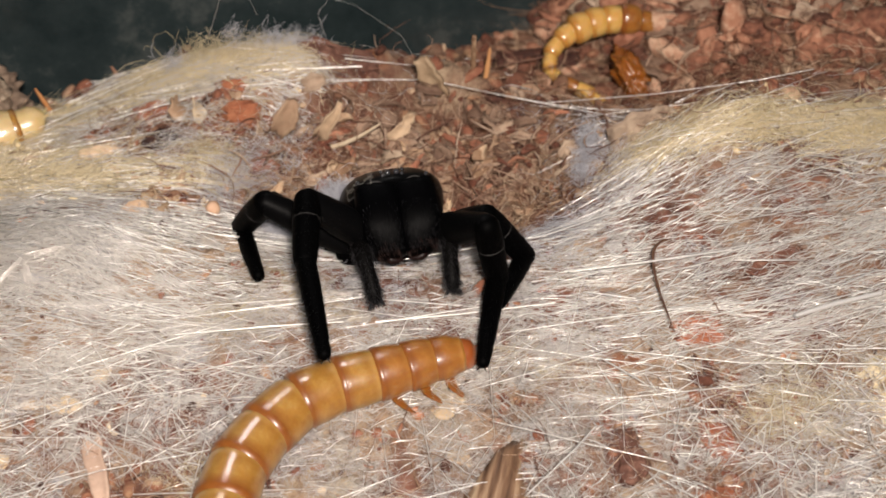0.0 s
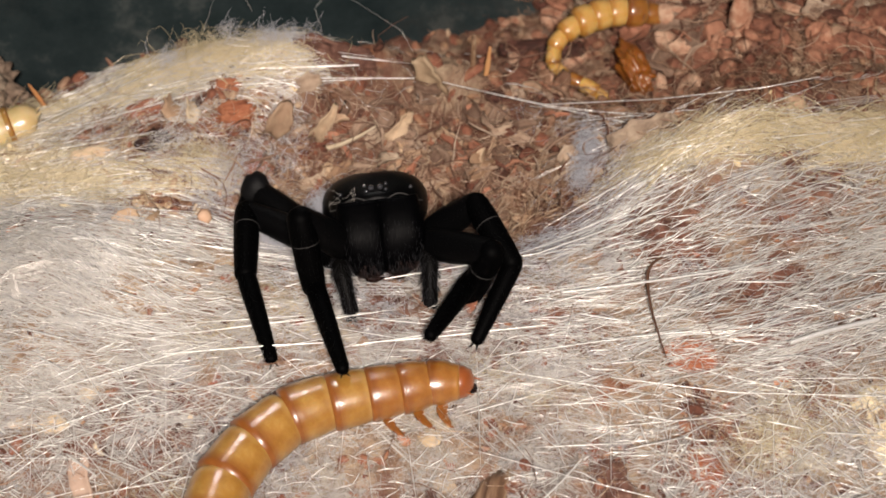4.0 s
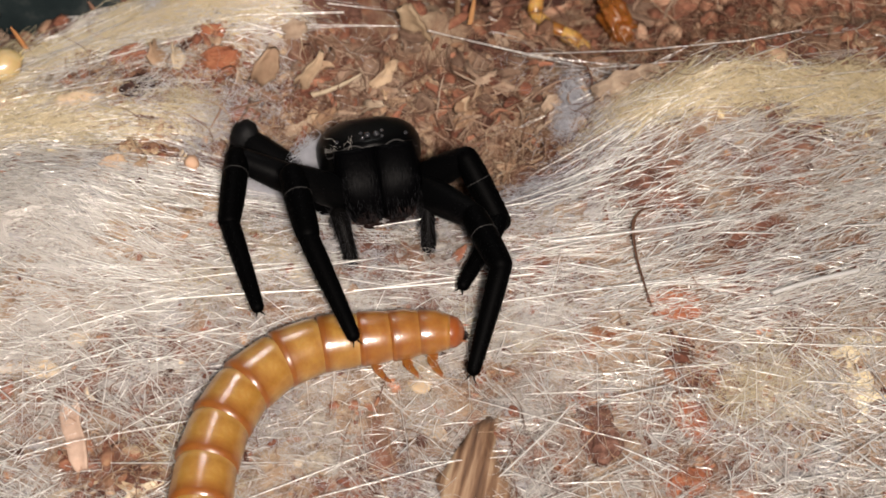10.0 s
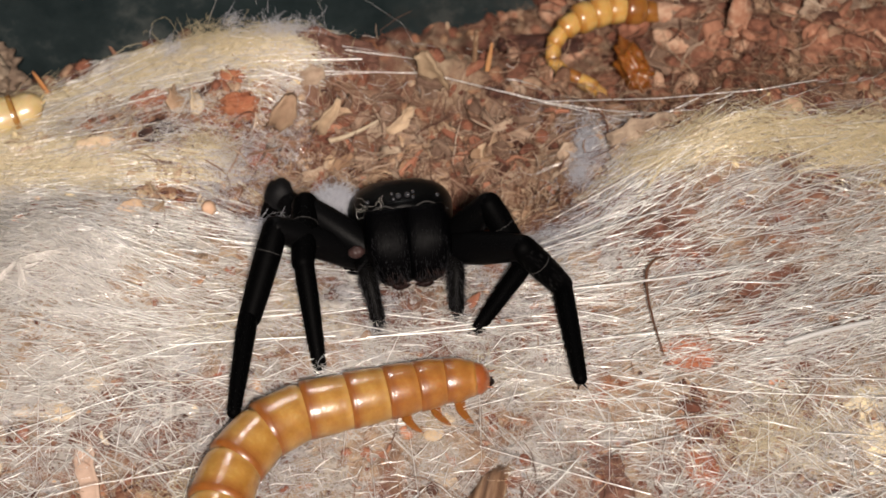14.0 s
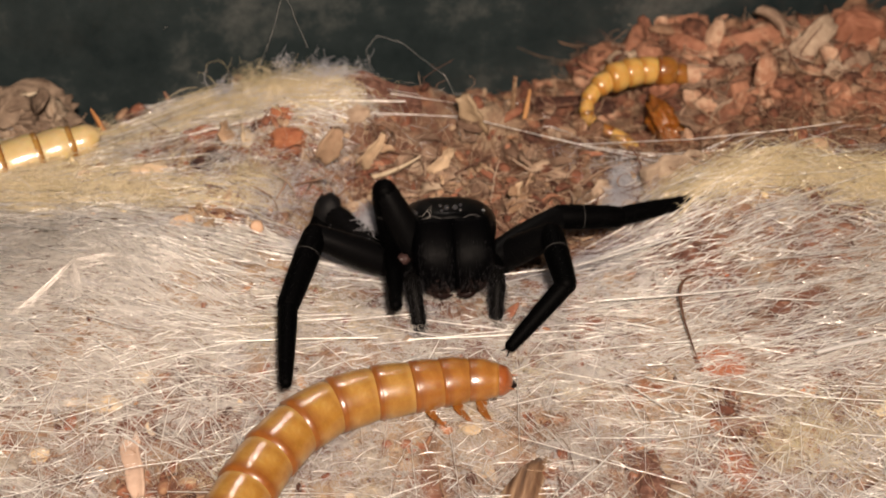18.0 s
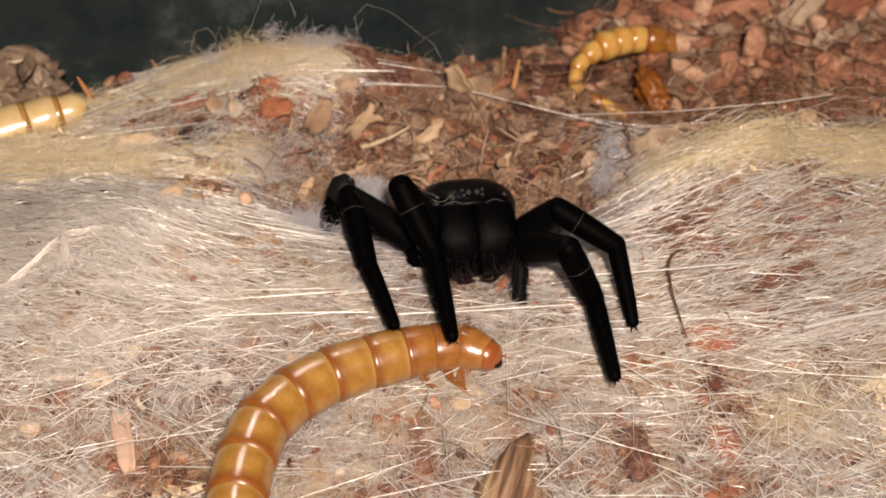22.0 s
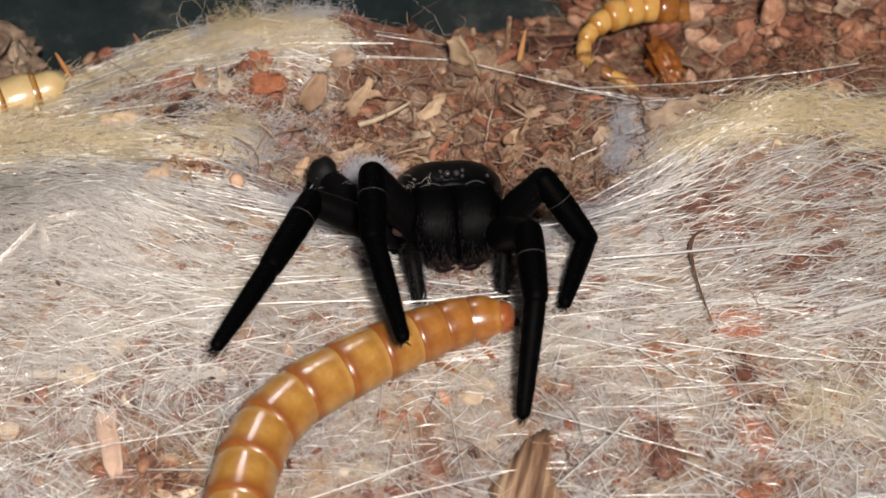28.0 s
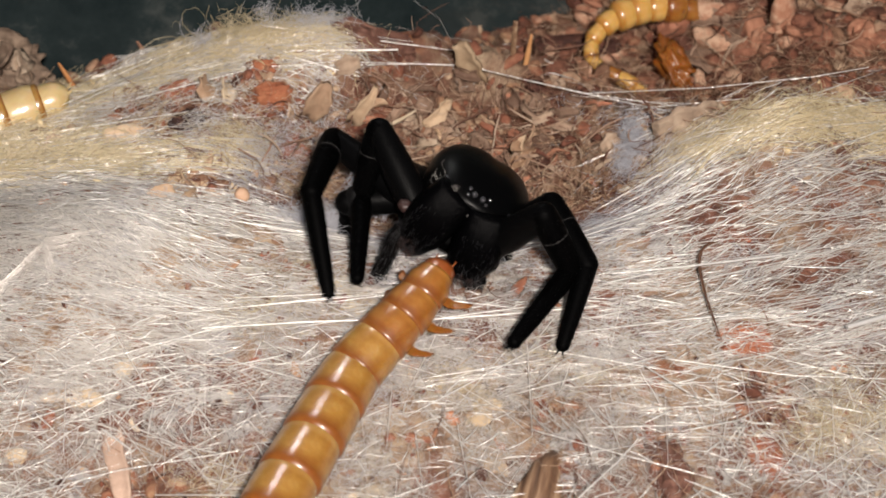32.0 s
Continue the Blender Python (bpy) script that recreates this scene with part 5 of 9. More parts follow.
for k in range(12):
    x, y = rng.gauss(-12.6, 1.6), rng.gauss(-9.6, 1.4)
    tagged(flake("husk_flake", (x, y, low(x, y) - 0.12), rng.uniform(1.2, 2.6), rng.uniform(0.4, 0.9), (rng.gauss(0, 9), rng.gauss(0, 9), rng.uniform(0, 360)), 0.2, 0.15, HUSK_PALE, 70 + k, 0.12), "tan papery husk flake caught in the web", "husk", "husk flakes in the web")
tagged(flake("husk_curl", (12.6, 14.9, 0.6), 3.9, 1.9, (48, -12, 14), 0.7, 0.55, BARK_GREY, 7, 0.1), "curled papery brown husk on the ridge", "husk")
HUSK_DULL = varied("husk_dull", ((0.0, (0.13, 0.075, 0.05)), (0.5, (0.30, 0.20, 0.14)), (1.0, (0.48, 0.37, 0.27))), 0.85, 1.6, False, 0.2, 0.6)
WEB_WHITE = varied("web_crust", ((0.0, (0.55, 0.50, 0.46)), (1.0, (0.80, 0.76, 0.72))), 0.6, 2.5, False, 0.12, 0.6)
rng = random.Random(12)
folds = []
for k in range(130):
    u, side = rng.random(), rng.gauss(0, 0.28)
    for (ax, ay, az), (bx, by, bz), lean in (((-16.7, 5.7, 0.35), (-19.0, 4.9, 1.0), 1), ((-19.0, 4.9, 1.0), (-22.8, 2.0, 0.3), 1), ((-19.0, 4.9, 1.0), (-18.4, 3.4, 0.35), 0.6)):
        if rng.random() > 0.75 * lean:
            continue
        a, b = sorted((max(rng.gauss(0.1, 0.15), 0), min(rng.gauss(0.8, 0.2), 1)))
        folds.append([(ax + (bx - ax) * v + side * 0.4, ay + (by - ay) * v + side, low(ax + (bx - ax) * v, ay + (by - ay) * v) + az + (bz - az) * v - 0.9 * abs(side) + rng.uniform(-0.04, 0.04)) for v in (a + (b - a) * n / 5 for n in range(6))])
tagged(from_arrays("web_fold", *tubes(folds, [rng.uniform(0.010, 0.020) for _ in folds]), SILK_FINE), "stiff whitish peaked fold of web felt on a hump", "web fold", kind="stuff")
bm = bmesh.new()
bmesh.ops.create_icosphere(bm, subdivisions=3, radius=0.38)
for v in bm.verts:
    v.co = v.co * (1 + 0.15 * noise.noise(v.co * 3)) + Vector((-10.3, 10.0, 0.45))
tagged(part("pellet", bm, varied("pellet_tan", ((0.0, (0.5, 0.28, 0.16)), (1.0, (0.68, 0.46, 0.32))), 0.7, 2.0, False, 0.05, 0.5)), "round orange-tan pellet caught in the silk", "pellet")

HUSK_TAN = varied("husk_tan_flake", ((0.0, (0.28, 0.17, 0.10)), (0.5, (0.46, 0.31, 0.20)), (1.0, (0.60, 0.45, 0.30))), 0.8, 1.8, False, 0.2, 0.5)
# pieces on the bare flank of the mound
for at, size, turn, mat, seed, label in (
    ((-9.23, 17.34, 0.94), (1.1, 0.6, 0.75), (25, 5, 8), BARK_ORANGE, 101, "orange-red bark piece under thin silk"),
    ((-9.65, 18.70, 1.88), (0.6, 0.4, 0.35), (20, 0, -10), BARK_ORANGE, 102, "orange-red bark bit under thin silk"),
    ((-14.24, 18.31, 0.57), (1.0, 0.5, 0.5), (20, -6, 12), BARK_RED, 103, "red-brown bark bit on the mound's flank"),
    ((-13.59, 15.89, 0.26), (0.9, 0.7, 0.5), (10, 0, 30), BARK_DEEP, 104, "dark bark crumb on the mound's flank"),
    ((-7.83, 13.05, -1.66), (1.0, 0.6, 0.55), (15, 0, -15), HUSK_DULL, 105, "soft tan husk lump at the hollow's edge"),
    ((-6.07, 13.06, -2.40), (1.2, 0.6, 0.5), (10, 6, 10), HUSK_DULL, 106, "soft tan husk lump at the hollow's edge"),
    ((-8.15, 15.13, -0.89), (0.8, 0.7, 0.6), (10, 6, 40), BARK_RED, 107, "red-brown bark bit at the hollow's edge"),
):
    tagged(chunk("bark_bit", (at[0], at[1] + 0.1, at[2] - 0.35), size, turn, mat, seed, 0.45, True, 4), label, "bark")
for at, long, wide, turn, mat, seed in (
    ((-12.80, 17.79, 0.87), 1.5, 1.5, (50, 10, 80), HUSK_TAN, 111),
    ((-11.76, 17.50, 0.95), 1.5, 0.8, (45, -10, 95), HUSK_PALE, 112),
    ((-20.26, 14.58, 0.10), 1.7, 1.2, (40, 0, 70), HUSK_DULL, 113),
    ((-16.55, 14.89, 0.12), 2.8, 1.2, (35, 8, 15), HUSK_TAN, 114),
    ((-15.06, 16.08, 0.20), 1.9, 0.8, (40, 0, 85), HUSK_PALE, 115),
    ((-13.38, 11.34, 0.29), 1.3, 0.9, (40, 12, 120), HUSK_PALE, 116),
    ((-14.30, 9.40, 0.96), 1.6, 0.9, (35, -8, 20), HUSK_TAN, 117),
    ((-12.72, 9.53, 0.63), 1.2, 1.1, (35, 20, 60), HUSK_PALE, 118),
    ((-17.83, 13.28, 0.17), 1.4, 0.8, (35, 6, 40), HUSK_DULL, 119),
    ((-15.69, 13.29, 0.18), 1.3, 0.7, (35, 6, 130), HUSK_TAN, 120),
    ((-11.74, 9.96, 0.33), 1.2, 0.7, (30, 6, -20), HUSK_DULL, 121),
    ((-16.65, 18.80, -0.09), 1.5, 0.6, (40, 0, 10), HUSK_DULL, 122),
):
    tagged(flake("husk_flake", (at[0], at[1], at[2] - 0.12), long, wide, turn, 0.25, 0.2, mat, seed, 0.14), "tan papery husk flake caught on the mound's flank", "husk", "husk flakes on the mound")

# pale husk flakes standing and lying in the hollow
moulds = [flake("husk_flake", (0, 0, 0), long, wide, (0, 0, 0), bend, curl, mat, seed, 0.12, tip) for long, wide, bend, curl, mat, seed, tip in (
    (2.0, 0.75, 0.45, 0.3, HUSK_TAN, 141, 0.5), (1.5, 0.6, 0.3, 0.35, HUSK_DULL, 142, 0.3), (2.6, 0.5, 0.6, 0.2, HUSK_DULL, 143, 0.7), (1.2, 0.8, 0.25, 0.3, HUSK_DULL, 144, 0.0), (1.7, 0.45, 0.35, 0.2, BARK_RED, 145, 0.6))]
rng = random.Random(150)
for n in range(150):
    x, y = scatter(rng, -9, 11, 11.5, 20.5, lambda u, v: bell(u, v, 1.2, 15.8, 6.5, 2.8) * (1 - bell(u, v, 1.2, 11.0, 3.6, 1.6)))
    big = rng.uniform(0.5, 1.15)
    m = Matrix.Translation(Vector((x, y, height(x, y) + 0.3 * big)) * MM) @ Euler((rng.uniform(0.1, 1.1), rng.gauss(-0.4, 0.5), rng.gauss(0.3, 0.9))).to_matrix().to_4x4()
    ob = moulds[n % 5]
    if n >= 5:
        ob = ob.copy()
        scene.collection.objects.link(ob)
    ob.matrix_basis = m @ Matrix.Scale(big, 4)
    tagged(ob, "red-brown bark splint lying in the hollow" if n % 5 == 4 else "pale curled husk flake lying in the hollow", "husk", "husk flakes in the hollow")

# larger bark pieces, most of them at the back
chips = [
    chunk("bark_chip", (0, 0, 0), (1.4, 0.8, 0.5), (0, 0, 0), BARK_RED, 11, 0.22, True, 3),
    chunk("bark_chip", (0, 0, 0), (1.0, 0.7, 0.55), (0, 0, 0), BARK_DARK, 12, 0.22, True, 3),
    flake("bark_chip", (0, 0, 0), 2.8, 1.3, (0, 0, 0), 0.5, 0.4, HUSK_DULL, 13, 0.2),
    chunk("bark_chip", (0, 0, 0), (1.2, 0.6, 0.45), (0, 0, 0), BARK_GREY, 14, 0.22, True, 3),
]
words = ("red-brown bark chip lying in the litter", "dark brown bark crumb lying in the litter", "pale curved husk chip lying in the litter", "grey-brown bark chip lying in the litter")
rng = random.Random(77)
spots = []
for _ in range(150):
    u = rng.random()
    if u < 0.62:
        spots.append((rng.uniform(7, 31), rng.uniform(24, 32)))
    elif u < 0.85:
        spots.append((rng.uniform(-7, 9), rng.uniform(14.5, 20.5)))
    else:
        spots.append((rng.uniform(-4, 8), rng.uniform(13.5, 19)))
used = set()
for x, y in spots:
    k = rng.choice((0, 1, 2, 2, 2, 3))
    big = rng.uniform(0.45, 1.25) * (1.0 if y > 22 else 0.42)
    m = Matrix.Translation(Vector((x, y, height(x, y) + 0.15 * big)) * MM) @ Euler((rng.gauss(0, 0.5), rng.gauss(0, 0.5), rng.uniform(0, 6.3))).to_matrix().to_4x4()
    if k in used:
        ob = chips[k].copy()
        scene.collection.objects.link(ob)
    else:
        used.add(k)
        ob = chips[k]
    ob.matrix_basis = m @ Matrix.Scale(big, 4)
    tagged(ob, words[k], "bark chip", "bark chips in the litter")
for at, size, turn, mat, seed, label in (
    ((19.2, 30.4, -0.9), (2.2, 0.5, 1.0), (8, -12, 6), BARK_RED, 31, "large red bark plate leaning at the tub wall"),
    ((26.3, 30.6, 0.0), (1.6, 0.7, 1.3), (0, 20, 0), BARK_RED, 32, "large red bark plate leaning at the tub wall"),
    ((23.4, 27.8, -1.3), (1.8, 0.9, 0.8), (10, 14, 40), BARK_DARK, 33, "dark bark lump among husks"),
    ((8.0, 26.8, -3.3), (2.6, 0.6, 0.5), (0, 4, 4), BARK_DARK, 34, "long dark bark strip under the cast skin"),
):
    tagged(chunk("bark_plate", at, size, turn, mat, seed, 0.22, True, 4), label, "bark")
tagged(flake("husk_curl", (22.6, 29.6, -0.3), 4.6, 1.5, (50, -35, 30), 1.0, 0.3, HUSK_DULL, 21, 0.35), "thick pale curled husk leaning on bark", "husk")
tagged(flake("husk_curl", (22.6, 26.4, -1.4), 4.0, 1.3, (25, -15, 10), 0.6, 0.2, HUSK_DULL, 22, 0.3), "pale curled husk on the bark heap", "husk")

# ---- the cast skin at the back and the second larva ----
cast = empty("cast_skin", "empty amber cast skin of a larva curled on bark", "cast skin")
spine = [(14.9, 26.5, -0.7), (13.2, 26.5, -0.3), (11.4, 26.3, -0.3), (9.6, 25.6, -0.6), (8.6, 24.8, -1.3), (8.5, 23.8, -2.0), (9.4, 23.0, -2.4), (10.6, 22.5, -2.6), (11.6, 21.8, -3.2), (12.4, 21.0, -3.4)]
lengths = [0.0]
for p, q in zip(spine, spine[1:]):
    lengths.append(lengths[-1] + (Vector(q) - Vector(p)).length)
beads = 13
for k in range(beads):
    a, b = ([float(np.interp((k + e) / beads * lengths[-1], lengths, [p[i] for p in spine])) for i in range(3)] for e in (0.04, 0.96))
    r = 0.50 * (1 - step(3.5, 7.0, k)) + 0.42 + 0.05 * math.sin(k * 2.1) - 0.25 * (k == 0)
    long = (Vector(b) - Vector(a)).length
    ring = part("skin_ring", round_bar([(-0.25, r * 0.7, 0, 0), (0.0, r * 0.9, 0, 0), (long * 0.3, r * 0.98, 0, 0), (long * 0.75, r, 0, 0), (long * 0.95, r * 0.98, 0, 0), (long + 0.12, r * 0.8, 0, 0)], 16), HUSK if 1 < k < 9 or k in (10, 11) else WORM_FRONT, cast)
    set_along(ring, a, b)
lump = chunk("skin_lump", (13.2, 23.5, -2.3), (1.2, 0.7, 0.8), (20, 30, -60), WORM_BAND, 9, 0.8, True, 4)
lump.parent = cast
lump["label"] = "crumpled dark amber end of the skin"

second = empty("larva", "pale straw-yellow mealworm larva lying behind the mound", "larva")
run = [(-20.0, 17.9, 0.55), (-22.2, 17.1, 0.3), (-24.3, 16.2, 0.1), (-27.0, 15.0, -0.1), (-33.0, 12.8, -0.2), (-46.0, 9.2, -0.3)]
dist = [0.0]
for p, q in zip(run, run[1:]):
    dist.append(dist[-1] + (Vector(q) - Vector(p)).length)
at = 0.0
for piece, long in zip(larva_pieces_of(second, WORM_PALE, WORM, WORM_PALE, WORM_PALE)[::-1], LENGTHS[::-1]):
    a, b = ([float(np.interp(s, dist, [p[i] for p in run])) for i in range(3)] for s in (at, at + long))
    d = (Vector(a) - Vector(b)).normalized()
    piece.matrix_basis = Matrix.Translation((Vector(a) + Vector(b)) / 2 * MM) @ d.to_track_quat("Y", "Z").to_matrix().to_4x4()
    at += long

# ---- single threads in the air ----
def strand(points, radius, label):
    ps = [Vector(p) for p in points]
    path = []
    for k in range(13):
        u = k / 12 * (len(ps) - 1)
        i = min(int(u), len(ps) - 2)
        path.append(ps[i].lerp(ps[i + 1], u - i))
    return tagged(from_arrays("silk_strand", *tubes([path], [radius], 5, 0.9), SILK_BRIGHT), label, "silk strand")


for points, radius in (
    (((-12.5, 20.2, 1.3), (-7.9, 19.4, 1.5), (1.1, 20.0, 0.6), (7.4, 18.0, 0.2), (13.4, 15.5, 0.5)), 0.03),
    (((1.1, 20.2, 0.4), (7.6, 18.0, 0.2), (13.5, 16.4, 1.8), (18.8, 15.5, 3.2), (21.8, 16.0, 3.4)), 0.028),
    (((7.4, 18.0, 0.2), (13.0, 17.0, 0.0), (17.2, 15.6, 2.2)), 0.02),
    (((6.7, 18.6, -0.4), (10.5, 17.5, 0.0), (14.5, 16.0, 1.0)), 0.02),
    (((9.5, 16.5, 0.3), (15.5, 15.5, 1.8)), 0.02),
):
    strand(points, radius, "taut silk strand spanning the hollow from crest to ridge")
for points, radius in (
    (((-11.5, 0.8, 0.7), (-7, 1.1, 0.7), (-3.5, 1.3, 0.6)), 0.04),
    (((-2, 1.2, 0.6), (2, 1.5, 0.6), (6.7, 2, 0.6)), 0.035),
    (((7.5, 3.5, 1.20), (11, 4, 1.10), (15.7, 4.8, 1.00)), 0.06),
    (((18, 0.4, 0.70), (20, 1, 0.80), (22.4, 1.6, 0.80)), 0.13),
    (((9.5, -1.2, 0.50), (15, -2.2, 0.40), (23, -2.8, 0.50)), 0.026),
    (((-1, 4.6, 1.30), (6.5, 5.8, 1.50), (13.5, 8.4, 1.90)), 0.035),
    (((-14, 19.2, 1.00), (-8, 19.6, 2.00), (-2.5, 20, 1.70)), 0.05),
    (((3.2, -5, 0.30), (7.5, -6.6, 0.30), (10.8, -7.6, 0.10)), 0.024),
    (((4.4, -9, -0.10), (6.8, -6.8, 0.30), (7.8, -5.6, 0.30)), 0.04),
    (((-21, -0.5, -0.50), (-16, -0.8, -0.30), (-11, -0.7, -0.10)), 0.03),
    (((-22, -8, -1.30), (-14.5, -6.2, -0.60), (-9.5, -5.4, -0.40)), 0.024),
):
    strand(points, radius, "thick shining silk strand lying over the web")
for points in (((-9.4, 22.0, 7.9), (-10.1, 22.0, 5.3), (-11.0, 21.8, 2.9)), ((-9.4, 22.0, 7.9), (-8.9, 22.0, 6.2), (-8.2, 22.0, 4.0)), ((-4.6, 22.6, 2.0), (-4.9, 23.2, 3.2), (-4.2, 23.7, 3.8), (-2.8, 23.7, 3.3), (-1.0, 23.7, 1.7), (-0.2, 23.7, 1.0), (0.4, 22.8, 0.2))):
    strand(points, 0.007, "fine loose cobweb strand before the dark wall")
bm = bmesh.new()
bmesh.ops.create_icosphere(bm, subdivisions=2, radius=0.13)
bmesh.ops.translate(bm, verts=bm.verts, vec=(-1.0, 23.7, 1.68))
tagged(part("droplet", bm, DROP), "tiny clear droplet on a silk strand", "droplet")


def fluff(at, size, count, seed, mat, label):
    rng = random.Random(seed)
    paths = []
    for _ in range(count):
        p = Vector(at) + Vector([rng.gauss(0, s) for s in size])
        a = Vector([rng.gauss(0, 1) for _ in range(3)]).normalized()
        b = Vector([rng.gauss(0, 0.5) for _ in range(3)])
        paths.append([tuple(p + a * (u - 0.5) * 1.2 + b * (0.25 - (u - 0.5) ** 2) * 1.6) for u in (0, 0.25, 0.5, 0.75, 1)])
    return tagged(from_arrays("silk_fluff", *tubes(paths, [rng.uniform(0.008, 0.014) for _ in paths]), mat), label, "silk fluff", kind="stuff")


fluff((-4.1, 9.7, 0.9), (0.4, 0.3, 0.4), 420, 1, SILK_FLUFF, "white cottony silk fluff beside the spider")
fluff((-3.51, 9.60, 0.93), (0.42, 0.35, 0.5), 950, 8, SILK_FLUFF, "dense white silk tuft close beside the spider")
fluff((9.7, 15.0, -0.5), (0.26, 0.45, 0.75), 520, 2, SILK_FLUFF, "bluish grey cottony silk fluff at the hollow's edge")
fluff((9.3, 13.7, -0.9), (0.3, 0.4, 0.4), 240, 3, SILK_FLUFF, "bluish grey cottony silk fluff at the hollow's edge")
fluff((-6.6, 8.9, -0.3), (1.0, 0.35, 0.35), 700, 7, SILK_FLUFF, "white cottony silk fluff under the spider's leg")
fluff((-10.2, 21.4, 1.9), (1.4, 0.5, 0.55), 520, 4, SILK_YELLOW, "ragged silk tuft on the crest")
fluff((-6.4, 21.6, 2.2), (1.0, 0.4, 0.45), 260, 5, SILK_FLUFF, "ragged silk tuft on the bark chunk")
fluff((-13.0, 21.4, 0.9), (0.3, 0.3, 0.5), 160, 6, SILK_FLUFF, "small silk tuft on the crest")
fluff((-9.6, 21.6, 2.9), (0.25, 0.3, 0.5), 45, 9, SILK_FLUFF, "small upright silk tuft on the crest")
fluff((-7.6, 21.6, 2.7), (0.7, 0.3, 0.4), 70, 10, SILK_FLUFF, "wispy bluish silk tuft on the crest")


from_arrays("silk_wisps", *tubes(wisps, [0.006] * len(wisps)), SILK_FINE, spider, "white wisps of silk stuck to the head")

# dust and dried drops on the dark wall
rng = random.Random(5)
mould, tris = SMALL
specks, tri_list = [], []
for n in range(90):
    u, z = rng.uniform(-30, 32), rng.uniform(-1, 11)
    spot = Vector((-1.0, 30.3, 0)) + along * u + away * 0.02 + Vector((0, 0, z))
    r = rng.uniform(0.04, 0.16)
    specks.append(mould * np.array([r * rng.uniform(1, 3.5), 0.04, r]) + np.array(spot))
    tri_list.append(tris + n * len(mould))
tagged(from_arrays("dust_specks", np.concatenate(specks), np.concatenate(tri_list), WEB_WHITE), "pale dust specks and dried drops on the dark wall", "dust", kind="stuff")


# ---- what moves: the spider, its legs and the larva ----
def motions():
    walk(spider, [
        (0, pose(-0.00084, 0.00722, 0.00390, -56.0, -0.0, 9.5)), (1, pose(-0.00090, 0.00739, 0.00390, -56.0, -0.0, 9.5)),
        (1.6, pose(-0.00068, 0.00743, 0.00390, -52.0, -0.0, 9.5)), (2, pose(-0.00089, 0.00703, 0.00380, -46.0, -0.0, 8.5)),
        (3, pose(-0.00113, 0.00705, 0.00380, -46.0, -0.0, 7.5)), (3.5, pose(-0.00124, 0.00737, 0.00380, -44.0, -0.0, 7.5)),
        (6, pose(-0.00119, 0.00699, 0.00380, -42.0, -0.0, 9.5)), (9, pose(-0.00067, 0.00719, 0.00380, -42.0, -0.0, 10.5)),
        (10.6, pose(-0.00099, 0.00749, 0.00380, -42.0, -0.0, 10.5)), (11, pose(-0.00046, 0.00710, 0.00380, -43.0, -0.0, 8.5)),
        (11.5, pose(-0.00037, 0.00686, 0.00380, -43.0, -0.0, 8.5)), (12, pose(-0.00004, 0.00707, 0.00380, -43.0, -0.0, 9.5)),
        (12.5, pose(0.00005, 0.00693, 0.00380, -44.0, -0.0, 8.5)), (13, pose(0.00018, 0.00641, 0.00380, -44.0, -0.0, 6.5)),
        (13.5, pose(-0.00009, 0.00654, 0.00380, -44.0, -0.0, 8.5)), (15.5, pose(-0.00015, 0.00622, 0.00380, -42.0, -0.0, 7.5)),
        (16, pose(-0.00052, 0.00637, 0.00380, -42.0, -0.0, 6.5)), (17, pose(-0.00036, 0.00618, 0.00380, -42.0, -0.0, 6.5)),
        (17.5, pose(-0.00099, 0.00589, 0.00380, -42.0, -0.0, 6.5)), (18, pose(0.00010, 0.00644, 0.00380, -42.0, 2.2, 7.5)),
        (18.5, pose(0.00113, 0.00656, 0.00380, -40.1, 3.8, 9.9)), (19, pose(0.00124, 0.00639, 0.00380, -38.1, 3.9, 10.9)),
        (19.5, pose(0.00157, 0.00621, 0.00380, -38.1, 3.2, 11.2)), (20, pose(0.00174, 0.00624, 0.00380, -38.1, 3.2, 11.2)),
        (21, pose(0.00146, 0.00587, 0.00380, -38.1, 3.9, 11.9)), (22, pose(0.00173, 0.00564, 0.00380, -40.1, 3.1, 10.2)),
        (22.5, pose(0.00154, 0.00522, 0.00380, -40.0, 2.3, 10.6)), (23, pose(0.00176, 0.00539, 0.00380, -41.0, 0.8, 10.2)),
        (24, pose(0.00124, 0.00554, 0.00380, -41.0, -0.0, 10.5)), (25.5, pose(0.00132, 0.00546, 0.00380, -41.0, -0.0, 8.5)),
        (27.5, pose(0.00081, 0.00527, 0.00380, -42.0, -0.0, 6.5)), (28, pose(0.00034, 0.00545, 0.00380, -42.0, -0.0, 5.5)),
        (29, pose(0.00090, 0.00502, 0.00380, -42.0, -0.0, 5.5)), (30, pose(0.00170, 0.00484, 0.00380, -42.0, 1.5, 3.9)),
        (30.5, pose(0.00238, 0.00572, 0.00380, -38.1, 3.2, 1.5)), (31, pose(0.00212, 0.00347, 0.00380, -30.6, 10.4, -8.1)),
        (31.2, pose(0.00208, 0.00348, 0.00375, -27.9, 14.2, -12.4)), (31.5, pose(0.00196, 0.00367, 0.00370, -25.7, 20.0, -17.3)),
        (32, pose(0.00085, 0.00528, 0.00370, -22.2, 25.3, -21.9)),
    ])
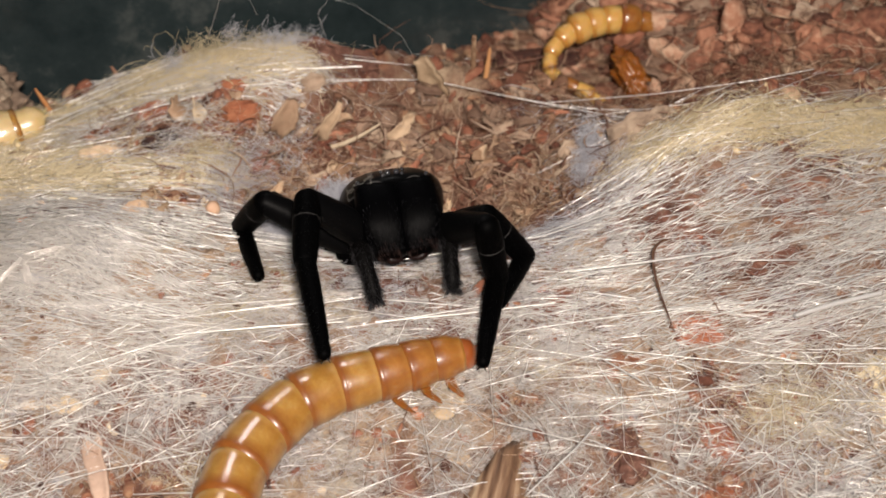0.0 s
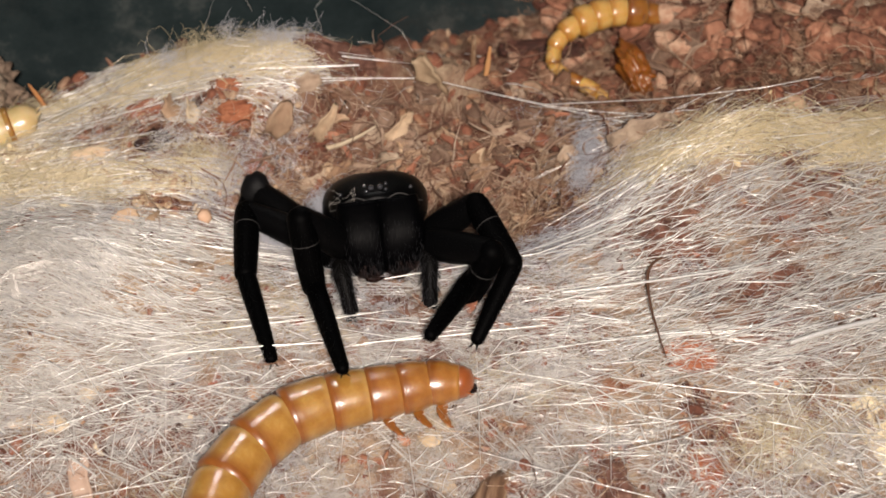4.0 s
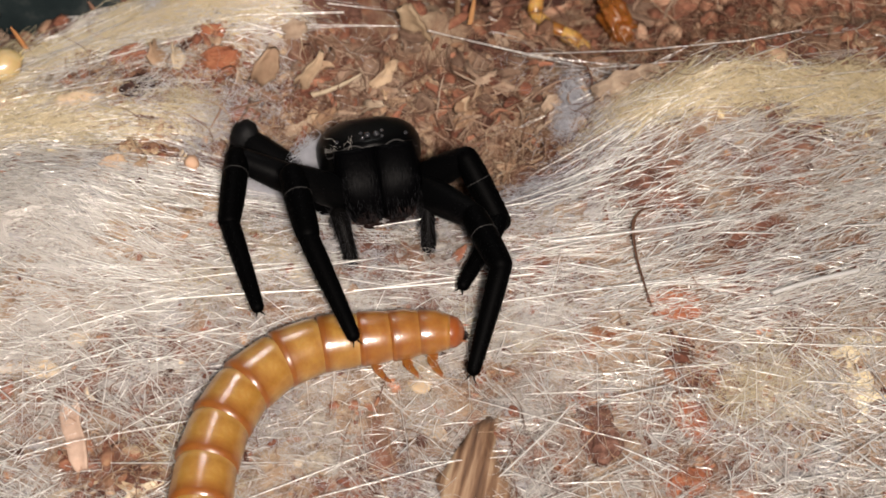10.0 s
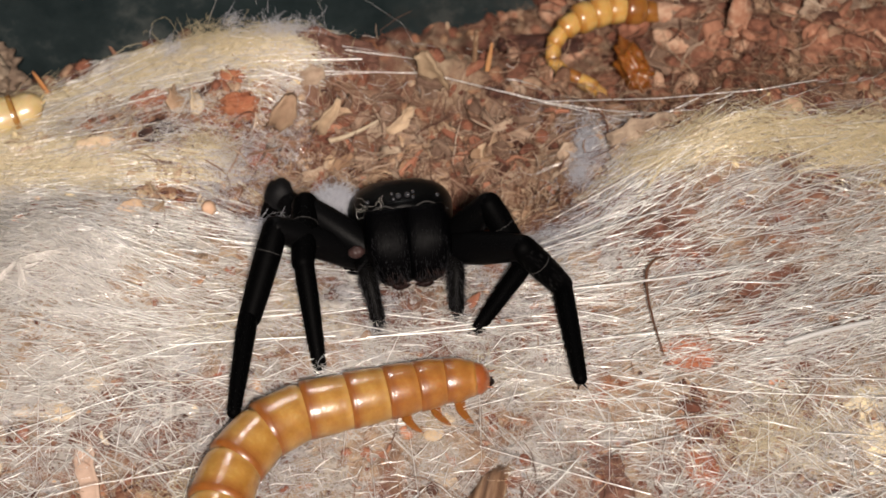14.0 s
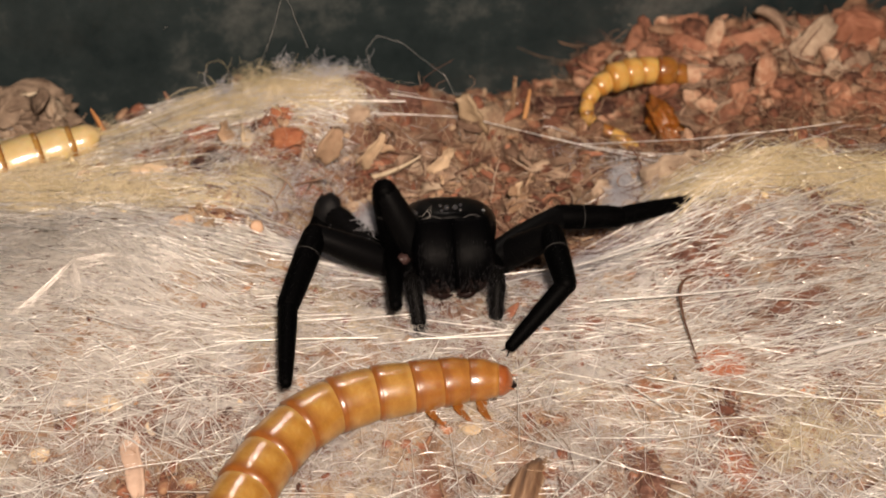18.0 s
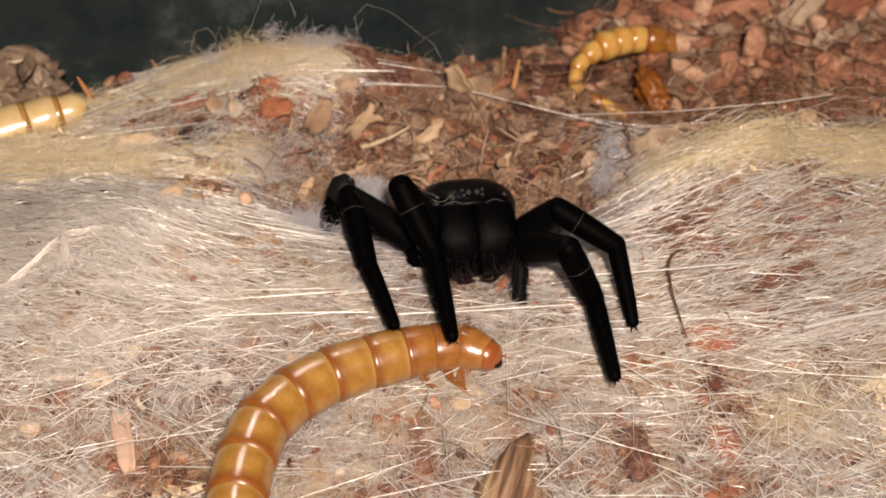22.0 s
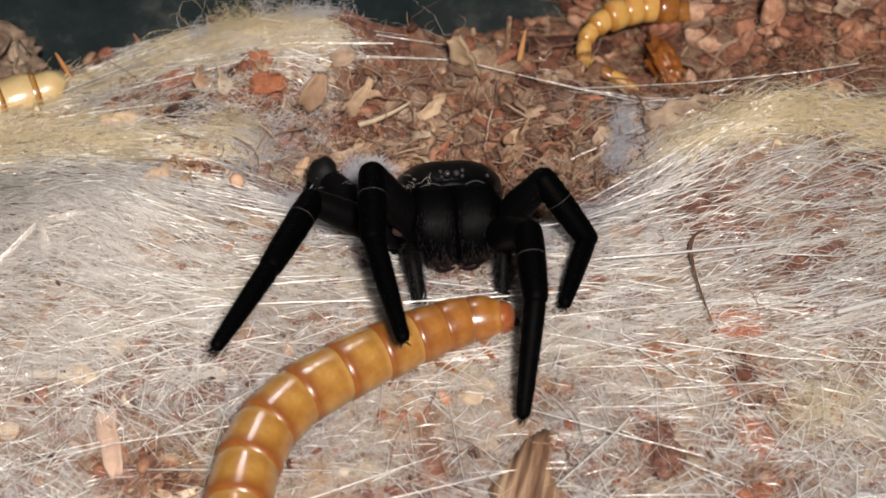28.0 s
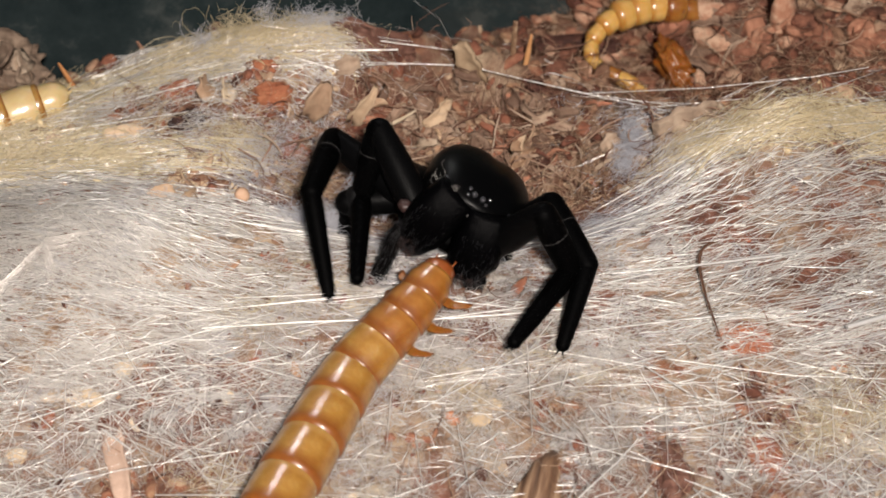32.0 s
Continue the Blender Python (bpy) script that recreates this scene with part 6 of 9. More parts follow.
    walk(legs['left_front']['femur'], [
        (0, pose(-0.00115, 0.00112, -0.00242, 153.5, -29.6, -34.4)), (1, pose(-0.00115, 0.00112, -0.00242, 156.9, -28.0, -30.5)),
        (1.6, pose(-0.00115, 0.00111, -0.00242, 155.2, -25.4, -24.1)), (2, pose(-0.00121, 0.00111, -0.00239, 160.4, -24.6, -24.4)),
        (3, pose(-0.00127, 0.00112, -0.00238, 153.7, -23.1, -22.8)), (3.5, pose(-0.00127, 0.00112, -0.00238, 149.6, -23.4, -23.7)),
        (6, pose(-0.00117, 0.00109, -0.00240, 155.7, -23.8, -20.6)), (9, pose(-0.00112, 0.00107, -0.00241, 154.0, -28.8, -30.5)),
        (10.6, pose(-0.00112, 0.00107, -0.00241, 149.8, -28.9, -30.7)), (11, pose(-0.00122, 0.00110, -0.00239, 142.3, -25.1, -27.4)),
        (11.5, pose(-0.00122, 0.00110, -0.00239, 135.1, -24.9, -27.2)), (12, pose(-0.00117, 0.00109, -0.00240, 160.6, -22.5, -21.3)),
        (12.5, pose(-0.00122, 0.00111, -0.00239, 137.7, -22.7, -23.4)), (13, pose(-0.00132, 0.00114, -0.00236, 163.7, -24.7, -30.8)),
        (13.5, pose(-0.00122, 0.00111, -0.00239, 127.0, -32.0, -39.9)), (15.5, pose(-0.00127, 0.00112, -0.00237, 112.3, -50.2, -54.0)),
        (16, pose(-0.00132, 0.00114, -0.00236, 134.1, -25.8, -34.9)), (17, pose(-0.00132, 0.00114, -0.00236, 114.6, -41.1, -47.4)),
        (17.5, pose(-0.00132, 0.00114, -0.00236, 112.1, -37.0, -45.1)), (18, pose(-0.00127, 0.00111, -0.00237, 119.1, -13.9, -32.1)),
        (18.5, pose(-0.00115, 0.00106, -0.00239, 169.2, -8.4, -20.4)), (19, pose(-0.00111, 0.00103, -0.00240, 133.0, -14.3, -29.6)),
        (19.5, pose(-0.00109, 0.00103, -0.00240, 165.7, -11.1, -23.7)), (20, pose(-0.00109, 0.00103, -0.00240, 157.5, -14.1, -32.7)),
        (21, pose(-0.00105, 0.00101, -0.00241, 146.4, -15.0, -33.1)), (22, pose(-0.00114, 0.00105, -0.00240, 127.5, -16.3, -37.0)),
        (22.5, pose(-0.00112, 0.00105, -0.00240, 112.5, -23.8, -41.3)), (23, pose(-0.00114, 0.00107, -0.00241, 155.0, -19.1, -37.0)),
        (24, pose(-0.00112, 0.00107, -0.00241, 145.7, -19.2, -36.9)), (25.5, pose(-0.00122, 0.00110, -0.00239, 148.5, -16.7, -35.7)),
        (27.5, pose(-0.00132, 0.00114, -0.00236, 136.7, -16.2, -37.9)), (28, pose(-0.00137, 0.00115, -0.00234, 137.1, -10.7, -33.0)),
        (29, pose(-0.00137, 0.00115, -0.00234, 111.9, -27.5, -45.1)), (30, pose(-0.00146, 0.00118, -0.00231, 147.6, -11.6, -32.9)),
        (30.5, pose(-0.00150, 0.00120, -0.00230, 138.4, -9.3, -31.0)), (31, pose(-0.00150, 0.00120, -0.00230, 112.7, -23.4, -41.5)),
        (31.2, pose(-0.00150, 0.00120, -0.00230, 107.4, -39.3, -48.3)), (31.5, pose(-0.00150, 0.00120, -0.00230, 109.4, -44.8, -50.7)),
        (32, pose(-0.00150, 0.00120, -0.00230, 125.9, -59.9, -63.6)),
    ])
    walk(legs['left_front']['tibia'], [
        (0, pose(-0.00445, -0.00184, -0.00056, -114.8, 9.9, -3.4)), (1, pose(-0.00416, -0.00225, -0.00076, -117.2, 9.7, -3.3)),
        (1.6, pose(-0.00373, -0.00253, -0.00059, -48.1, 5.6, -3.4)), (2, pose(-0.00370, -0.00274, -0.00092, -127.1, -2.8, -4.0)),
        (3, pose(-0.00371, -0.00253, -0.00042, -127.6, -5.8, -1.9)), (3.5, pose(-0.00383, -0.00229, -0.00014, -66.5, -3.7, -2.1)),
        (6, pose(-0.00347, -0.00274, -0.00059, -135.0, -2.4, -1.0)), (9, pose(-0.00418, -0.00214, -0.00057, -140.4, -1.3, -2.1)),
        (10.6, pose(-0.00425, -0.00191, -0.00029, -129.0, -4.2, 0.7)), (11, pose(-0.00408, -0.00171, 0.00028, -127.2, -4.4, 0.3)),
        (11.5, pose(-0.00405, -0.00127, 0.00070, -126.3, -2.5, -1.1)), (12, pose(-0.00339, -0.00292, -0.00092, -148.0, 0.8, -4.7)),
        (12.5, pose(-0.00378, -0.00167, 0.00060, -67.9, -12.0, -1.2)), (13, pose(-0.00418, -0.00254, -0.00113, -133.1, -2.2, -4.2)),
        (13.5, pose(-0.00464, 0.00019, 0.00088, -130.2, 3.9, -9.4)), (15.5, pose(-0.00476, 0.00281, 0.00048, -129.6, 1.0, -6.8)),
        (16, pose(-0.00448, -0.00075, 0.00075, -69.5, 9.7, -8.9)), (17, pose(-0.00475, 0.00189, 0.00095, -122.7, 0.8, -8.0)),
        (17.5, pose(-0.00450, 0.00177, 0.00121, -106.3, 1.9, -8.5)), (18, pose(-0.00337, -0.00034, 0.00172, -54.2, -3.6, -8.6)),
        (18.5, pose(-0.00292, -0.00333, -0.00150, -115.2, -23.0, -8.4)), (19, pose(-0.00348, -0.00140, 0.00101, -85.5, -23.5, -7.3)),
        (19.5, pose(-0.00317, -0.00315, -0.00123, -128.6, -17.9, -9.0)), (20, pose(-0.00387, -0.00247, -0.00062, -68.2, -26.1, -7.7)),
        (21, pose(-0.00382, -0.00197, 0.00016, -92.7, -31.4, -8.0)), (22, pose(-0.00376, -0.00065, 0.00127, -91.0, -23.4, -9.9)),
        (22.5, pose(-0.00368, 0.00085, 0.00166, -107.2, -22.7, -9.8)), (23, pose(-0.00430, -0.00202, -0.00048, -43.9, 11.7, -1.5)),
        (24, pose(-0.00422, -0.00158, 0.00015, -139.3, 13.8, -1.3)), (25.5, pose(-0.00421, -0.00181, 0.00002, -141.9, 13.7, -1.0)),
        (27.5, pose(-0.00421, -0.00106, 0.00082, -128.8, 8.0, 4.6)), (28, pose(-0.00381, -0.00148, 0.00088, -125.5, 8.5, 3.9)),
        (29, pose(-0.00410, 0.00135, 0.00162, -133.4, 8.8, 3.7)), (30, pose(-0.00410, -0.00195, 0.00021, -120.5, -9.0, 16.6)),
        (30.5, pose(-0.00380, -0.00162, 0.00085, -117.5, -14.9, 19.5)), (31, pose(-0.00405, 0.00098, 0.00178, -146.6, -14.7, 19.4)),
        (31.2, pose(-0.00451, 0.00241, 0.00126, -85.7, -28.1, 26.4)), (31.5, pose(-0.00476, 0.00266, 0.00093, -83.5, -26.9, 26.6)),
        (32, pose(-0.00553, 0.00297, -0.00034, -100.6, -13.7, 26.1)),
    ])
    walk(legs['left_front']['foot'], [
        (0, pose(-0.00509, -0.00328, -0.00370, -115.6, 0.2, 0.9)), (1, pose(-0.00477, -0.00383, -0.00385, -115.1, -0.2, 1.1)),
        (1.6, pose(-0.00385, -0.00017, -0.00320, -121.8, -2.7, 3.0)), (2, pose(-0.00371, -0.00487, -0.00372, -125.7, -3.6, 4.2)),
        (3, pose(-0.00350, -0.00470, -0.00319, -125.4, -4.1, 4.4)), (3.5, pose(-0.00357, -0.00089, -0.00336, -136.7, -4.8, 5.2)),
        (6, pose(-0.00340, -0.00522, -0.00307, -124.3, -9.5, 9.8)), (9, pose(-0.00423, -0.00485, -0.00281, -117.4, -10.3, 10.7)),
        (10.6, pose(-0.00401, -0.00412, -0.00302, -118.3, -8.3, 9.6)), (11, pose(-0.00385, -0.00383, -0.00251, -118.2, -6.8, 7.9)),
        (11.5, pose(-0.00396, -0.00336, -0.00214, -121.7, -4.5, 6.5)), (12, pose(-0.00365, -0.00589, -0.00280, -126.2, -2.1, 5.2)),
        (12.5, pose(-0.00307, -0.00036, -0.00259, -117.7, -2.6, 5.1)), (13, pose(-0.00425, -0.00495, -0.00370, -98.9, 8.1, 0.6)),
        (13.5, pose(-0.00519, -0.00202, -0.00180, -97.8, -0.8, 3.2)), (15.5, pose(-0.00507, 0.00060, -0.00223, -124.0, -0.1, 2.5)),
        (16, pose(-0.00484, 0.00056, -0.00249, -125.7, -1.8, 3.5)), (17, pose(-0.00505, 0.00002, -0.00202, -120.5, -2.1, 3.6)),
        (17.5, pose(-0.00476, 0.00080, -0.00217, -131.3, -3.0, 4.3)), (18, pose(-0.00289, 0.00167, -0.00113, -147.5, 3.6, -3.3)),
        (18.5, pose(-0.00192, -0.00499, -0.00443, -104.1, -13.9, 10.2)), (19, pose(-0.00207, -0.00130, -0.00221, -138.8, -3.2, 4.3)),
        (19.5, pose(-0.00269, -0.00545, -0.00385, -103.4, -11.4, 9.3)), (20, pose(-0.00227, -0.00137, -0.00356, -144.1, 1.6, 0.7)),
        (21, pose(-0.00203, -0.00240, -0.00284, -138.8, 3.2, -1.3)), (22, pose(-0.00239, -0.00095, -0.00196, -132.2, 0.6, 0.7)),
        (22.5, pose(-0.00258, -0.00039, -0.00143, -129.8, -1.7, 2.8)), (23, pose(-0.00473, 0.00053, -0.00288, -154.5, 2.4, -2.7)),
        (24, pose(-0.00483, -0.00423, -0.00207, -124.7, 4.9, -5.6)), (25.5, pose(-0.00477, -0.00457, -0.00208, -125.0, 0.0, -2.8)),
        (27.5, pose(-0.00441, -0.00330, -0.00191, -124.5, -4.3, -0.5)), (28, pose(-0.00409, -0.00355, -0.00195, -126.3, -9.0, 2.6)),
        (29, pose(-0.00434, -0.00109, -0.00091, -124.3, -6.1, 0.6)), (30, pose(-0.00314, -0.00353, -0.00278, -115.5, -19.3, 7.7)),
        (30.5, pose(-0.00250, -0.00288, -0.00216, -141.1, -19.8, 7.9)), (31, pose(-0.00262, -0.00163, -0.00010, -140.2, -24.2, 13.7)),
        (31.2, pose(-0.00315, 0.00338, -0.00184, -153.1, -25.1, 15.2)), (31.5, pose(-0.00353, 0.00373, -0.00219, -160.1, -26.4, 18.5)),
        (32, pose(-0.00451, 0.00275, -0.00371, -164.0, -24.8, 13.1)),
    ])
    walk(legs['left_second']['femur'], [
        (0, pose(-0.00172, 0.00228, -0.00248, 130.2, -50.4, -27.0)), (1, pose(-0.00172, 0.00228, -0.00248, 130.5, -48.9, -25.0)),
        (1.6, pose(-0.00173, 0.00227, -0.00247, 121.9, -39.5, -15.2)), (2, pose(-0.00179, 0.00227, -0.00243, 89.1, -55.0, -21.7)),
        (3, pose(-0.00183, 0.00230, -0.00241, 96.2, -56.5, -22.3)), (3.5, pose(-0.00184, 0.00229, -0.00240, 89.0, -63.4, -22.7)),
        (6, pose(-0.00177, 0.00224, -0.00244, 87.0, -58.8, -22.3)), (9, pose(-0.00173, 0.00222, -0.00246, 93.4, -59.7, -22.0)),
        (10.6, pose(-0.00173, 0.00222, -0.00246, 102.1, -58.3, -21.6)), (11, pose(-0.00180, 0.00227, -0.00242, 99.1, -54.6, -21.6)),
        (11.5, pose(-0.00180, 0.00227, -0.00242, 98.3, -51.2, -20.8)), (12, pose(-0.00176, 0.00224, -0.00245, 97.7, -40.5, -18.0)),
        (12.5, pose(-0.00180, 0.00227, -0.00243, 80.4, -45.9, -18.5)), (13, pose(-0.00187, 0.00231, -0.00238, 92.7, -62.9, -17.4)),
        (13.5, pose(-0.00180, 0.00227, -0.00243, 127.0, -58.6, -12.4)), (15.5, pose(-0.00184, 0.00229, -0.00240, 126.0, -60.3, -16.3)),
        (16, pose(-0.00188, 0.00231, -0.00238, 142.7, -65.4, -28.9)), (17, pose(-0.00188, 0.00231, -0.00238, 126.7, -65.8, -29.9)),
        (17.5, pose(-0.00188, 0.00231, -0.00238, 129.3, -61.4, -22.0)), (18, pose(-0.00184, 0.00228, -0.00240, 125.6, -63.0, -23.0)),
        (18.5, pose(-0.00176, 0.00220, -0.00244, 132.2, -53.1, -4.0)), (19, pose(-0.00173, 0.00217, -0.00246, 121.5, -51.9, -0.9)),
        (19.5, pose(-0.00172, 0.00217, -0.00246, 112.9, -53.6, -2.0)), (20, pose(-0.00172, 0.00217, -0.00246, 60.3, -55.3, -1.8)),
        (21, pose(-0.00169, 0.00214, -0.00248, 55.4, -51.0, -6.1)), (22, pose(-0.00175, 0.00220, -0.00245, 71.9, -50.9, -7.1)),
        (22.5, pose(-0.00174, 0.00220, -0.00246, 73.4, -49.0, -8.0)), (23, pose(-0.00175, 0.00222, -0.00245, 78.0, -46.5, -9.4)),
        (24, pose(-0.00173, 0.00222, -0.00246, 85.2, -51.7, -8.2)), (25.5, pose(-0.00181, 0.00226, -0.00242, 80.8, -55.0, -8.5)),
        (27.5, pose(-0.00188, 0.00231, -0.00238, 131.0, -58.6, -12.2)), (28, pose(-0.00191, 0.00234, -0.00236, 128.1, -60.1, -16.3)),
        (29, pose(-0.00191, 0.00234, -0.00236, 125.7, -60.0, -16.1)), (30, pose(-0.00197, 0.00238, -0.00232, 113.2, -50.0, -8.2)),
        (30.5, pose(-0.00200, 0.00240, -0.00230, 78.2, -54.9, -9.7)), (31, pose(-0.00200, 0.00240, -0.00230, 63.1, -65.4, -2.3)),
        (31.5, pose(-0.00200, 0.00240, -0.00230, 27.2, -75.0, 25.3)), (32, pose(-0.00200, 0.00240, -0.00230, -21.7, -75.9, 87.8)),
    ])
    walk(legs['left_second']['tibia'], [
        (0, pose(-0.00635, 0.00053, 0.00028, -0.2, -5.5, 16.5)), (1, pose(-0.00621, 0.00032, 0.00036, -2.9, -5.5, 17.6)),
        (1.6, pose(-0.00547, 0.00019, 0.00124, 1.8, -5.3, 9.6)), (2, pose(-0.00606, 0.00407, 0.00083, -122.9, 22.9, 24.7)),
        (3, pose(-0.00641, 0.00350, 0.00070, -126.9, 26.1, 22.1)), (3.5, pose(-0.00646, 0.00434, 0.00013, -134.5, 28.1, 20.3)),
        (6, pose(-0.00612, 0.00436, 0.00048, -132.7, 30.3, 18.1)), (9, pose(-0.00637, 0.00374, 0.00039, -131.3, 34.3, 13.7)),
        (10.6, pose(-0.00655, 0.00286, 0.00044, -134.5, 33.2, 15.0)), (11, pose(-0.00636, 0.00312, 0.00082, -130.7, 32.7, 15.6)),
        (11.5, pose(-0.00618, 0.00306, 0.00109, -126.8, 33.7, 14.5)), (12, pose(-0.00546, 0.00264, 0.00182, -134.1, 36.0, 12.1)),
        (12.5, pose(-0.00530, 0.00444, 0.00145, -130.6, 30.7, 17.8)), (13, pose(-0.00676, 0.00356, 0.00019, -143.7, 32.2, 16.5)),
        (13.5, pose(-0.00630, -0.00022, -0.00007, -91.0, 25.1, 21.1)), (15.5, pose(-0.00659, 0.00021, -0.00013, -104.2, 29.8, 20.1)),
        (16, pose(-0.00678, -0.00012, -0.00095, -128.3, 40.1, 13.7)), (17, pose(-0.00715, 0.00144, -0.00052, -118.4, 30.9, 21.1)),
        (17.5, pose(-0.00679, 0.00043, -0.00028, -122.2, 27.4, 23.4)), (18, pose(-0.00690, 0.00084, -0.00031, -112.2, 33.6, 19.9)),
        (18.5, pose(-0.00537, -0.00135, 0.00008, -61.8, -23.8, 18.9)), (19, pose(-0.00557, -0.00073, 0.00052, -62.3, -26.2, 18.8)),
        (19.5, pose(-0.00599, 0.00011, 0.00064, -136.5, 10.8, 13.0)), (20, pose(-0.00567, 0.00511, 0.00034, -139.3, 10.5, 13.3)),
        (21, pose(-0.00495, 0.00572, 0.00046, -138.3, 11.5, 12.1)), (22, pose(-0.00568, 0.00446, 0.00094, -129.3, 7.7, 15.3)),
        (22.5, pose(-0.00556, 0.00438, 0.00110, -128.6, 10.3, 13.2)), (23, pose(-0.00552, 0.00404, 0.00136, -128.5, 13.8, 10.2)),
        (24, pose(-0.00605, 0.00332, 0.00103, -122.3, 10.2, 12.9)), (25.5, pose(-0.00619, 0.00384, 0.00079, -133.1, 7.9, 14.2)),
        (27.5, pose(-0.00623, -0.00055, -0.00015, -147.3, 20.1, -0.8)), (28, pose(-0.00660, 0.00006, -0.00013, -135.7, 27.6, -10.9)),
        (29, pose(-0.00666, 0.00027, -0.00006, -107.8, 27.7, -10.9)), (30, pose(-0.00624, 0.00074, 0.00103, -122.3, 9.2, -2.7)),
        (30.5, pose(-0.00628, 0.00431, 0.00088, -131.6, 3.7, 1.4)), (31, pose(-0.00649, 0.00514, -0.00020, -141.4, -4.5, 10.0)),
        (31.5, pose(-0.00641, 0.00588, -0.00163, -149.5, -9.6, 17.4)), (32, pose(-0.00718, 0.00463, -0.00281, -167.9, -4.9, 5.4)),
    ])
    walk(legs['left_second']['foot'], [
        (0, pose(-0.00762, 0.00484, 0.00027, -136.8, -4.3, 2.4)), (1, pose(-0.00755, 0.00461, 0.00014, -137.5, -5.1, 3.3)),
        (1.6, pose(-0.00623, 0.00460, 0.00138, -142.8, 0.6, -2.8)), (2, pose(-0.00638, 0.00124, -0.00265, -125.3, 0.2, -1.4)),
        (3, pose(-0.00686, 0.00041, -0.00253, -122.0, -8.0, 3.8)), (3.5, pose(-0.00679, 0.00086, -0.00269, -126.5, -8.5, 4.4)),
        (6, pose(-0.00677, 0.00095, -0.00237, -126.7, -6.6, 3.6)), (9, pose(-0.00752, 0.00041, -0.00240, -131.4, -6.2, 3.5)),
        (10.6, pose(-0.00743, -0.00065, -0.00223, -123.3, -6.2, 3.5)), (11, pose(-0.00735, -0.00020, -0.00204, -115.2, -5.7, 2.3)),
        (11.5, pose(-0.00743, -0.00004, -0.00191, -115.7, -6.4, 2.6)), (12, pose(-0.00666, -0.00081, -0.00079, -132.4, -3.9, 1.3)),
        (12.5, pose(-0.00607, 0.00112, -0.00147, -118.0, 0.9, -2.4)), (13, pose(-0.00709, -0.00031, -0.00206, -111.3, 2.6, -4.1)),
        (13.5, pose(-0.00805, -0.00098, -0.00413, -124.4, 11.0, -7.9)), (15.5, pose(-0.00826, -0.00157, -0.00391, -126.6, 7.3, -5.2)),
        (16, pose(-0.00834, -0.00336, -0.00365, -122.9, 5.1, -3.9)), (17, pose(-0.00827, -0.00128, -0.00391, -126.8, 6.8, -5.1)),
        (17.5, pose(-0.00744, -0.00247, -0.00365, -134.1, 6.9, -5.2)), (18, pose(-0.00849, -0.00153, -0.00377, -134.2, 4.0, -2.3)),
        (18.5, pose(-0.00455, 0.00117, -0.00354, -141.8, -3.1, 5.9)), (19, pose(-0.00459, 0.00181, -0.00304, -140.8, -2.0, 4.9)),
        (19.5, pose(-0.00582, -0.00319, -0.00240, -144.6, -2.6, 5.7)), (20, pose(-0.00540, 0.00167, -0.00254, -135.2, -4.4, 7.9)),
        (21, pose(-0.00483, 0.00232, -0.00247, -138.2, -2.3, 5.7)), (22, pose(-0.00537, 0.00160, -0.00250, -144.3, -2.9, 6.0)),
        (22.5, pose(-0.00554, 0.00150, -0.00235, -150.9, -3.9, 7.5)), (23, pose(-0.00585, 0.00114, -0.00206, -141.2, -7.0, 12.1)),
        (24, pose(-0.00616, 0.00084, -0.00271, -156.0, -2.6, 4.6)), (25.5, pose(-0.00587, 0.00075, -0.00246, -148.8, -4.3, 8.8)),
        (27.5, pose(-0.00711, -0.00431, -0.00243, -132.6, 6.1, -3.9)), (28, pose(-0.00863, -0.00282, -0.00292, -136.5, 22.5, -20.5)),
        (29, pose(-0.00887, -0.00070, -0.00385, -134.8, 13.2, -10.5)), (30, pose(-0.00695, -0.00162, -0.00272, -136.8, 2.6, 0.3)),
        (30.5, pose(-0.00642, 0.00132, -0.00247, -138.2, -7.1, 10.8)), (31, pose(-0.00566, 0.00172, -0.00299, -165.4, -13.3, 22.5)),
        (31.5, pose(-0.00489, 0.00231, -0.00388, -167.2, -17.1, 38.8)), (32, pose(-0.00669, 0.00026, -0.00375, -144.6, -17.5, 39.8)),
    ])
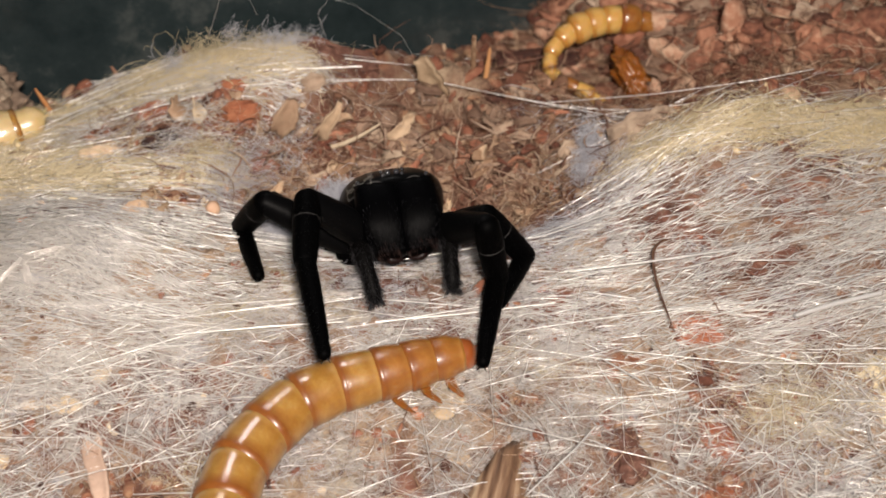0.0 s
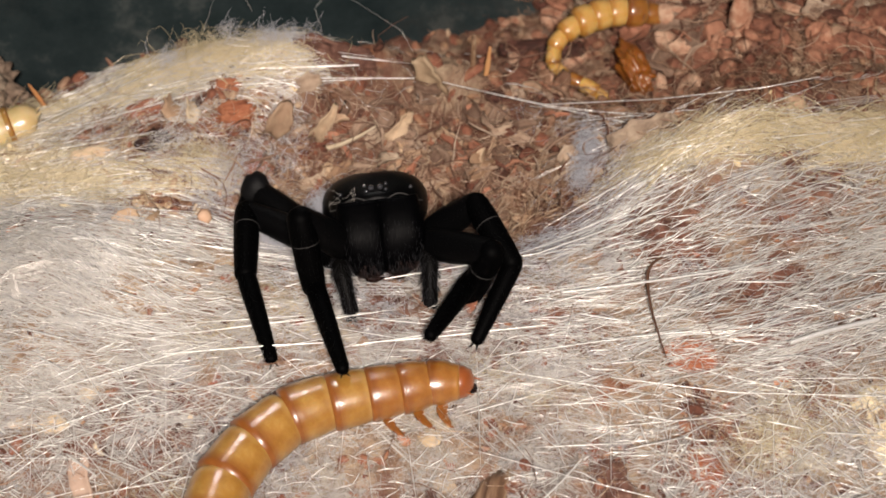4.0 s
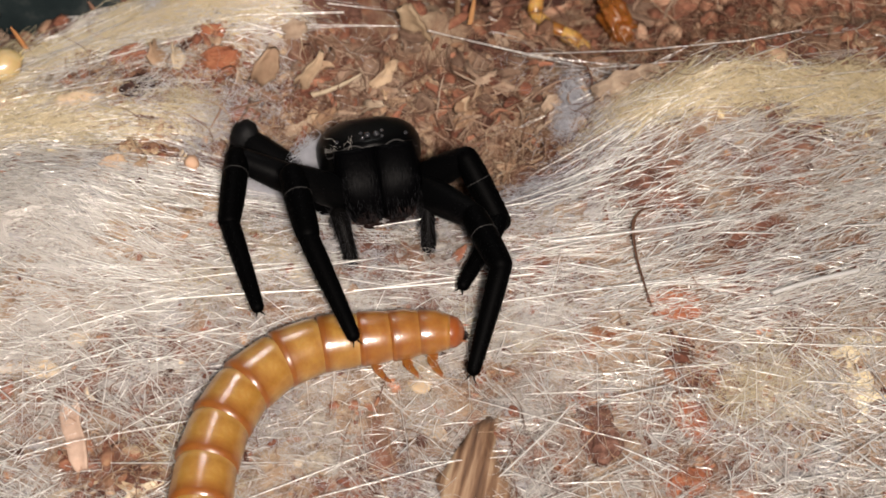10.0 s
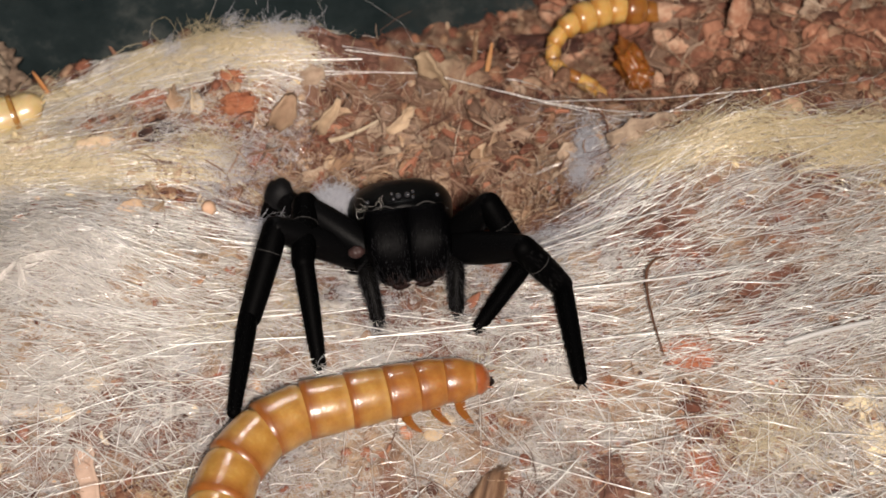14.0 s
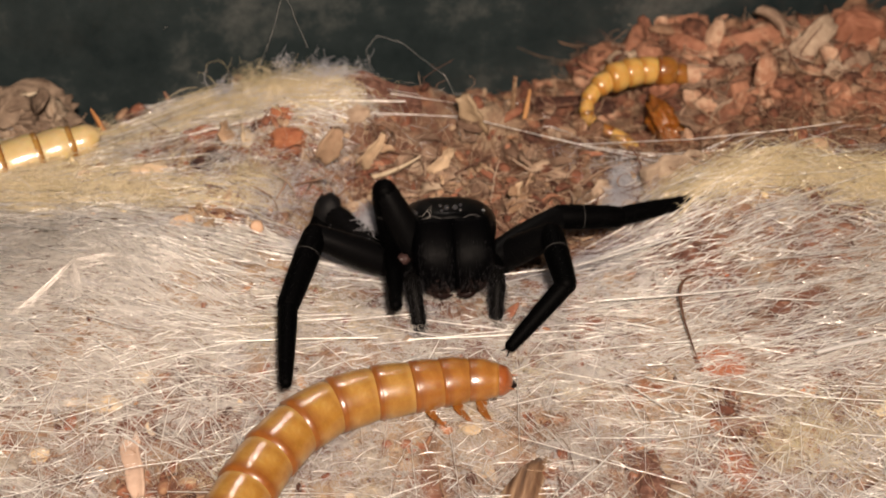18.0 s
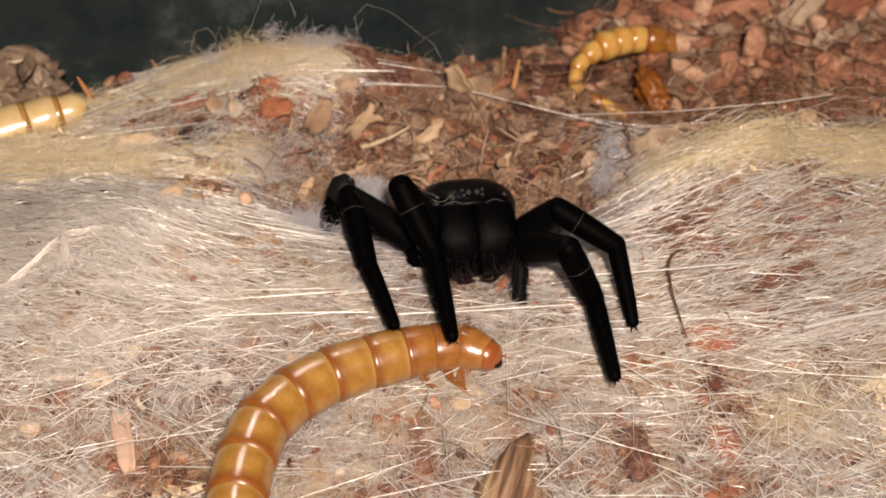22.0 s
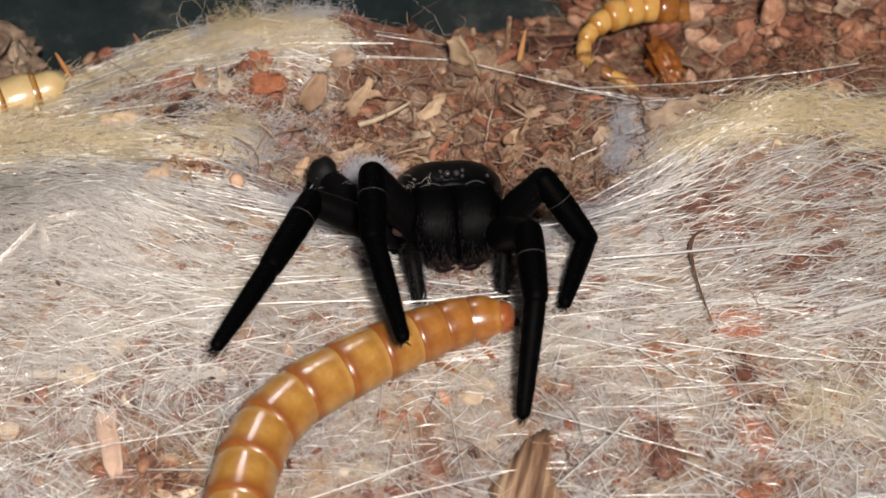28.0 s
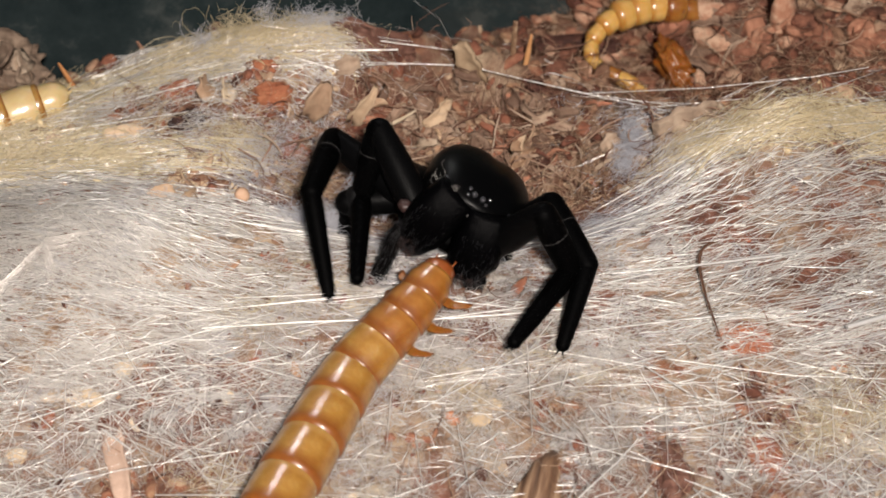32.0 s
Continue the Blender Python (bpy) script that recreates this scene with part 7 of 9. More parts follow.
    walk(legs['right_front']['femur'], [
        (0, pose(0.00184, 0.00131, -0.00214, -165.1, -9.0, 16.7)), (1, pose(0.00184, 0.00131, -0.00214, -164.5, -10.6, 22.8)),
        (1.6, pose(0.00183, 0.00132, -0.00215, -169.3, -10.6, 23.8)), (2, pose(0.00177, 0.00131, -0.00219, -174.8, -10.4, 30.0)),
        (3, pose(0.00172, 0.00129, -0.00221, 177.2, -9.9, 34.6)), (3.5, pose(0.00172, 0.00129, -0.00221, -178.1, -9.8, 37.2)),
        (6, pose(0.00181, 0.00134, -0.00217, -166.1, -9.7, 30.7)), (9, pose(0.00186, 0.00136, -0.00215, -165.2, -7.5, 20.5)),
        (10.6, pose(0.00186, 0.00136, -0.00215, -163.0, -8.3, 23.5)), (11, pose(0.00177, 0.00131, -0.00219, -166.6, -11.4, 37.1)),
        (11.5, pose(0.00177, 0.00131, -0.00219, -170.3, -12.1, 40.9)), (12, pose(0.00181, 0.00134, -0.00217, -164.3, -9.3, 26.2)),
        (12.5, pose(0.00177, 0.00131, -0.00219, -167.1, -10.5, 32.4)), (13, pose(0.00167, 0.00127, -0.00223, 175.1, -10.5, 46.6)),
        (13.5, pose(0.00177, 0.00131, -0.00219, -178.7, -11.7, 39.8)), (15.5, pose(0.00172, 0.00129, -0.00222, 178.0, -11.1, 39.8)),
        (16, pose(0.00167, 0.00127, -0.00224, 178.2, -10.6, 39.1)), (17, pose(0.00167, 0.00127, -0.00224, 177.6, -10.4, 46.5)),
        (17.5, pose(0.00167, 0.00127, -0.00224, 164.5, -8.7, 57.1)), (18, pose(0.00172, 0.00129, -0.00221, 152.7, 10.7, 104.4)),
        (18.5, pose(0.00183, 0.00133, -0.00216, 172.6, -14.0, 38.0)), (19, pose(0.00187, 0.00136, -0.00214, 169.9, -15.0, 33.9)),
        (19.5, pose(0.00188, 0.00137, -0.00214, 175.4, -15.7, 30.5)), (20, pose(0.00188, 0.00137, -0.00214, 176.2, -16.0, 25.8)),
        (21, pose(0.00191, 0.00138, -0.00212, 173.5, -16.1, 29.8)), (22, pose(0.00184, 0.00134, -0.00216, -179.2, -15.7, 21.2)),
        (22.5, pose(0.00185, 0.00135, -0.00215, -172.8, -15.6, 15.9)), (23, pose(0.00184, 0.00135, -0.00216, 179.8, -15.6, 18.3)),
        (24, pose(0.00186, 0.00137, -0.00216, 178.9, -15.9, 21.3)), (25.5, pose(0.00176, 0.00132, -0.00220, 177.1, -14.5, 20.5)),
        (27.5, pose(0.00167, 0.00127, -0.00224, -176.4, -13.5, 24.7)), (28, pose(0.00162, 0.00125, -0.00225, 179.3, -12.5, 13.3)),
        (29, pose(0.00162, 0.00125, -0.00225, -179.8, -12.5, 21.3)), (30, pose(0.00154, 0.00122, -0.00228, 163.4, -9.7, 33.1)),
        (30.5, pose(0.00150, 0.00120, -0.00230, 168.0, -10.7, 26.5)), (31, pose(0.00150, 0.00120, -0.00230, 142.2, 40.6, 114.4)),
        (31.5, pose(0.00150, 0.00120, -0.00230, 144.7, 43.0, 118.7)), (32, pose(0.00150, 0.00120, -0.00230, 111.4, -22.2, 72.3)),
    ])
    walk(legs['right_front']['tibia'], [
        (0, pose(0.00350, -0.00351, -0.00349, -37.8, -10.8, -3.2)), (1, pose(0.00404, -0.00328, -0.00352, -34.8, -7.9, 0.7)),
        (1.6, pose(0.00409, -0.00335, -0.00312, -37.0, -8.2, 0.2)), (2, pose(0.00448, -0.00319, -0.00265, -51.0, -7.2, -0.1)),
        (3, pose(0.00468, -0.00307, -0.00196, -54.9, -6.4, -0.7)), (3.5, pose(0.00493, -0.00288, -0.00238, -31.4, 9.3, 15.9)),
        (6, pose(0.00461, -0.00295, -0.00342, -139.0, 6.8, 17.4)), (9, pose(0.00381, -0.00335, -0.00349, -140.1, 5.6, 18.8)),
        (10.6, pose(0.00407, -0.00317, -0.00367, -139.3, 7.2, 16.8)), (11, pose(0.00505, -0.00263, -0.00339, -114.9, -48.1, 56.7)),
        (11.5, pose(0.00531, -0.00250, -0.00306, -111.3, -41.0, 52.6)), (12, pose(0.00426, -0.00312, -0.00358, -142.9, 8.8, 16.3)),
        (12.5, pose(0.00470, -0.00292, -0.00335, -154.6, 1.9, 28.0)), (13, pose(0.00543, -0.00240, -0.00179, -145.6, 4.2, 24.6)),
        (13.5, pose(0.00516, -0.00272, -0.00230, -108.9, -44.3, 62.3)), (15.5, pose(0.00506, -0.00278, -0.00204, -110.0, -44.2, 61.3)),
        (16, pose(0.00498, -0.00283, -0.00207, -113.1, -44.3, 60.2)), (17, pose(0.00546, -0.00238, -0.00201, -107.6, -49.7, 63.1)),
        (17.5, pose(0.00582, -0.00167, -0.00085, -146.1, 6.0, 21.8)), (18, pose(0.00614, 0.00289, 0.00016, -177.6, -21.2, 93.9)),
        (18.5, pose(0.00491, -0.00289, -0.00150, -157.2, -19.2, 88.1)), (19, pose(0.00456, -0.00308, -0.00125, -140.7, -27.1, 103.8)),
        (19.5, pose(0.00445, -0.00322, -0.00174, -119.8, -14.6, 92.8)), (20, pose(0.00408, -0.00341, -0.00180, -126.3, -22.3, 98.1)),
        (21, pose(0.00436, -0.00325, -0.00155, -124.4, -18.3, 96.0)), (22, pose(0.00377, -0.00356, -0.00223, -119.2, -20.9, 95.7)),
        (22.5, pose(0.00345, -0.00363, -0.00279, -92.7, 16.4, 85.4)), (23, pose(0.00349, -0.00365, -0.00215, -97.5, -10.2, 87.4)),
        (24, pose(0.00375, -0.00355, -0.00206, -101.4, 16.9, 83.1)), (25.5, pose(0.00354, -0.00364, -0.00195, -106.8, 7.4, 84.5)),
        (27.5, pose(0.00394, -0.00347, -0.00256, -122.7, 45.4, 64.5)), (28, pose(0.00283, -0.00388, -0.00219, -97.6, 30.5, 71.4)),
        (29, pose(0.00354, -0.00366, -0.00227, -103.6, -24.6, 81.3)), (30, pose(0.00409, -0.00316, -0.00080, -74.9, -38.8, 79.2)),
        (30.5, pose(0.00362, -0.00351, -0.00122, -54.4, 39.7, 112.0)), (31, pose(0.00442, 0.00484, 0.00015, -58.4, 51.7, 123.4)),
        (31.5, pose(0.00428, 0.00509, -0.00007, -49.0, 63.1, 138.8)), (32, pose(0.00277, -0.00115, 0.00225, -132.3, 40.2, 139.2)),
    ])
    walk(legs['right_front']['foot'], [
        (0, pose(0.00401, -0.00097, -0.00544, -117.3, 18.8, -8.4)), (1, pose(0.00426, -0.00061, -0.00535, -121.5, 18.5, -8.2)),
        (1.6, pose(0.00436, -0.00075, -0.00505, -120.1, 21.4, -9.5)), (2, pose(0.00478, -0.00114, -0.00516, -127.7, 26.7, -12.9)),
        (3, pose(0.00500, -0.00121, -0.00460, -127.2, 25.3, -11.8)), (3.5, pose(0.00391, -0.00029, -0.00405, -159.6, 31.4, -21.0)),
        (6, pose(0.00509, -0.00537, -0.00554, -104.4, 21.0, -10.0)), (9, pose(0.00442, -0.00577, -0.00556, -109.0, 23.5, -10.3)),
        (10.6, pose(0.00452, -0.00561, -0.00577, -105.6, 23.6, -10.3)), (11, pose(0.00739, -0.00156, -0.00536, -153.2, -16.3, 20.5)),
        (11.5, pose(0.00745, -0.00163, -0.00535, -145.3, -14.6, 17.8)), (12, pose(0.00470, -0.00569, -0.00551, -118.8, 9.0, -3.1)),
        (12.5, pose(0.00603, -0.00553, -0.00474, -87.1, -10.7, 0.7)), (13, pose(0.00642, -0.00489, -0.00362, -81.7, -5.6, -0.3)),
        (13.5, pose(0.00709, -0.00130, -0.00451, -124.8, 1.4, -0.8)), (15.5, pose(0.00706, -0.00145, -0.00422, -125.1, 0.9, -0.6)),
        (16, pose(0.00712, -0.00166, -0.00421, -134.3, 2.2, -1.8)), (17, pose(0.00740, -0.00072, -0.00402, -127.9, 1.8, -1.5)),
        (17.5, pose(0.00665, -0.00424, -0.00265, -91.5, -8.9, 2.4)), (18, pose(0.00937, 0.00316, 0.00004, 63.7, -79.7, -142.5)),
        (18.5, pose(0.00792, -0.00257, -0.00268, -18.6, -83.4, -88.2)), (19, pose(0.00677, -0.00157, -0.00308, -119.2, -37.5, -53.9)),
        (19.5, pose(0.00603, -0.00242, -0.00447, -121.5, -45.8, -47.3)), (20, pose(0.00584, -0.00215, -0.00423, -122.9, -46.2, -46.9)),
        (21, pose(0.00610, -0.00222, -0.00409, -123.0, -45.0, -48.0)), (22, pose(0.00525, -0.00240, -0.00488, -118.9, -39.6, -52.9)),
        (22.5, pose(0.00353, -0.00455, -0.00591, -118.2, -21.5, -64.0)), (23, pose(0.00394, -0.00311, -0.00531, -122.8, -42.6, -49.7)),
        (24, pose(0.00427, -0.00455, -0.00510, -109.9, -17.0, -64.1)), (25.5, pose(0.00444, -0.00413, -0.00503, -107.4, -19.0, -64.3)),
        (27.5, pose(0.00470, -0.00598, -0.00447, -91.5, 5.3, -69.7)), (28, pose(0.00271, -0.00556, -0.00498, -102.1, -2.0, -69.6)),
        (29, pose(0.00449, -0.00248, -0.00514, -134.3, -10.4, -65.0)), (30, pose(0.00363, -0.00107, -0.00324, -154.9, -21.0, -49.7)),
        (30.5, pose(0.00249, -0.00578, -0.00325, -139.9, 39.9, -128.0)), (31, pose(0.00420, 0.00209, -0.00156, -156.6, -24.2, -46.3)),
        (31.5, pose(0.00451, 0.00204, -0.00118, -158.7, -29.2, -32.9)), (32, pose(0.00537, -0.00051, 0.00041, -144.2, -30.1, -31.0)),
    ])
    walk(legs['right_second']['femur'], [
        (0, pose(0.00226, 0.00254, -0.00210, -174.4, -7.7, 23.3)), (1, pose(0.00226, 0.00254, -0.00210, -174.0, -8.3, 29.0)),
        (1.6, pose(0.00224, 0.00255, -0.00211, -179.3, -8.2, 31.3)), (2, pose(0.00219, 0.00254, -0.00216, 173.4, -6.2, 51.0)),
        (3, pose(0.00216, 0.00251, -0.00218, 160.2, -6.2, 48.3)), (3.5, pose(0.00215, 0.00252, -0.00219, 157.9, -8.1, 43.1)),
        (6, pose(0.00221, 0.00258, -0.00214, 163.5, -8.8, 45.4)), (9, pose(0.00224, 0.00261, -0.00211, 163.0, -13.2, 33.2)),
        (10.6, pose(0.00224, 0.00261, -0.00211, 165.6, -12.7, 35.1)), (11, pose(0.00218, 0.00255, -0.00216, 158.5, -9.8, 39.3)),
        (11.5, pose(0.00218, 0.00255, -0.00216, 156.4, -10.1, 38.5)), (12, pose(0.00221, 0.00257, -0.00214, 157.7, -12.1, 35.9)),
        (12.5, pose(0.00218, 0.00254, -0.00216, 155.9, -10.5, 37.7)), (13, pose(0.00212, 0.00249, -0.00221, 148.1, -9.9, 35.1)),
        (13.5, pose(0.00218, 0.00254, -0.00216, 150.8, -11.3, 36.2)), (15.5, pose(0.00215, 0.00252, -0.00219, 150.1, -10.4, 35.9)),
        (16, pose(0.00212, 0.00249, -0.00222, 150.3, -11.7, 31.8)), (17, pose(0.00212, 0.00249, -0.00222, 154.5, -11.7, 31.7)),
        (17.5, pose(0.00212, 0.00249, -0.00222, 127.7, 31.9, 81.9)), (18, pose(0.00215, 0.00251, -0.00219, 161.4, 4.6, 44.2)),
        (18.5, pose(0.00221, 0.00257, -0.00214, 162.0, -2.3, 28.4)), (19, pose(0.00223, 0.00261, -0.00212, 152.8, -6.3, 20.7)),
        (19.5, pose(0.00224, 0.00262, -0.00211, 160.3, -3.8, 27.2)), (20, pose(0.00224, 0.00262, -0.00211, 166.6, -6.2, 19.3)),
        (21, pose(0.00226, 0.00263, -0.00210, 160.4, -4.8, 25.5)), (22, pose(0.00222, 0.00258, -0.00213, 155.2, -1.9, 29.4)),
        (22.5, pose(0.00223, 0.00260, -0.00212, 152.1, -4.6, 24.7)), (23, pose(0.00222, 0.00259, -0.00213, 149.9, -0.3, 31.8)),
        (24, pose(0.00223, 0.00261, -0.00212, 153.3, -0.0, 33.1)), (25.5, pose(0.00217, 0.00255, -0.00217, 152.1, 0.9, 31.3)),
        (27.5, pose(0.00212, 0.00249, -0.00222, 134.6, 39.2, 79.5)), (28, pose(0.00208, 0.00247, -0.00224, 145.0, 3.6, 36.2)),
        (29, pose(0.00208, 0.00247, -0.00224, 147.0, 2.0, 33.7)), (30, pose(0.00203, 0.00242, -0.00228, 142.7, 5.7, 36.5)),
        (30.5, pose(0.00200, 0.00240, -0.00230, 150.8, 2.9, 30.9)), (31, pose(0.00200, 0.00240, -0.00230, 108.7, 12.6, 39.0)),
        (31.5, pose(0.00200, 0.00240, -0.00230, 103.5, 5.3, 36.9)), (32, pose(0.00200, 0.00240, -0.00230, 107.2, 6.6, 37.3)),
    ])
    walk(legs['right_second']['tibia'], [
        (0, pose(0.00398, -0.00132, -0.00251, -33.2, -25.7, -23.6)), (1, pose(0.00436, -0.00112, -0.00253, -37.0, -25.3, -23.0)),
        (1.6, pose(0.00446, -0.00108, -0.00216, -41.0, -25.5, -23.1)), (2, pose(0.00543, -0.00015, -0.00167, -124.2, -25.8, -23.2)),
        (3, pose(0.00504, -0.00026, -0.00075, -81.0, -20.6, -25.0)), (3.5, pose(0.00467, -0.00050, -0.00061, -96.2, -27.8, -24.9)),
        (6, pose(0.00498, -0.00041, -0.00096, -119.8, -33.5, -21.9)), (9, pose(0.00422, -0.00094, -0.00091, -82.0, -18.7, -24.6)),
        (10.6, pose(0.00441, -0.00088, -0.00108, -109.5, -26.4, -23.8)), (11, pose(0.00448, -0.00068, -0.00064, -123.9, -29.3, -22.8)),
        (11.5, pose(0.00436, -0.00068, -0.00048, -122.3, -30.2, -22.0)), (12, pose(0.00424, -0.00080, -0.00057, -123.1, -29.3, -22.6)),
        (12.5, pose(0.00430, -0.00071, -0.00045, -120.1, -29.4, -22.8)), (13, pose(0.00388, -0.00068, -0.00001, -64.6, -15.3, -24.6)),
        (13.5, pose(0.00405, -0.00068, -0.00013, -73.3, -20.5, -24.9)), (15.5, pose(0.00399, -0.00068, -0.00011, -67.8, -19.1, -25.2)),
        (16, pose(0.00370, -0.00086, -0.00016, -72.2, -27.5, -29.4)), (17, pose(0.00382, -0.00096, -0.00043, -62.6, -24.9, -28.2)),
        (17.5, pose(0.00493, 0.00390, 0.00063, -111.6, -35.2, -28.8)), (18, pose(0.00503, -0.00030, -0.00084, -123.4, -28.3, -32.8)),
        (18.5, pose(0.00408, -0.00100, -0.00082, -122.0, -30.0, -30.9)), (19, pose(0.00336, -0.00100, -0.00019, -47.0, -31.1, -30.2)),
        (19.5, pose(0.00398, -0.00098, -0.00068, -71.0, -51.7, -46.3)), (20, pose(0.00351, -0.00131, -0.00113, -61.2, -51.9, -46.4)),
        (21, pose(0.00387, -0.00103, -0.00068, -63.9, -50.6, -44.7)), (22, pose(0.00406, -0.00080, -0.00035, -62.0, -49.2, -45.1)),
        (22.5, pose(0.00365, -0.00088, -0.00015, -61.8, -52.9, -48.2)), (23, pose(0.00415, -0.00053, 0.00000, -78.6, -54.3, -49.6)),
        (24, pose(0.00430, -0.00056, -0.00022, -84.1, -55.2, -50.0)), (25.5, pose(0.00415, -0.00064, -0.00019, -61.4, -45.6, -46.1)),
        (27.5, pose(0.00539, 0.00383, 0.00013, -104.6, -40.4, -46.1)), (28, pose(0.00426, -0.00024, 0.00018, -61.6, -21.3, -43.9)),
        (29, pose(0.00412, -0.00045, 0.00007, -63.3, -17.9, -42.1)), (30, pose(0.00424, -0.00014, 0.00027, -78.0, -23.8, -45.4)),
        (30.5, pose(0.00399, -0.00072, -0.00023, -81.1, -22.3, -45.7)), (31, pose(0.00353, 0.00189, 0.00162, -69.7, -41.7, -51.7)),
        (31.5, pose(0.00290, 0.00183, 0.00181, -53.5, -54.4, -61.9)), (32, pose(0.00313, 0.00169, 0.00173, -36.6, -68.9, -91.7)),
    ])
    walk(legs['right_second']['foot'], [
        (0, pose(0.00594, 0.00105, -0.00426, -138.2, 20.9, -23.4)), (1, pose(0.00630, 0.00112, -0.00446, -139.7, 20.2, -22.3)),
        (1.6, pose(0.00642, 0.00099, -0.00425, -142.8, 20.8, -22.6)), (2, pose(0.00582, -0.00248, -0.00430, -150.2, 21.0, -21.4)),
        (3, pose(0.00639, -0.00027, -0.00402, -144.3, 22.3, -23.4)), (3.5, pose(0.00600, -0.00154, -0.00372, -118.7, 24.7, -25.6)),
        (6, pose(0.00589, -0.00268, -0.00351, -123.8, 28.5, -27.0)), (9, pose(0.00545, -0.00097, -0.00423, -135.8, 29.9, -28.0)),
        (10.6, pose(0.00529, -0.00257, -0.00407, -130.3, 28.0, -26.0)), (11, pose(0.00503, -0.00305, -0.00319, -98.1, 31.0, -28.8)),
        (11.5, pose(0.00505, -0.00300, -0.00307, -95.9, 34.1, -29.2)), (12, pose(0.00483, -0.00314, -0.00315, -94.3, 39.3, -28.9)),
        (12.5, pose(0.00500, -0.00293, -0.00312, -94.9, 42.0, -30.2)), (13, pose(0.00528, 0.00035, -0.00309, -128.9, 30.4, -25.8)),
        (13.5, pose(0.00556, -0.00026, -0.00330, -125.8, 35.3, -29.4)), (15.5, pose(0.00553, 0.00007, -0.00320, -129.7, 32.4, -26.9)),
        (16, pose(0.00558, -0.00067, -0.00314, -122.7, 34.3, -29.1)), (17, pose(0.00575, -0.00016, -0.00328, -128.7, 34.1, -28.9)),
        (17.5, pose(0.00597, 0.00184, -0.00205, -142.2, 30.0, -23.9)), (18, pose(0.00514, -0.00269, -0.00344, -110.7, 40.8, -33.4)),
        (18.5, pose(0.00441, -0.00338, -0.00342, -99.3, 49.2, -34.5)), (19, pose(0.00573, 0.00042, -0.00240, -152.5, 8.1, -1.7)),
        (19.5, pose(0.00663, -0.00208, -0.00275, -113.8, -8.9, 14.1)), (20, pose(0.00642, -0.00190, -0.00304, -134.1, 1.0, 7.5)),
        (21, pose(0.00671, -0.00164, -0.00270, -130.8, 1.1, 7.6)), (22, pose(0.00690, -0.00130, -0.00239, -112.8, 0.5, 7.0)),
        (22.5, pose(0.00655, -0.00162, -0.00203, -108.9, -5.0, 9.2)), (23, pose(0.00650, -0.00222, -0.00202, -90.8, -5.4, 8.9)),
        (24, pose(0.00643, -0.00254, -0.00222, -92.3, -11.3, 9.4)), (25.5, pose(0.00691, -0.00107, -0.00236, -113.3, -3.9, 6.5)),
        (27.5, pose(0.00628, 0.00161, -0.00248, -131.4, 22.2, -10.8)), (28, pose(0.00623, 0.00018, -0.00271, -131.6, 22.5, -11.2)),
        (29, pose(0.00590, 0.00008, -0.00294, -140.9, 23.8, -12.8)), (30, pose(0.00574, -0.00062, -0.00288, -121.2, 37.0, -26.4)),
        (30.5, pose(0.00531, -0.00129, -0.00346, -128.6, 37.5, -27.2)), (31, pose(0.00586, 0.00093, -0.00085, -128.5, 27.9, -18.1)),
        (31.5, pose(0.00584, 0.00078, 0.00015, -134.3, 15.8, -6.7)), (32, pose(0.00591, -0.00036, 0.00097, -137.1, -3.0, 12.4)),
    ])
    for sign in (-1, 1):
        walk(jaws[sign], [(0, pose(0, 0, 0)), (30.4, pose(0, 0, 0)), (31, pose(0, 0, 0, 0, sign * -5, 0)), (31.5, pose(0, 0, 0, 0, sign * -11, 0)), (32, pose(0, 0, 0, 0, sign * -13, 0))])
    walk(third_leg['femur'], [
        (0, along_pose((-2.0, 3.6, -2.4), (-5.9, 5.7, 1.2))), (28.1, along_pose((-2.0, 3.6, -2.4), (-5.9, 5.7, 1.2))),
        (29, along_pose((-2.0, 3.6, -2.4), (-5.8, 5.2, 1.8))), (29.6, along_pose((-2.0, 3.6, -2.4), (-5.8, 5.2, 1.8))),
        (30.5, pose(-0.00191, 0.00359, -0.00244, 51.9, -61.3, 34.1)), (31, pose(-0.00202, 0.00361, -0.00239, 30.1, -63.8, 40.3)),
        (31.2, pose(-0.00177, 0.00352, -0.00241, 7.1, -67.3, 65.0)), (31.5, pose(-0.00139, 0.00345, -0.00227, -27.2, -64.6, 101.6)),
        (32, pose(-0.00039, 0.00407, -0.00130, -49.0, -43.6, 144.8)),
    ])
    walk(third_leg['tibia'], [
        (0, along_pose((-5.9, 5.7, 1.2), (-7.0, 7.0, -1.5))), (28.1, along_pose((-5.9, 5.7, 1.2), (-7.0, 7.0, -1.5))),
        (29, along_pose((-5.8, 5.2, 1.8), (-7.0, 6.8, -1.1))), (29.6, along_pose((-5.8, 5.2, 1.8), (-7.0, 6.8, -1.1))),
        (30.5, pose(-0.00672, 0.00424, -0.00046, -48.9, 0.5, 12.4)), (31, pose(-0.00675, 0.00553, -0.00124, -59.3, -3.8, 9.3)),
        (31.2, pose(-0.00673, 0.00518, -0.00216, -63.3, -6.6, 7.8)), (31.5, pose(-0.00638, 0.00464, -0.00330, -67.2, -11.4, 5.6)),
        (32, pose(-0.00459, 0.00284, -0.00417, -71.9, -15.7, 3.9)),
    ])
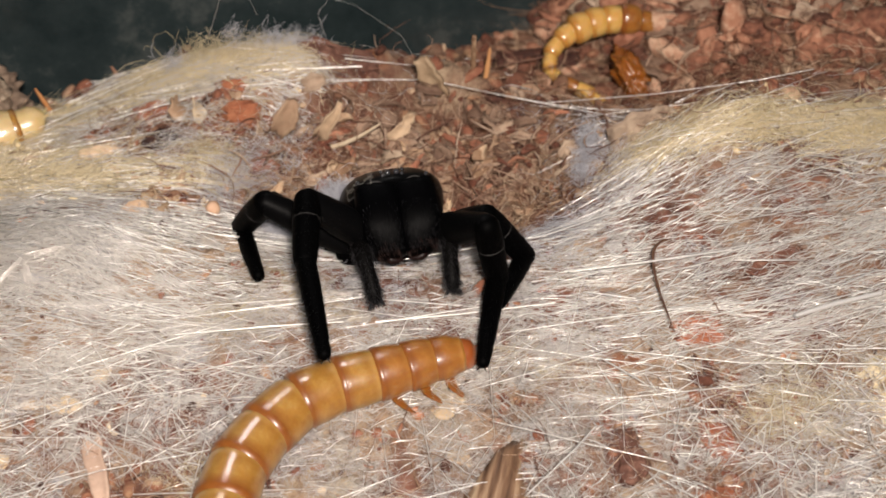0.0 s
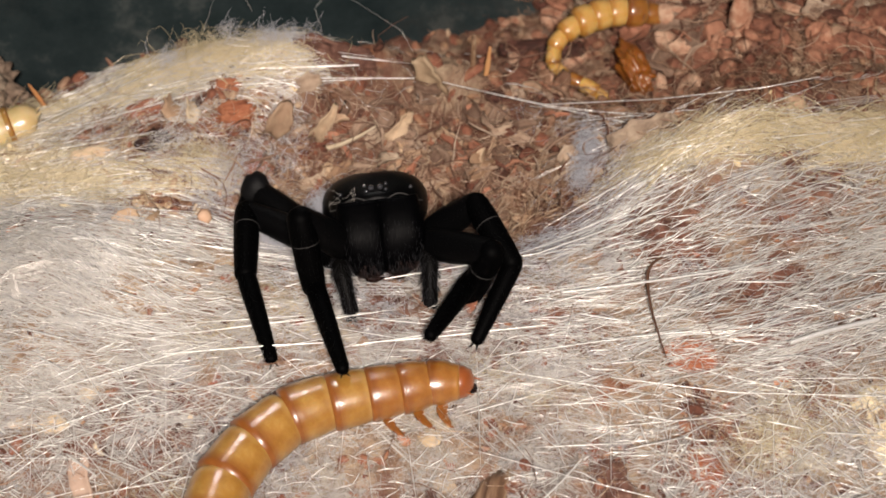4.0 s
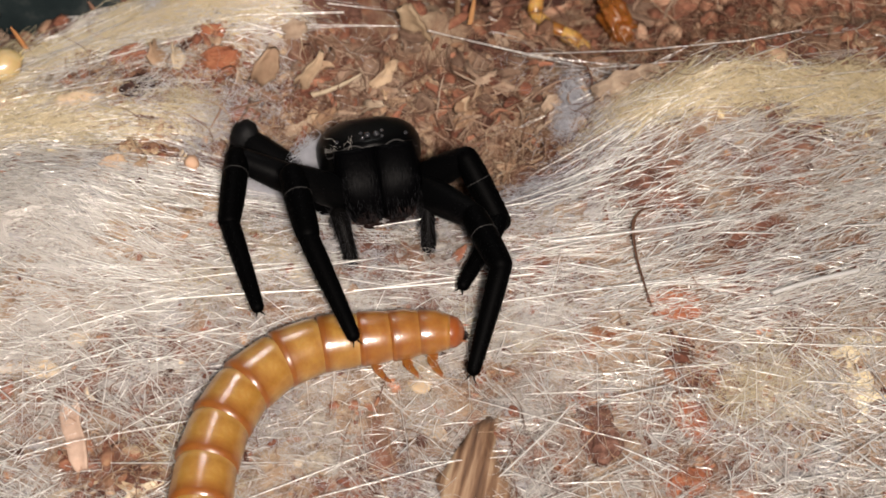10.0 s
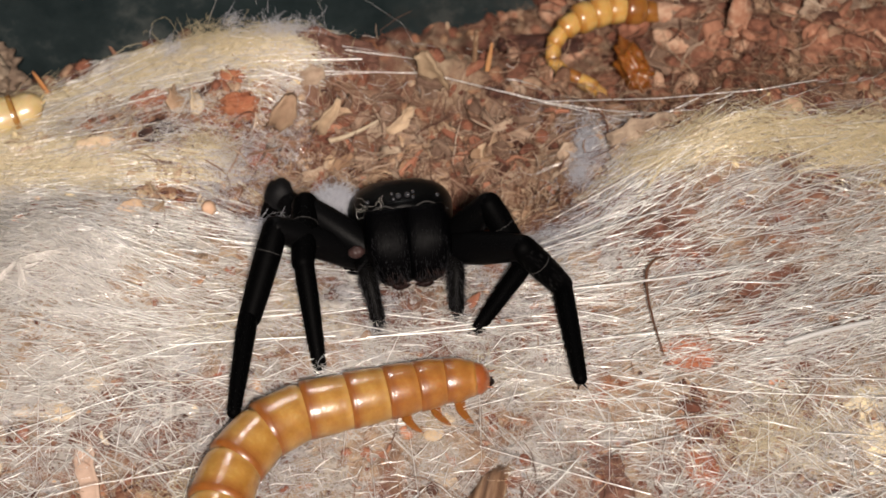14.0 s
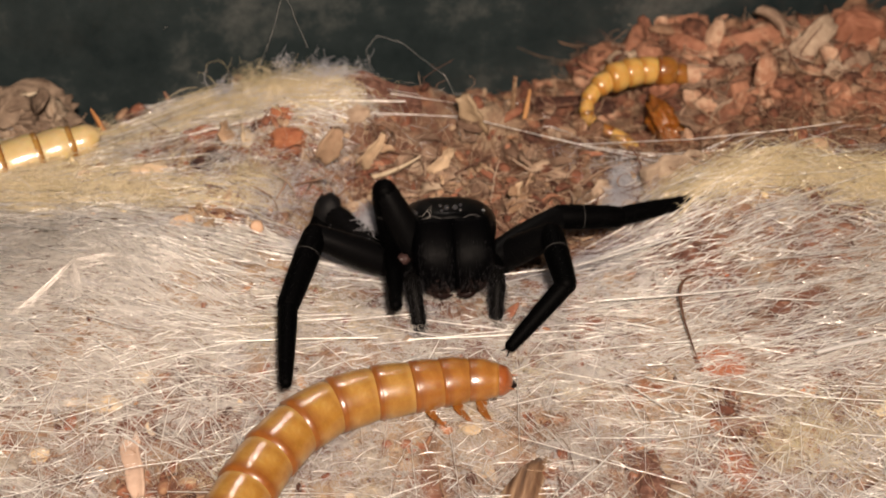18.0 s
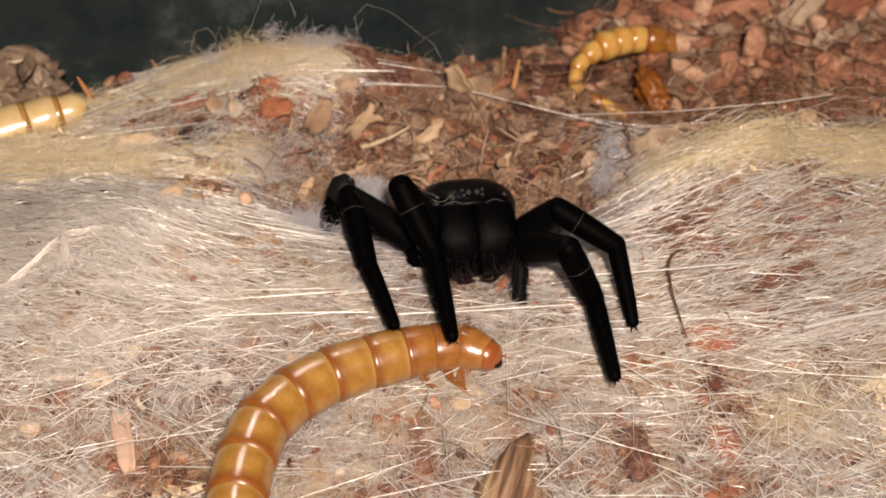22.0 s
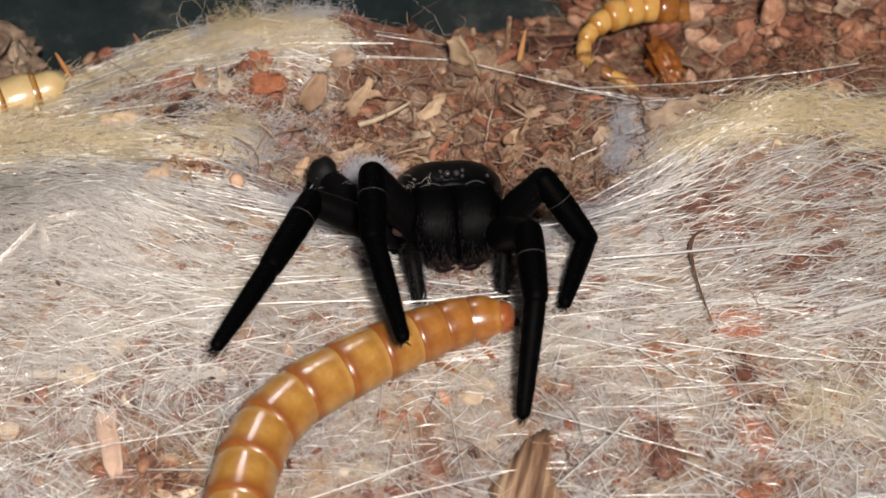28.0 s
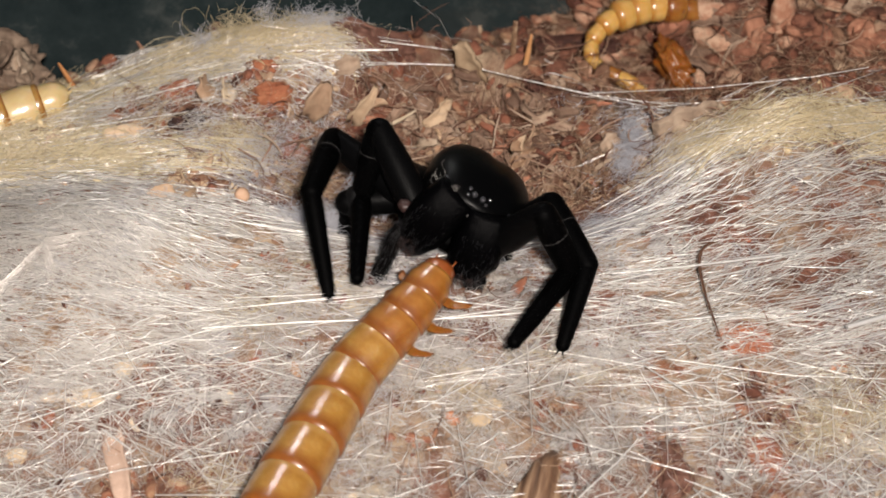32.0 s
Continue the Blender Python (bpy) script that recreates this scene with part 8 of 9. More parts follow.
    walk(third_leg['foot'], [
        (0, along_pose((-7.0, 7.0, -1.5), (-6.4, 8.0, -4.3))), (29.6, along_pose((-7.0, 7.0, -1.5), (-6.4, 8.0, -4.3))),
        (30.5, pose(-0.00723, 0.00645, -0.00305, -67.6, -9.1, 1.2)), (31, pose(-0.00684, 0.00730, -0.00419, -74.4, -17.5, -1.8)),
        (31.2, pose(-0.00659, 0.00676, -0.00522, -76.5, -22.1, -3.0)), (31.5, pose(-0.00589, 0.00603, -0.00642, -78.0, -28.6, -4.7)),
        (32, pose(-0.00378, 0.00397, -0.00732, -80.3, -34.6, -6.0)),
    ])
    for piece, rows in zip(larva_pieces, (
    [
        (0, pose(0.00236, -0.00096, 0.00045, 0.0, -0.0, 91.6)), (2, pose(0.00224, -0.00045, 0.00045, 0.0, 0.0, 66.9)),
        (3.5, pose(0.00259, -0.00123, 0.00045, 0.0, 0.0, 66.1)), (6, pose(0.00286, -0.00131, 0.00045, 0.0, 0.0, 78.0)),
        (9, pose(0.00283, -0.00148, 0.00045, -0.0, 0.0, 86.7)), (11.5, pose(0.00272, -0.00108, 0.00045, 0.0, 0.0, 73.2)),
        (13, pose(0.00344, -0.00131, 0.00045, -0.0, 0.0, 86.6)), (15.5, pose(0.00323, -0.00123, 0.00045, 0.0, 0.0, 87.8)),
        (16, pose(0.00306, -0.00175, 0.00045, 0.0, 0.0, 76.3)), (17, pose(0.00241, -0.00136, 0.00045, -0.0, 0.0, 88.1)),
        (19, pose(0.00288, -0.00167, 0.00045, 0.0, 0.0, 68.6)), (21, pose(0.00267, -0.00182, 0.00045, 0.0, 0.0, 64.2)),
        (22, pose(0.00255, -0.00156, 0.00045, -0.0, 0.0, 50.0)), (23, pose(0.00290, -0.00155, 0.00045, 0.0, 0.0, 53.0)),
        (25.5, pose(0.00293, -0.00134, 0.00045, -0.0, 0.0, 56.6)), (27.5, pose(0.00238, -0.00058, 0.00067, -4.0, 0.0, 65.6)),
        (28, pose(0.00272, 0.00009, 0.00067, -4.5, 0.0, 74.7)), (29, pose(0.00276, 0.00003, 0.00067, -3.9, 0.0, 83.6)),
        (30, pose(0.00251, 0.00062, 0.00067, -4.0, -0.0, 100.2)), (30.5, pose(0.00222, 0.00005, 0.00175, -13.5, -0.0, 114.5)),
        (31, pose(0.00170, -0.00017, 0.00175, -13.8, -0.0, 104.9)), (31.5, pose(0.00104, 0.00128, 0.00223, -16.6, -0.0, 154.6)),
        (32, pose(-0.00057, 0.00298, 0.00223, -15.9, -0.0, 145.9)),
    ],
    [
        (0, pose(0.00127, -0.00111, 0.00045, 0.0, -0.0, 102.1)), (2, pose(0.00119, -0.00033, 0.00045, 0.0, -0.0, 93.5)),
        (3.5, pose(0.00154, -0.00104, 0.00045, 0.0, 0.0, 88.4)), (6, pose(0.00178, -0.00130, 0.00045, 0.0, -0.0, 96.8)),
        (9, pose(0.00174, -0.00149, 0.00045, -0.0, -0.0, 93.1)), (11.5, pose(0.00164, -0.00091, 0.00045, 0.0, 0.0, 86.0)),
        (13, pose(0.00235, -0.00135, 0.00045, -0.0, -0.0, 95.7)), (15.5, pose(0.00214, -0.00126, 0.00045, 0.0, -0.0, 93.8)),
        (16, pose(0.00198, -0.00161, 0.00045, 0.0, 0.0, 86.5)), (17, pose(0.00132, -0.00142, 0.00045, -0.0, -0.0, 96.5)),
        (19, pose(0.00182, -0.00141, 0.00045, 0.0, 0.0, 80.7)), (21, pose(0.00164, -0.00148, 0.00045, 0.0, 0.0, 76.1)),
        (22, pose(0.00161, -0.00103, 0.00045, -0.0, 0.0, 66.5)), (23, pose(0.00192, -0.00112, 0.00045, 0.0, 0.0, 75.3)),
        (25.5, pose(0.00196, -0.00087, 0.00045, 0.0, 0.0, 69.3)), (27.5, pose(0.00134, -0.00032, 0.00060, -3.9, 0.0, 82.8)),
        (28, pose(0.00165, 0.00017, 0.00058, -4.2, -0.0, 92.9)), (29, pose(0.00166, 0.00008, 0.00060, -3.5, 0.0, 89.5)),
        (30, pose(0.00144, 0.00037, 0.00060, -3.7, -0.0, 105.5)), (30.5, pose(0.00124, -0.00038, 0.00150, -12.8, -0.0, 113.3)),
        (31, pose(0.00066, -0.00043, 0.00148, -14.1, -0.0, 104.1)), (31.5, pose(0.00056, 0.00034, 0.00192, -16.4, -0.0, 151.2)),
        (32, pose(-0.00118, 0.00211, 0.00193, -15.9, -0.0, 144.3)),
    ],
    [
        (0, pose(-0.00003, -0.00146, 0.00045, 0.0, -0.0, 108.1)), (2, pose(-0.00012, -0.00058, 0.00045, -0.0, -0.0, 108.0)),
        (3.5, pose(0.00021, -0.00117, 0.00045, 0.0, -0.0, 103.1)), (6, pose(0.00046, -0.00156, 0.00045, -0.0, -0.0, 105.3)),
        (9, pose(0.00040, -0.00163, 0.00045, 0.0, -0.0, 98.8)), (11.5, pose(0.00030, -0.00095, 0.00045, 0.0, -0.0, 97.2)),
        (13, pose(0.00103, -0.00159, 0.00045, 0.0, -0.0, 105.2)), (15.5, pose(0.00080, -0.00143, 0.00045, -0.0, -0.0, 100.2)),
        (16, pose(0.00064, -0.00167, 0.00045, 0.0, -0.0, 98.7)), (17, pose(-0.00000, -0.00167, 0.00045, 0.0, -0.0, 105.1)),
        (19, pose(0.00049, -0.00138, 0.00045, 0.0, -0.0, 96.6)), (21, pose(0.00033, -0.00142, 0.00045, 0.0, -0.0, 98.8)),
        (22, pose(0.00034, -0.00087, 0.00045, -0.0, -0.0, 98.8)), (23, pose(0.00063, -0.00110, 0.00045, 0.0, -0.0, 101.9)),
        (25.5, pose(0.00072, -0.00090, 0.00045, 0.0, -0.0, 113.4)), (27.5, pose(0.00004, -0.00045, 0.00051, -3.2, -0.0, 108.1)),
        (28, pose(0.00036, -0.00011, 0.00050, -3.1, -0.0, 111.8)), (29, pose(0.00032, -0.00001, 0.00053, -2.9, -0.0, 98.2)),
        (30, pose(0.00017, -0.00008, 0.00052, -3.1, -0.0, 113.5)), (30.5, pose(0.00001, -0.00087, 0.00122, -11.4, -0.0, 110.6)),
        (31, pose(-0.00061, -0.00074, 0.00115, -14.5, -0.0, 102.8)), (31.5, pose(-0.00016, -0.00073, 0.00155, -15.2, -0.0, 141.2)),
        (32, pose(-0.00199, 0.00110, 0.00156, -15.7, -0.0, 138.4)),
    ],
    [
        (0, pose(-0.00137, -0.00187, 0.00045, 0.0, -0.0, 106.0)), (2, pose(-0.00145, -0.00102, 0.00045, -0.0, -0.0, 108.7)),
        (3.5, pose(-0.00116, -0.00146, 0.00045, 0.0, -0.0, 100.8)), (6, pose(-0.00089, -0.00191, 0.00045, -0.0, -0.0, 103.9)),
        (9, pose(-0.00099, -0.00184, 0.00045, 0.0, -0.0, 98.2)), (11.5, pose(-0.00109, -0.00107, 0.00045, 0.0, -0.0, 93.2)),
        (13, pose(-0.00033, -0.00195, 0.00045, 0.0, -0.0, 104.5)), (15.5, pose(-0.00057, -0.00170, 0.00045, -0.0, -0.0, 102.2)),
        (16, pose(-0.00073, -0.00194, 0.00045, 0.0, -0.0, 103.4)), (17, pose(-0.00135, -0.00204, 0.00045, 0.0, -0.0, 105.5)),
        (19, pose(-0.00090, -0.00159, 0.00045, 0.0, -0.0, 100.5)), (21, pose(-0.00104, -0.00171, 0.00045, -0.0, -0.0, 105.0)),
        (22, pose(-0.00102, -0.00118, 0.00045, 0.0, -0.0, 106.5)), (23, pose(-0.00074, -0.00140, 0.00045, -0.0, -0.0, 103.3)),
        (25.5, pose(-0.00058, -0.00139, 0.00045, -0.0, -0.0, 107.6)), (27.5, pose(-0.00127, -0.00093, 0.00046, -1.3, -0.0, 112.1)),
        (28, pose(-0.00092, -0.00068, 0.00045, -0.8, -0.0, 116.0)), (29, pose(-0.00104, -0.00031, 0.00047, -1.8, -0.0, 106.4)),
        (30, pose(-0.00109, -0.00068, 0.00046, -1.4, -0.0, 117.0)), (30.5, pose(-0.00127, -0.00136, 0.00094, -11.6, -0.0, 111.0)),
        (31, pose(-0.00192, -0.00110, 0.00082, -12.8, -0.0, 107.8)), (31.5, pose(-0.00107, -0.00173, 0.00118, -15.5, -0.0, 134.4)),
        (32, pose(-0.00291, 0.00012, 0.00118, -16.2, -0.0, 135.4)),
    ],
    [
        (0, pose(-0.00293, -0.00232, 0.00045, 0.0, -0.0, 106.3)), (2, pose(-0.00297, -0.00158, 0.00045, -0.0, -0.0, 111.4)),
        (3.5, pose(-0.00274, -0.00183, 0.00045, 0.0, -0.0, 105.1)), (6, pose(-0.00246, -0.00235, 0.00045, 0.0, -0.0, 106.6)),
        (9, pose(-0.00259, -0.00213, 0.00045, 0.0, -0.0, 101.9)), (11.5, pose(-0.00271, -0.00121, 0.00045, 0.0, -0.0, 95.9)),
        (13, pose(-0.00191, -0.00234, 0.00045, -0.0, -0.0, 103.1)), (15.5, pose(-0.00215, -0.00208, 0.00045, 0.0, -0.0, 104.2)),
        (16, pose(-0.00229, -0.00238, 0.00045, 0.0, -0.0, 107.4)), (17, pose(-0.00292, -0.00246, 0.00045, -0.0, -0.0, 104.9)),
        (19, pose(-0.00249, -0.00191, 0.00045, 0.0, -0.0, 102.4)), (21, pose(-0.00261, -0.00214, 0.00045, -0.0, -0.0, 106.1)),
        (22, pose(-0.00256, -0.00167, 0.00045, 0.0, -0.0, 108.7)), (23, pose(-0.00232, -0.00175, 0.00045, -0.0, -0.0, 101.9)),
        (25.5, pose(-0.00214, -0.00184, 0.00045, -0.0, -0.0, 104.9)), (27.5, pose(-0.00275, -0.00159, 0.00045, 0.2, -0.0, 115.3)),
        (28, pose(-0.00235, -0.00145, 0.00045, 0.2, -0.0, 120.0)), (29, pose(-0.00253, -0.00093, 0.00045, -0.0, -0.0, 117.6)),
        (30, pose(-0.00252, -0.00145, 0.00045, 0.1, -0.0, 119.5)), (30.5, pose(-0.00274, -0.00198, 0.00063, -10.4, -0.0, 114.5)),
        (31, pose(-0.00340, -0.00170, 0.00054, -7.3, -0.0, 115.7)), (31.5, pose(-0.00225, -0.00275, 0.00074, -15.7, -0.0, 128.6)),
        (32, pose(-0.00398, -0.00101, 0.00074, -15.6, -0.0, 137.3)),
    ],
    [
        (0, pose(-0.00471, -0.00306, 0.00045, 0.0, -0.0, 117.6)), (2, pose(-0.00470, -0.00246, 0.00045, 0.0, -0.0, 122.0)),
        (3.5, pose(-0.00458, -0.00245, 0.00045, 0.0, -0.0, 113.6)), (6, pose(-0.00426, -0.00306, 0.00045, 0.0, -0.0, 115.9)),
        (9, pose(-0.00441, -0.00276, 0.00045, 0.0, -0.0, 115.6)), (11.5, pose(-0.00455, -0.00172, 0.00045, -0.0, -0.0, 114.1)),
        (13, pose(-0.00381, -0.00276, 0.00045, -0.0, -0.0, 101.9)), (15.5, pose(-0.00400, -0.00269, 0.00045, -0.0, -0.0, 107.1)),
        (16, pose(-0.00416, -0.00293, 0.00045, 0.0, -0.0, 105.7)), (17, pose(-0.00476, -0.00309, 0.00045, -0.0, -0.0, 112.1)),
        (19, pose(-0.00432, -0.00253, 0.00045, 0.0, -0.0, 114.1)), (21, pose(-0.00443, -0.00282, 0.00045, -0.0, -0.0, 114.1)),
        (22, pose(-0.00436, -0.00242, 0.00045, -0.0, -0.0, 116.2)), (23, pose(-0.00418, -0.00232, 0.00045, 0.0, -0.0, 111.4)),
        (25.5, pose(-0.00396, -0.00251, 0.00045, 0.0, -0.0, 115.0)), (27.5, pose(-0.00447, -0.00249, 0.00045, 0.0, -0.0, 120.1)),
        (28, pose(-0.00400, -0.00249, 0.00045, 0.0, -0.0, 124.5)), (29, pose(-0.00423, -0.00188, 0.00045, 0.1, -0.0, 120.4)),
        (30, pose(-0.00421, -0.00241, 0.00045, 0.0, -0.0, 119.9)), (30.5, pose(-0.00440, -0.00295, 0.00046, -0.9, -0.0, 124.9)),
        (31, pose(-0.00504, -0.00270, 0.00044, 0.5, -0.0, 126.2)), (31.5, pose(-0.00364, -0.00405, 0.00047, -1.7, -0.0, 136.7)),
        (32, pose(-0.00500, -0.00260, 0.00046, -2.0, -0.0, 155.6)),
    ],
    [
        (0, pose(-0.00636, -0.00437, 0.00045, 0.0, -0.0, 139.1)), (2, pose(-0.00618, -0.00393, 0.00045, 0.0, -0.0, 146.9)),
        (3.5, pose(-0.00630, -0.00368, 0.00045, -0.0, -0.0, 134.8)), (6, pose(-0.00598, -0.00429, 0.00045, -0.0, -0.0, 134.8)),
        (9, pose(-0.00614, -0.00398, 0.00045, 0.0, -0.0, 133.9)), (11.5, pose(-0.00629, -0.00292, 0.00045, -0.0, -0.0, 134.4)),
        (13, pose(-0.00576, -0.00355, 0.00045, 0.0, -0.0, 122.1)), (15.5, pose(-0.00595, -0.00348, 0.00045, 0.0, -0.0, 122.1)),
        (16, pose(-0.00615, -0.00369, 0.00045, 0.0, -0.0, 116.1)), (17, pose(-0.00651, -0.00424, 0.00045, -0.0, -0.0, 134.1)),
        (19, pose(-0.00613, -0.00365, 0.00045, 0.0, -0.0, 128.8)), (21, pose(-0.00621, -0.00396, 0.00045, 0.0, -0.0, 130.7)),
        (22, pose(-0.00616, -0.00356, 0.00045, -0.0, -0.0, 128.1)), (23, pose(-0.00605, -0.00334, 0.00045, 0.0, -0.0, 125.1)),
        (25.5, pose(-0.00582, -0.00357, 0.00045, 0.0, -0.0, 124.2)), (27.5, pose(-0.00615, -0.00380, 0.00045, 0.0, -0.0, 135.5)),
        (28, pose(-0.00573, -0.00376, 0.00045, 0.0, -0.0, 128.1)), (29, pose(-0.00597, -0.00312, 0.00045, 0.0, -0.0, 130.4)),
        (30, pose(-0.00598, -0.00363, 0.00045, 0.0, -0.0, 128.9)), (30.5, pose(-0.00611, -0.00424, 0.00044, 0.3, -0.0, 129.3)),
        (31, pose(-0.00668, -0.00408, 0.00045, 0.1, -0.0, 133.9)), (31.5, pose(-0.00505, -0.00567, 0.00044, 0.3, -0.0, 140.9)),
        (32, pose(-0.00585, -0.00457, 0.00044, 0.7, -0.0, 157.5)),
    ],
    [
        (0, pose(-0.00761, -0.00616, 0.00045, 0.0, -0.0, 151.1)), (2, pose(-0.00710, -0.00590, 0.00045, 0.0, -0.0, 163.0)),
        (3.5, pose(-0.00761, -0.00541, 0.00045, 0.0, -0.0, 150.7)), (6, pose(-0.00729, -0.00602, 0.00045, 0.0, -0.0, 150.7)),
        (9, pose(-0.00742, -0.00571, 0.00045, 0.0, -0.0, 153.5)), (11.5, pose(-0.00754, -0.00467, 0.00045, 0.0, -0.0, 154.7)),
        (13, pose(-0.00728, -0.00504, 0.00045, 0.0, -0.0, 146.5)), (15.5, pose(-0.00747, -0.00497, 0.00045, 0.0, -0.0, 146.5)),
        (16, pose(-0.00780, -0.00503, 0.00045, 0.0, -0.0, 141.8)), (17, pose(-0.00776, -0.00599, 0.00045, 0.0, -0.0, 155.2)),
        (19, pose(-0.00768, -0.00519, 0.00045, 0.0, -0.0, 140.9)), (21, pose(-0.00765, -0.00559, 0.00045, -0.0, -0.0, 146.4)),
        (22, pose(-0.00765, -0.00513, 0.00045, 0.0, -0.0, 144.9)), (23, pose(-0.00761, -0.00484, 0.00045, -0.0, -0.0, 142.9)),
        (25.5, pose(-0.00733, -0.00509, 0.00045, -0.0, -0.0, 146.0)), (27.5, pose(-0.00745, -0.00554, 0.00045, -0.0, -0.0, 151.2)),
        (28, pose(-0.00724, -0.00532, 0.00045, 0.0, -0.0, 143.8)), (29, pose(-0.00743, -0.00473, 0.00045, -0.0, -0.0, 144.9)),
        (30, pose(-0.00748, -0.00520, 0.00045, 0.0, -0.0, 143.8)), (30.5, pose(-0.00759, -0.00583, 0.00045, 0.0, -0.0, 145.2)),
        (31, pose(-0.00807, -0.00577, 0.00045, 0.0, -0.0, 146.9)), (31.5, pose(-0.00636, -0.00743, 0.00045, 0.0, -0.0, 145.8)),
        (32, pose(-0.00672, -0.00659, 0.00045, 0.0, -0.0, 155.8)),
    ],
    [
        (0, pose(-0.00837, -0.00819, 0.00045, 0.0, -0.0, 167.7)), (2, pose(-0.00763, -0.00803, 0.00045, 0.0, -0.0, 168.8)),
        (3.5, pose(-0.00836, -0.00744, 0.00045, 0.0, -0.0, 168.9)), (6, pose(-0.00804, -0.00805, 0.00045, 0.0, -0.0, 168.9)),
        (9, pose(-0.00810, -0.00777, 0.00045, 0.0, -0.0, 169.9)), (11.5, pose(-0.00835, -0.00671, 0.00045, -0.0, -0.0, 162.1)),
        (13, pose(-0.00817, -0.00701, 0.00045, -0.0, -0.0, 165.1)), (15.5, pose(-0.00836, -0.00694, 0.00045, -0.0, -0.0, 165.1)),
        (16, pose(-0.00891, -0.00690, 0.00045, 0.0, -0.0, 157.0)), (17, pose(-0.00844, -0.00806, 0.00045, 0.0, -0.0, 168.1)),
        (19, pose(-0.00899, -0.00696, 0.00045, 0.0, -0.0, 146.0)), (21, pose(-0.00876, -0.00748, 0.00045, 0.0, -0.0, 152.7)),
        (22, pose(-0.00852, -0.00710, 0.00045, -0.0, -0.0, 167.3)), (23, pose(-0.00858, -0.00676, 0.00045, 0.0, -0.0, 163.3)),
        (25.5, pose(-0.00817, -0.00706, 0.00045, 0.0, -0.0, 168.1)), (27.5, pose(-0.00833, -0.00754, 0.00045, -0.0, -0.0, 161.1)),
        (28, pose(-0.00820, -0.00725, 0.00045, 0.0, -0.0, 163.1)), (29, pose(-0.00848, -0.00665, 0.00045, 0.0, -0.0, 157.8)),
        (30, pose(-0.00857, -0.00709, 0.00045, -0.0, -0.0, 156.2)), (30.5, pose(-0.00865, -0.00774, 0.00045, 0.0, -0.0, 156.7)),
        (31, pose(-0.00916, -0.00767, 0.00045, 0.0, -0.0, 153.6)), (31.5, pose(-0.00756, -0.00928, 0.00045, -0.0, -0.0, 148.4)),
        (32, pose(-0.00757, -0.00862, 0.00045, 0.0, -0.0, 159.1)),
    ],
    [
        (0, pose(-0.00872, -0.01036, 0.00045, 0.0, -0.0, 173.8)), (2, pose(-0.00796, -0.01020, 0.00045, 0.0, -0.0, 173.7)),
        (3.5, pose(-0.00866, -0.00961, 0.00045, 0.0, -0.0, 175.1)), (6, pose(-0.00834, -0.01022, 0.00045, 0.0, -0.0, 175.1)),
        (9, pose(-0.00830, -0.00995, 0.00045, 0.0, -0.0, 179.4)), (11.5, pose(-0.00892, -0.00883, 0.00045, 0.0, -0.0, 167.8)),
        (13, pose(-0.00849, -0.00917, 0.00045, 0.0, -0.0, 177.7)), (15.5, pose(-0.00868, -0.00910, 0.00045, 0.0, -0.0, 177.7)),
        (16, pose(-0.00953, -0.00899, 0.00045, 0.0, -0.0, 169.8)), (17, pose(-0.00878, -0.01023, 0.00045, -0.0, -0.0, 174.1)),
        (19, pose(-0.01015, -0.00882, 0.00045, 0.0, -0.0, 150.4)), (21, pose(-0.00967, -0.00948, 0.00045, 0.0, -0.0, 158.4)),
        (22, pose(-0.00887, -0.00926, 0.00045, -0.0, -0.0, 174.5)), (23, pose(-0.00910, -0.00890, 0.00045, 0.0, -0.0, 169.7)),
        (25.5, pose(-0.00850, -0.00923, 0.00045, -0.0, -0.0, 174.4)), (27.5, pose(-0.00891, -0.00966, 0.00045, 0.0, -0.0, 168.6)),
        (28, pose(-0.00866, -0.00939, 0.00045, -0.0, -0.0, 172.9)), (29, pose(-0.00921, -0.00872, 0.00045, 0.0, -0.0, 163.3)),
        (30, pose(-0.00936, -0.00914, 0.00045, 0.0, -0.0, 161.8)), (30.5, pose(-0.00940, -0.00980, 0.00045, 0.0, -0.0, 162.9)),
        (31, pose(-0.01006, -0.00968, 0.00045, 0.0, -0.0, 158.1)), (31.5, pose(-0.00868, -0.01117, 0.00045, 0.0, -0.0, 150.0)),
        (32, pose(-0.00833, -0.01068, 0.00045, 0.0, -0.0, 160.1)),
    ],
    [
        (0, pose(-0.00886, -0.01250, 0.00045, 0.0, -0.0, 178.8)), (2, pose(-0.00813, -0.01234, 0.00045, 0.0, -0.0, 177.5)),
        (3.5, pose(-0.00875, -0.01176, 0.00045, 0.0, -0.0, -179.8)), (6, pose(-0.00843, -0.01237, 0.00045, 0.0, -0.0, -179.8)),
        (9, pose(-0.00828, -0.01210, 0.00045, 0.0, -0.0, -177.9)), (11.5, pose(-0.00929, -0.01095, 0.00045, 0.0, -0.0, 172.2)),
        (13, pose(-0.00848, -0.01132, 0.00045, 0.0, -0.0, -176.8)), (15.5, pose(-0.00867, -0.01125, 0.00045, 0.0, -0.0, -176.8)),
        (16, pose(-0.00982, -0.01112, 0.00045, 0.0, -0.0, 174.9)), (17, pose(-0.00891, -0.01238, 0.00045, 0.0, -0.0, 179.3)),
        (19, pose(-0.01115, -0.01072, 0.00045, 0.0, -0.0, 153.8)), (21, pose(-0.01039, -0.01151, 0.00045, 0.0, -0.0, 162.9)),
        (22, pose(-0.00897, -0.01140, 0.00045, 0.0, -0.0, -179.6)), (23, pose(-0.00937, -0.01102, 0.00045, 0.0, -0.0, 175.5)),
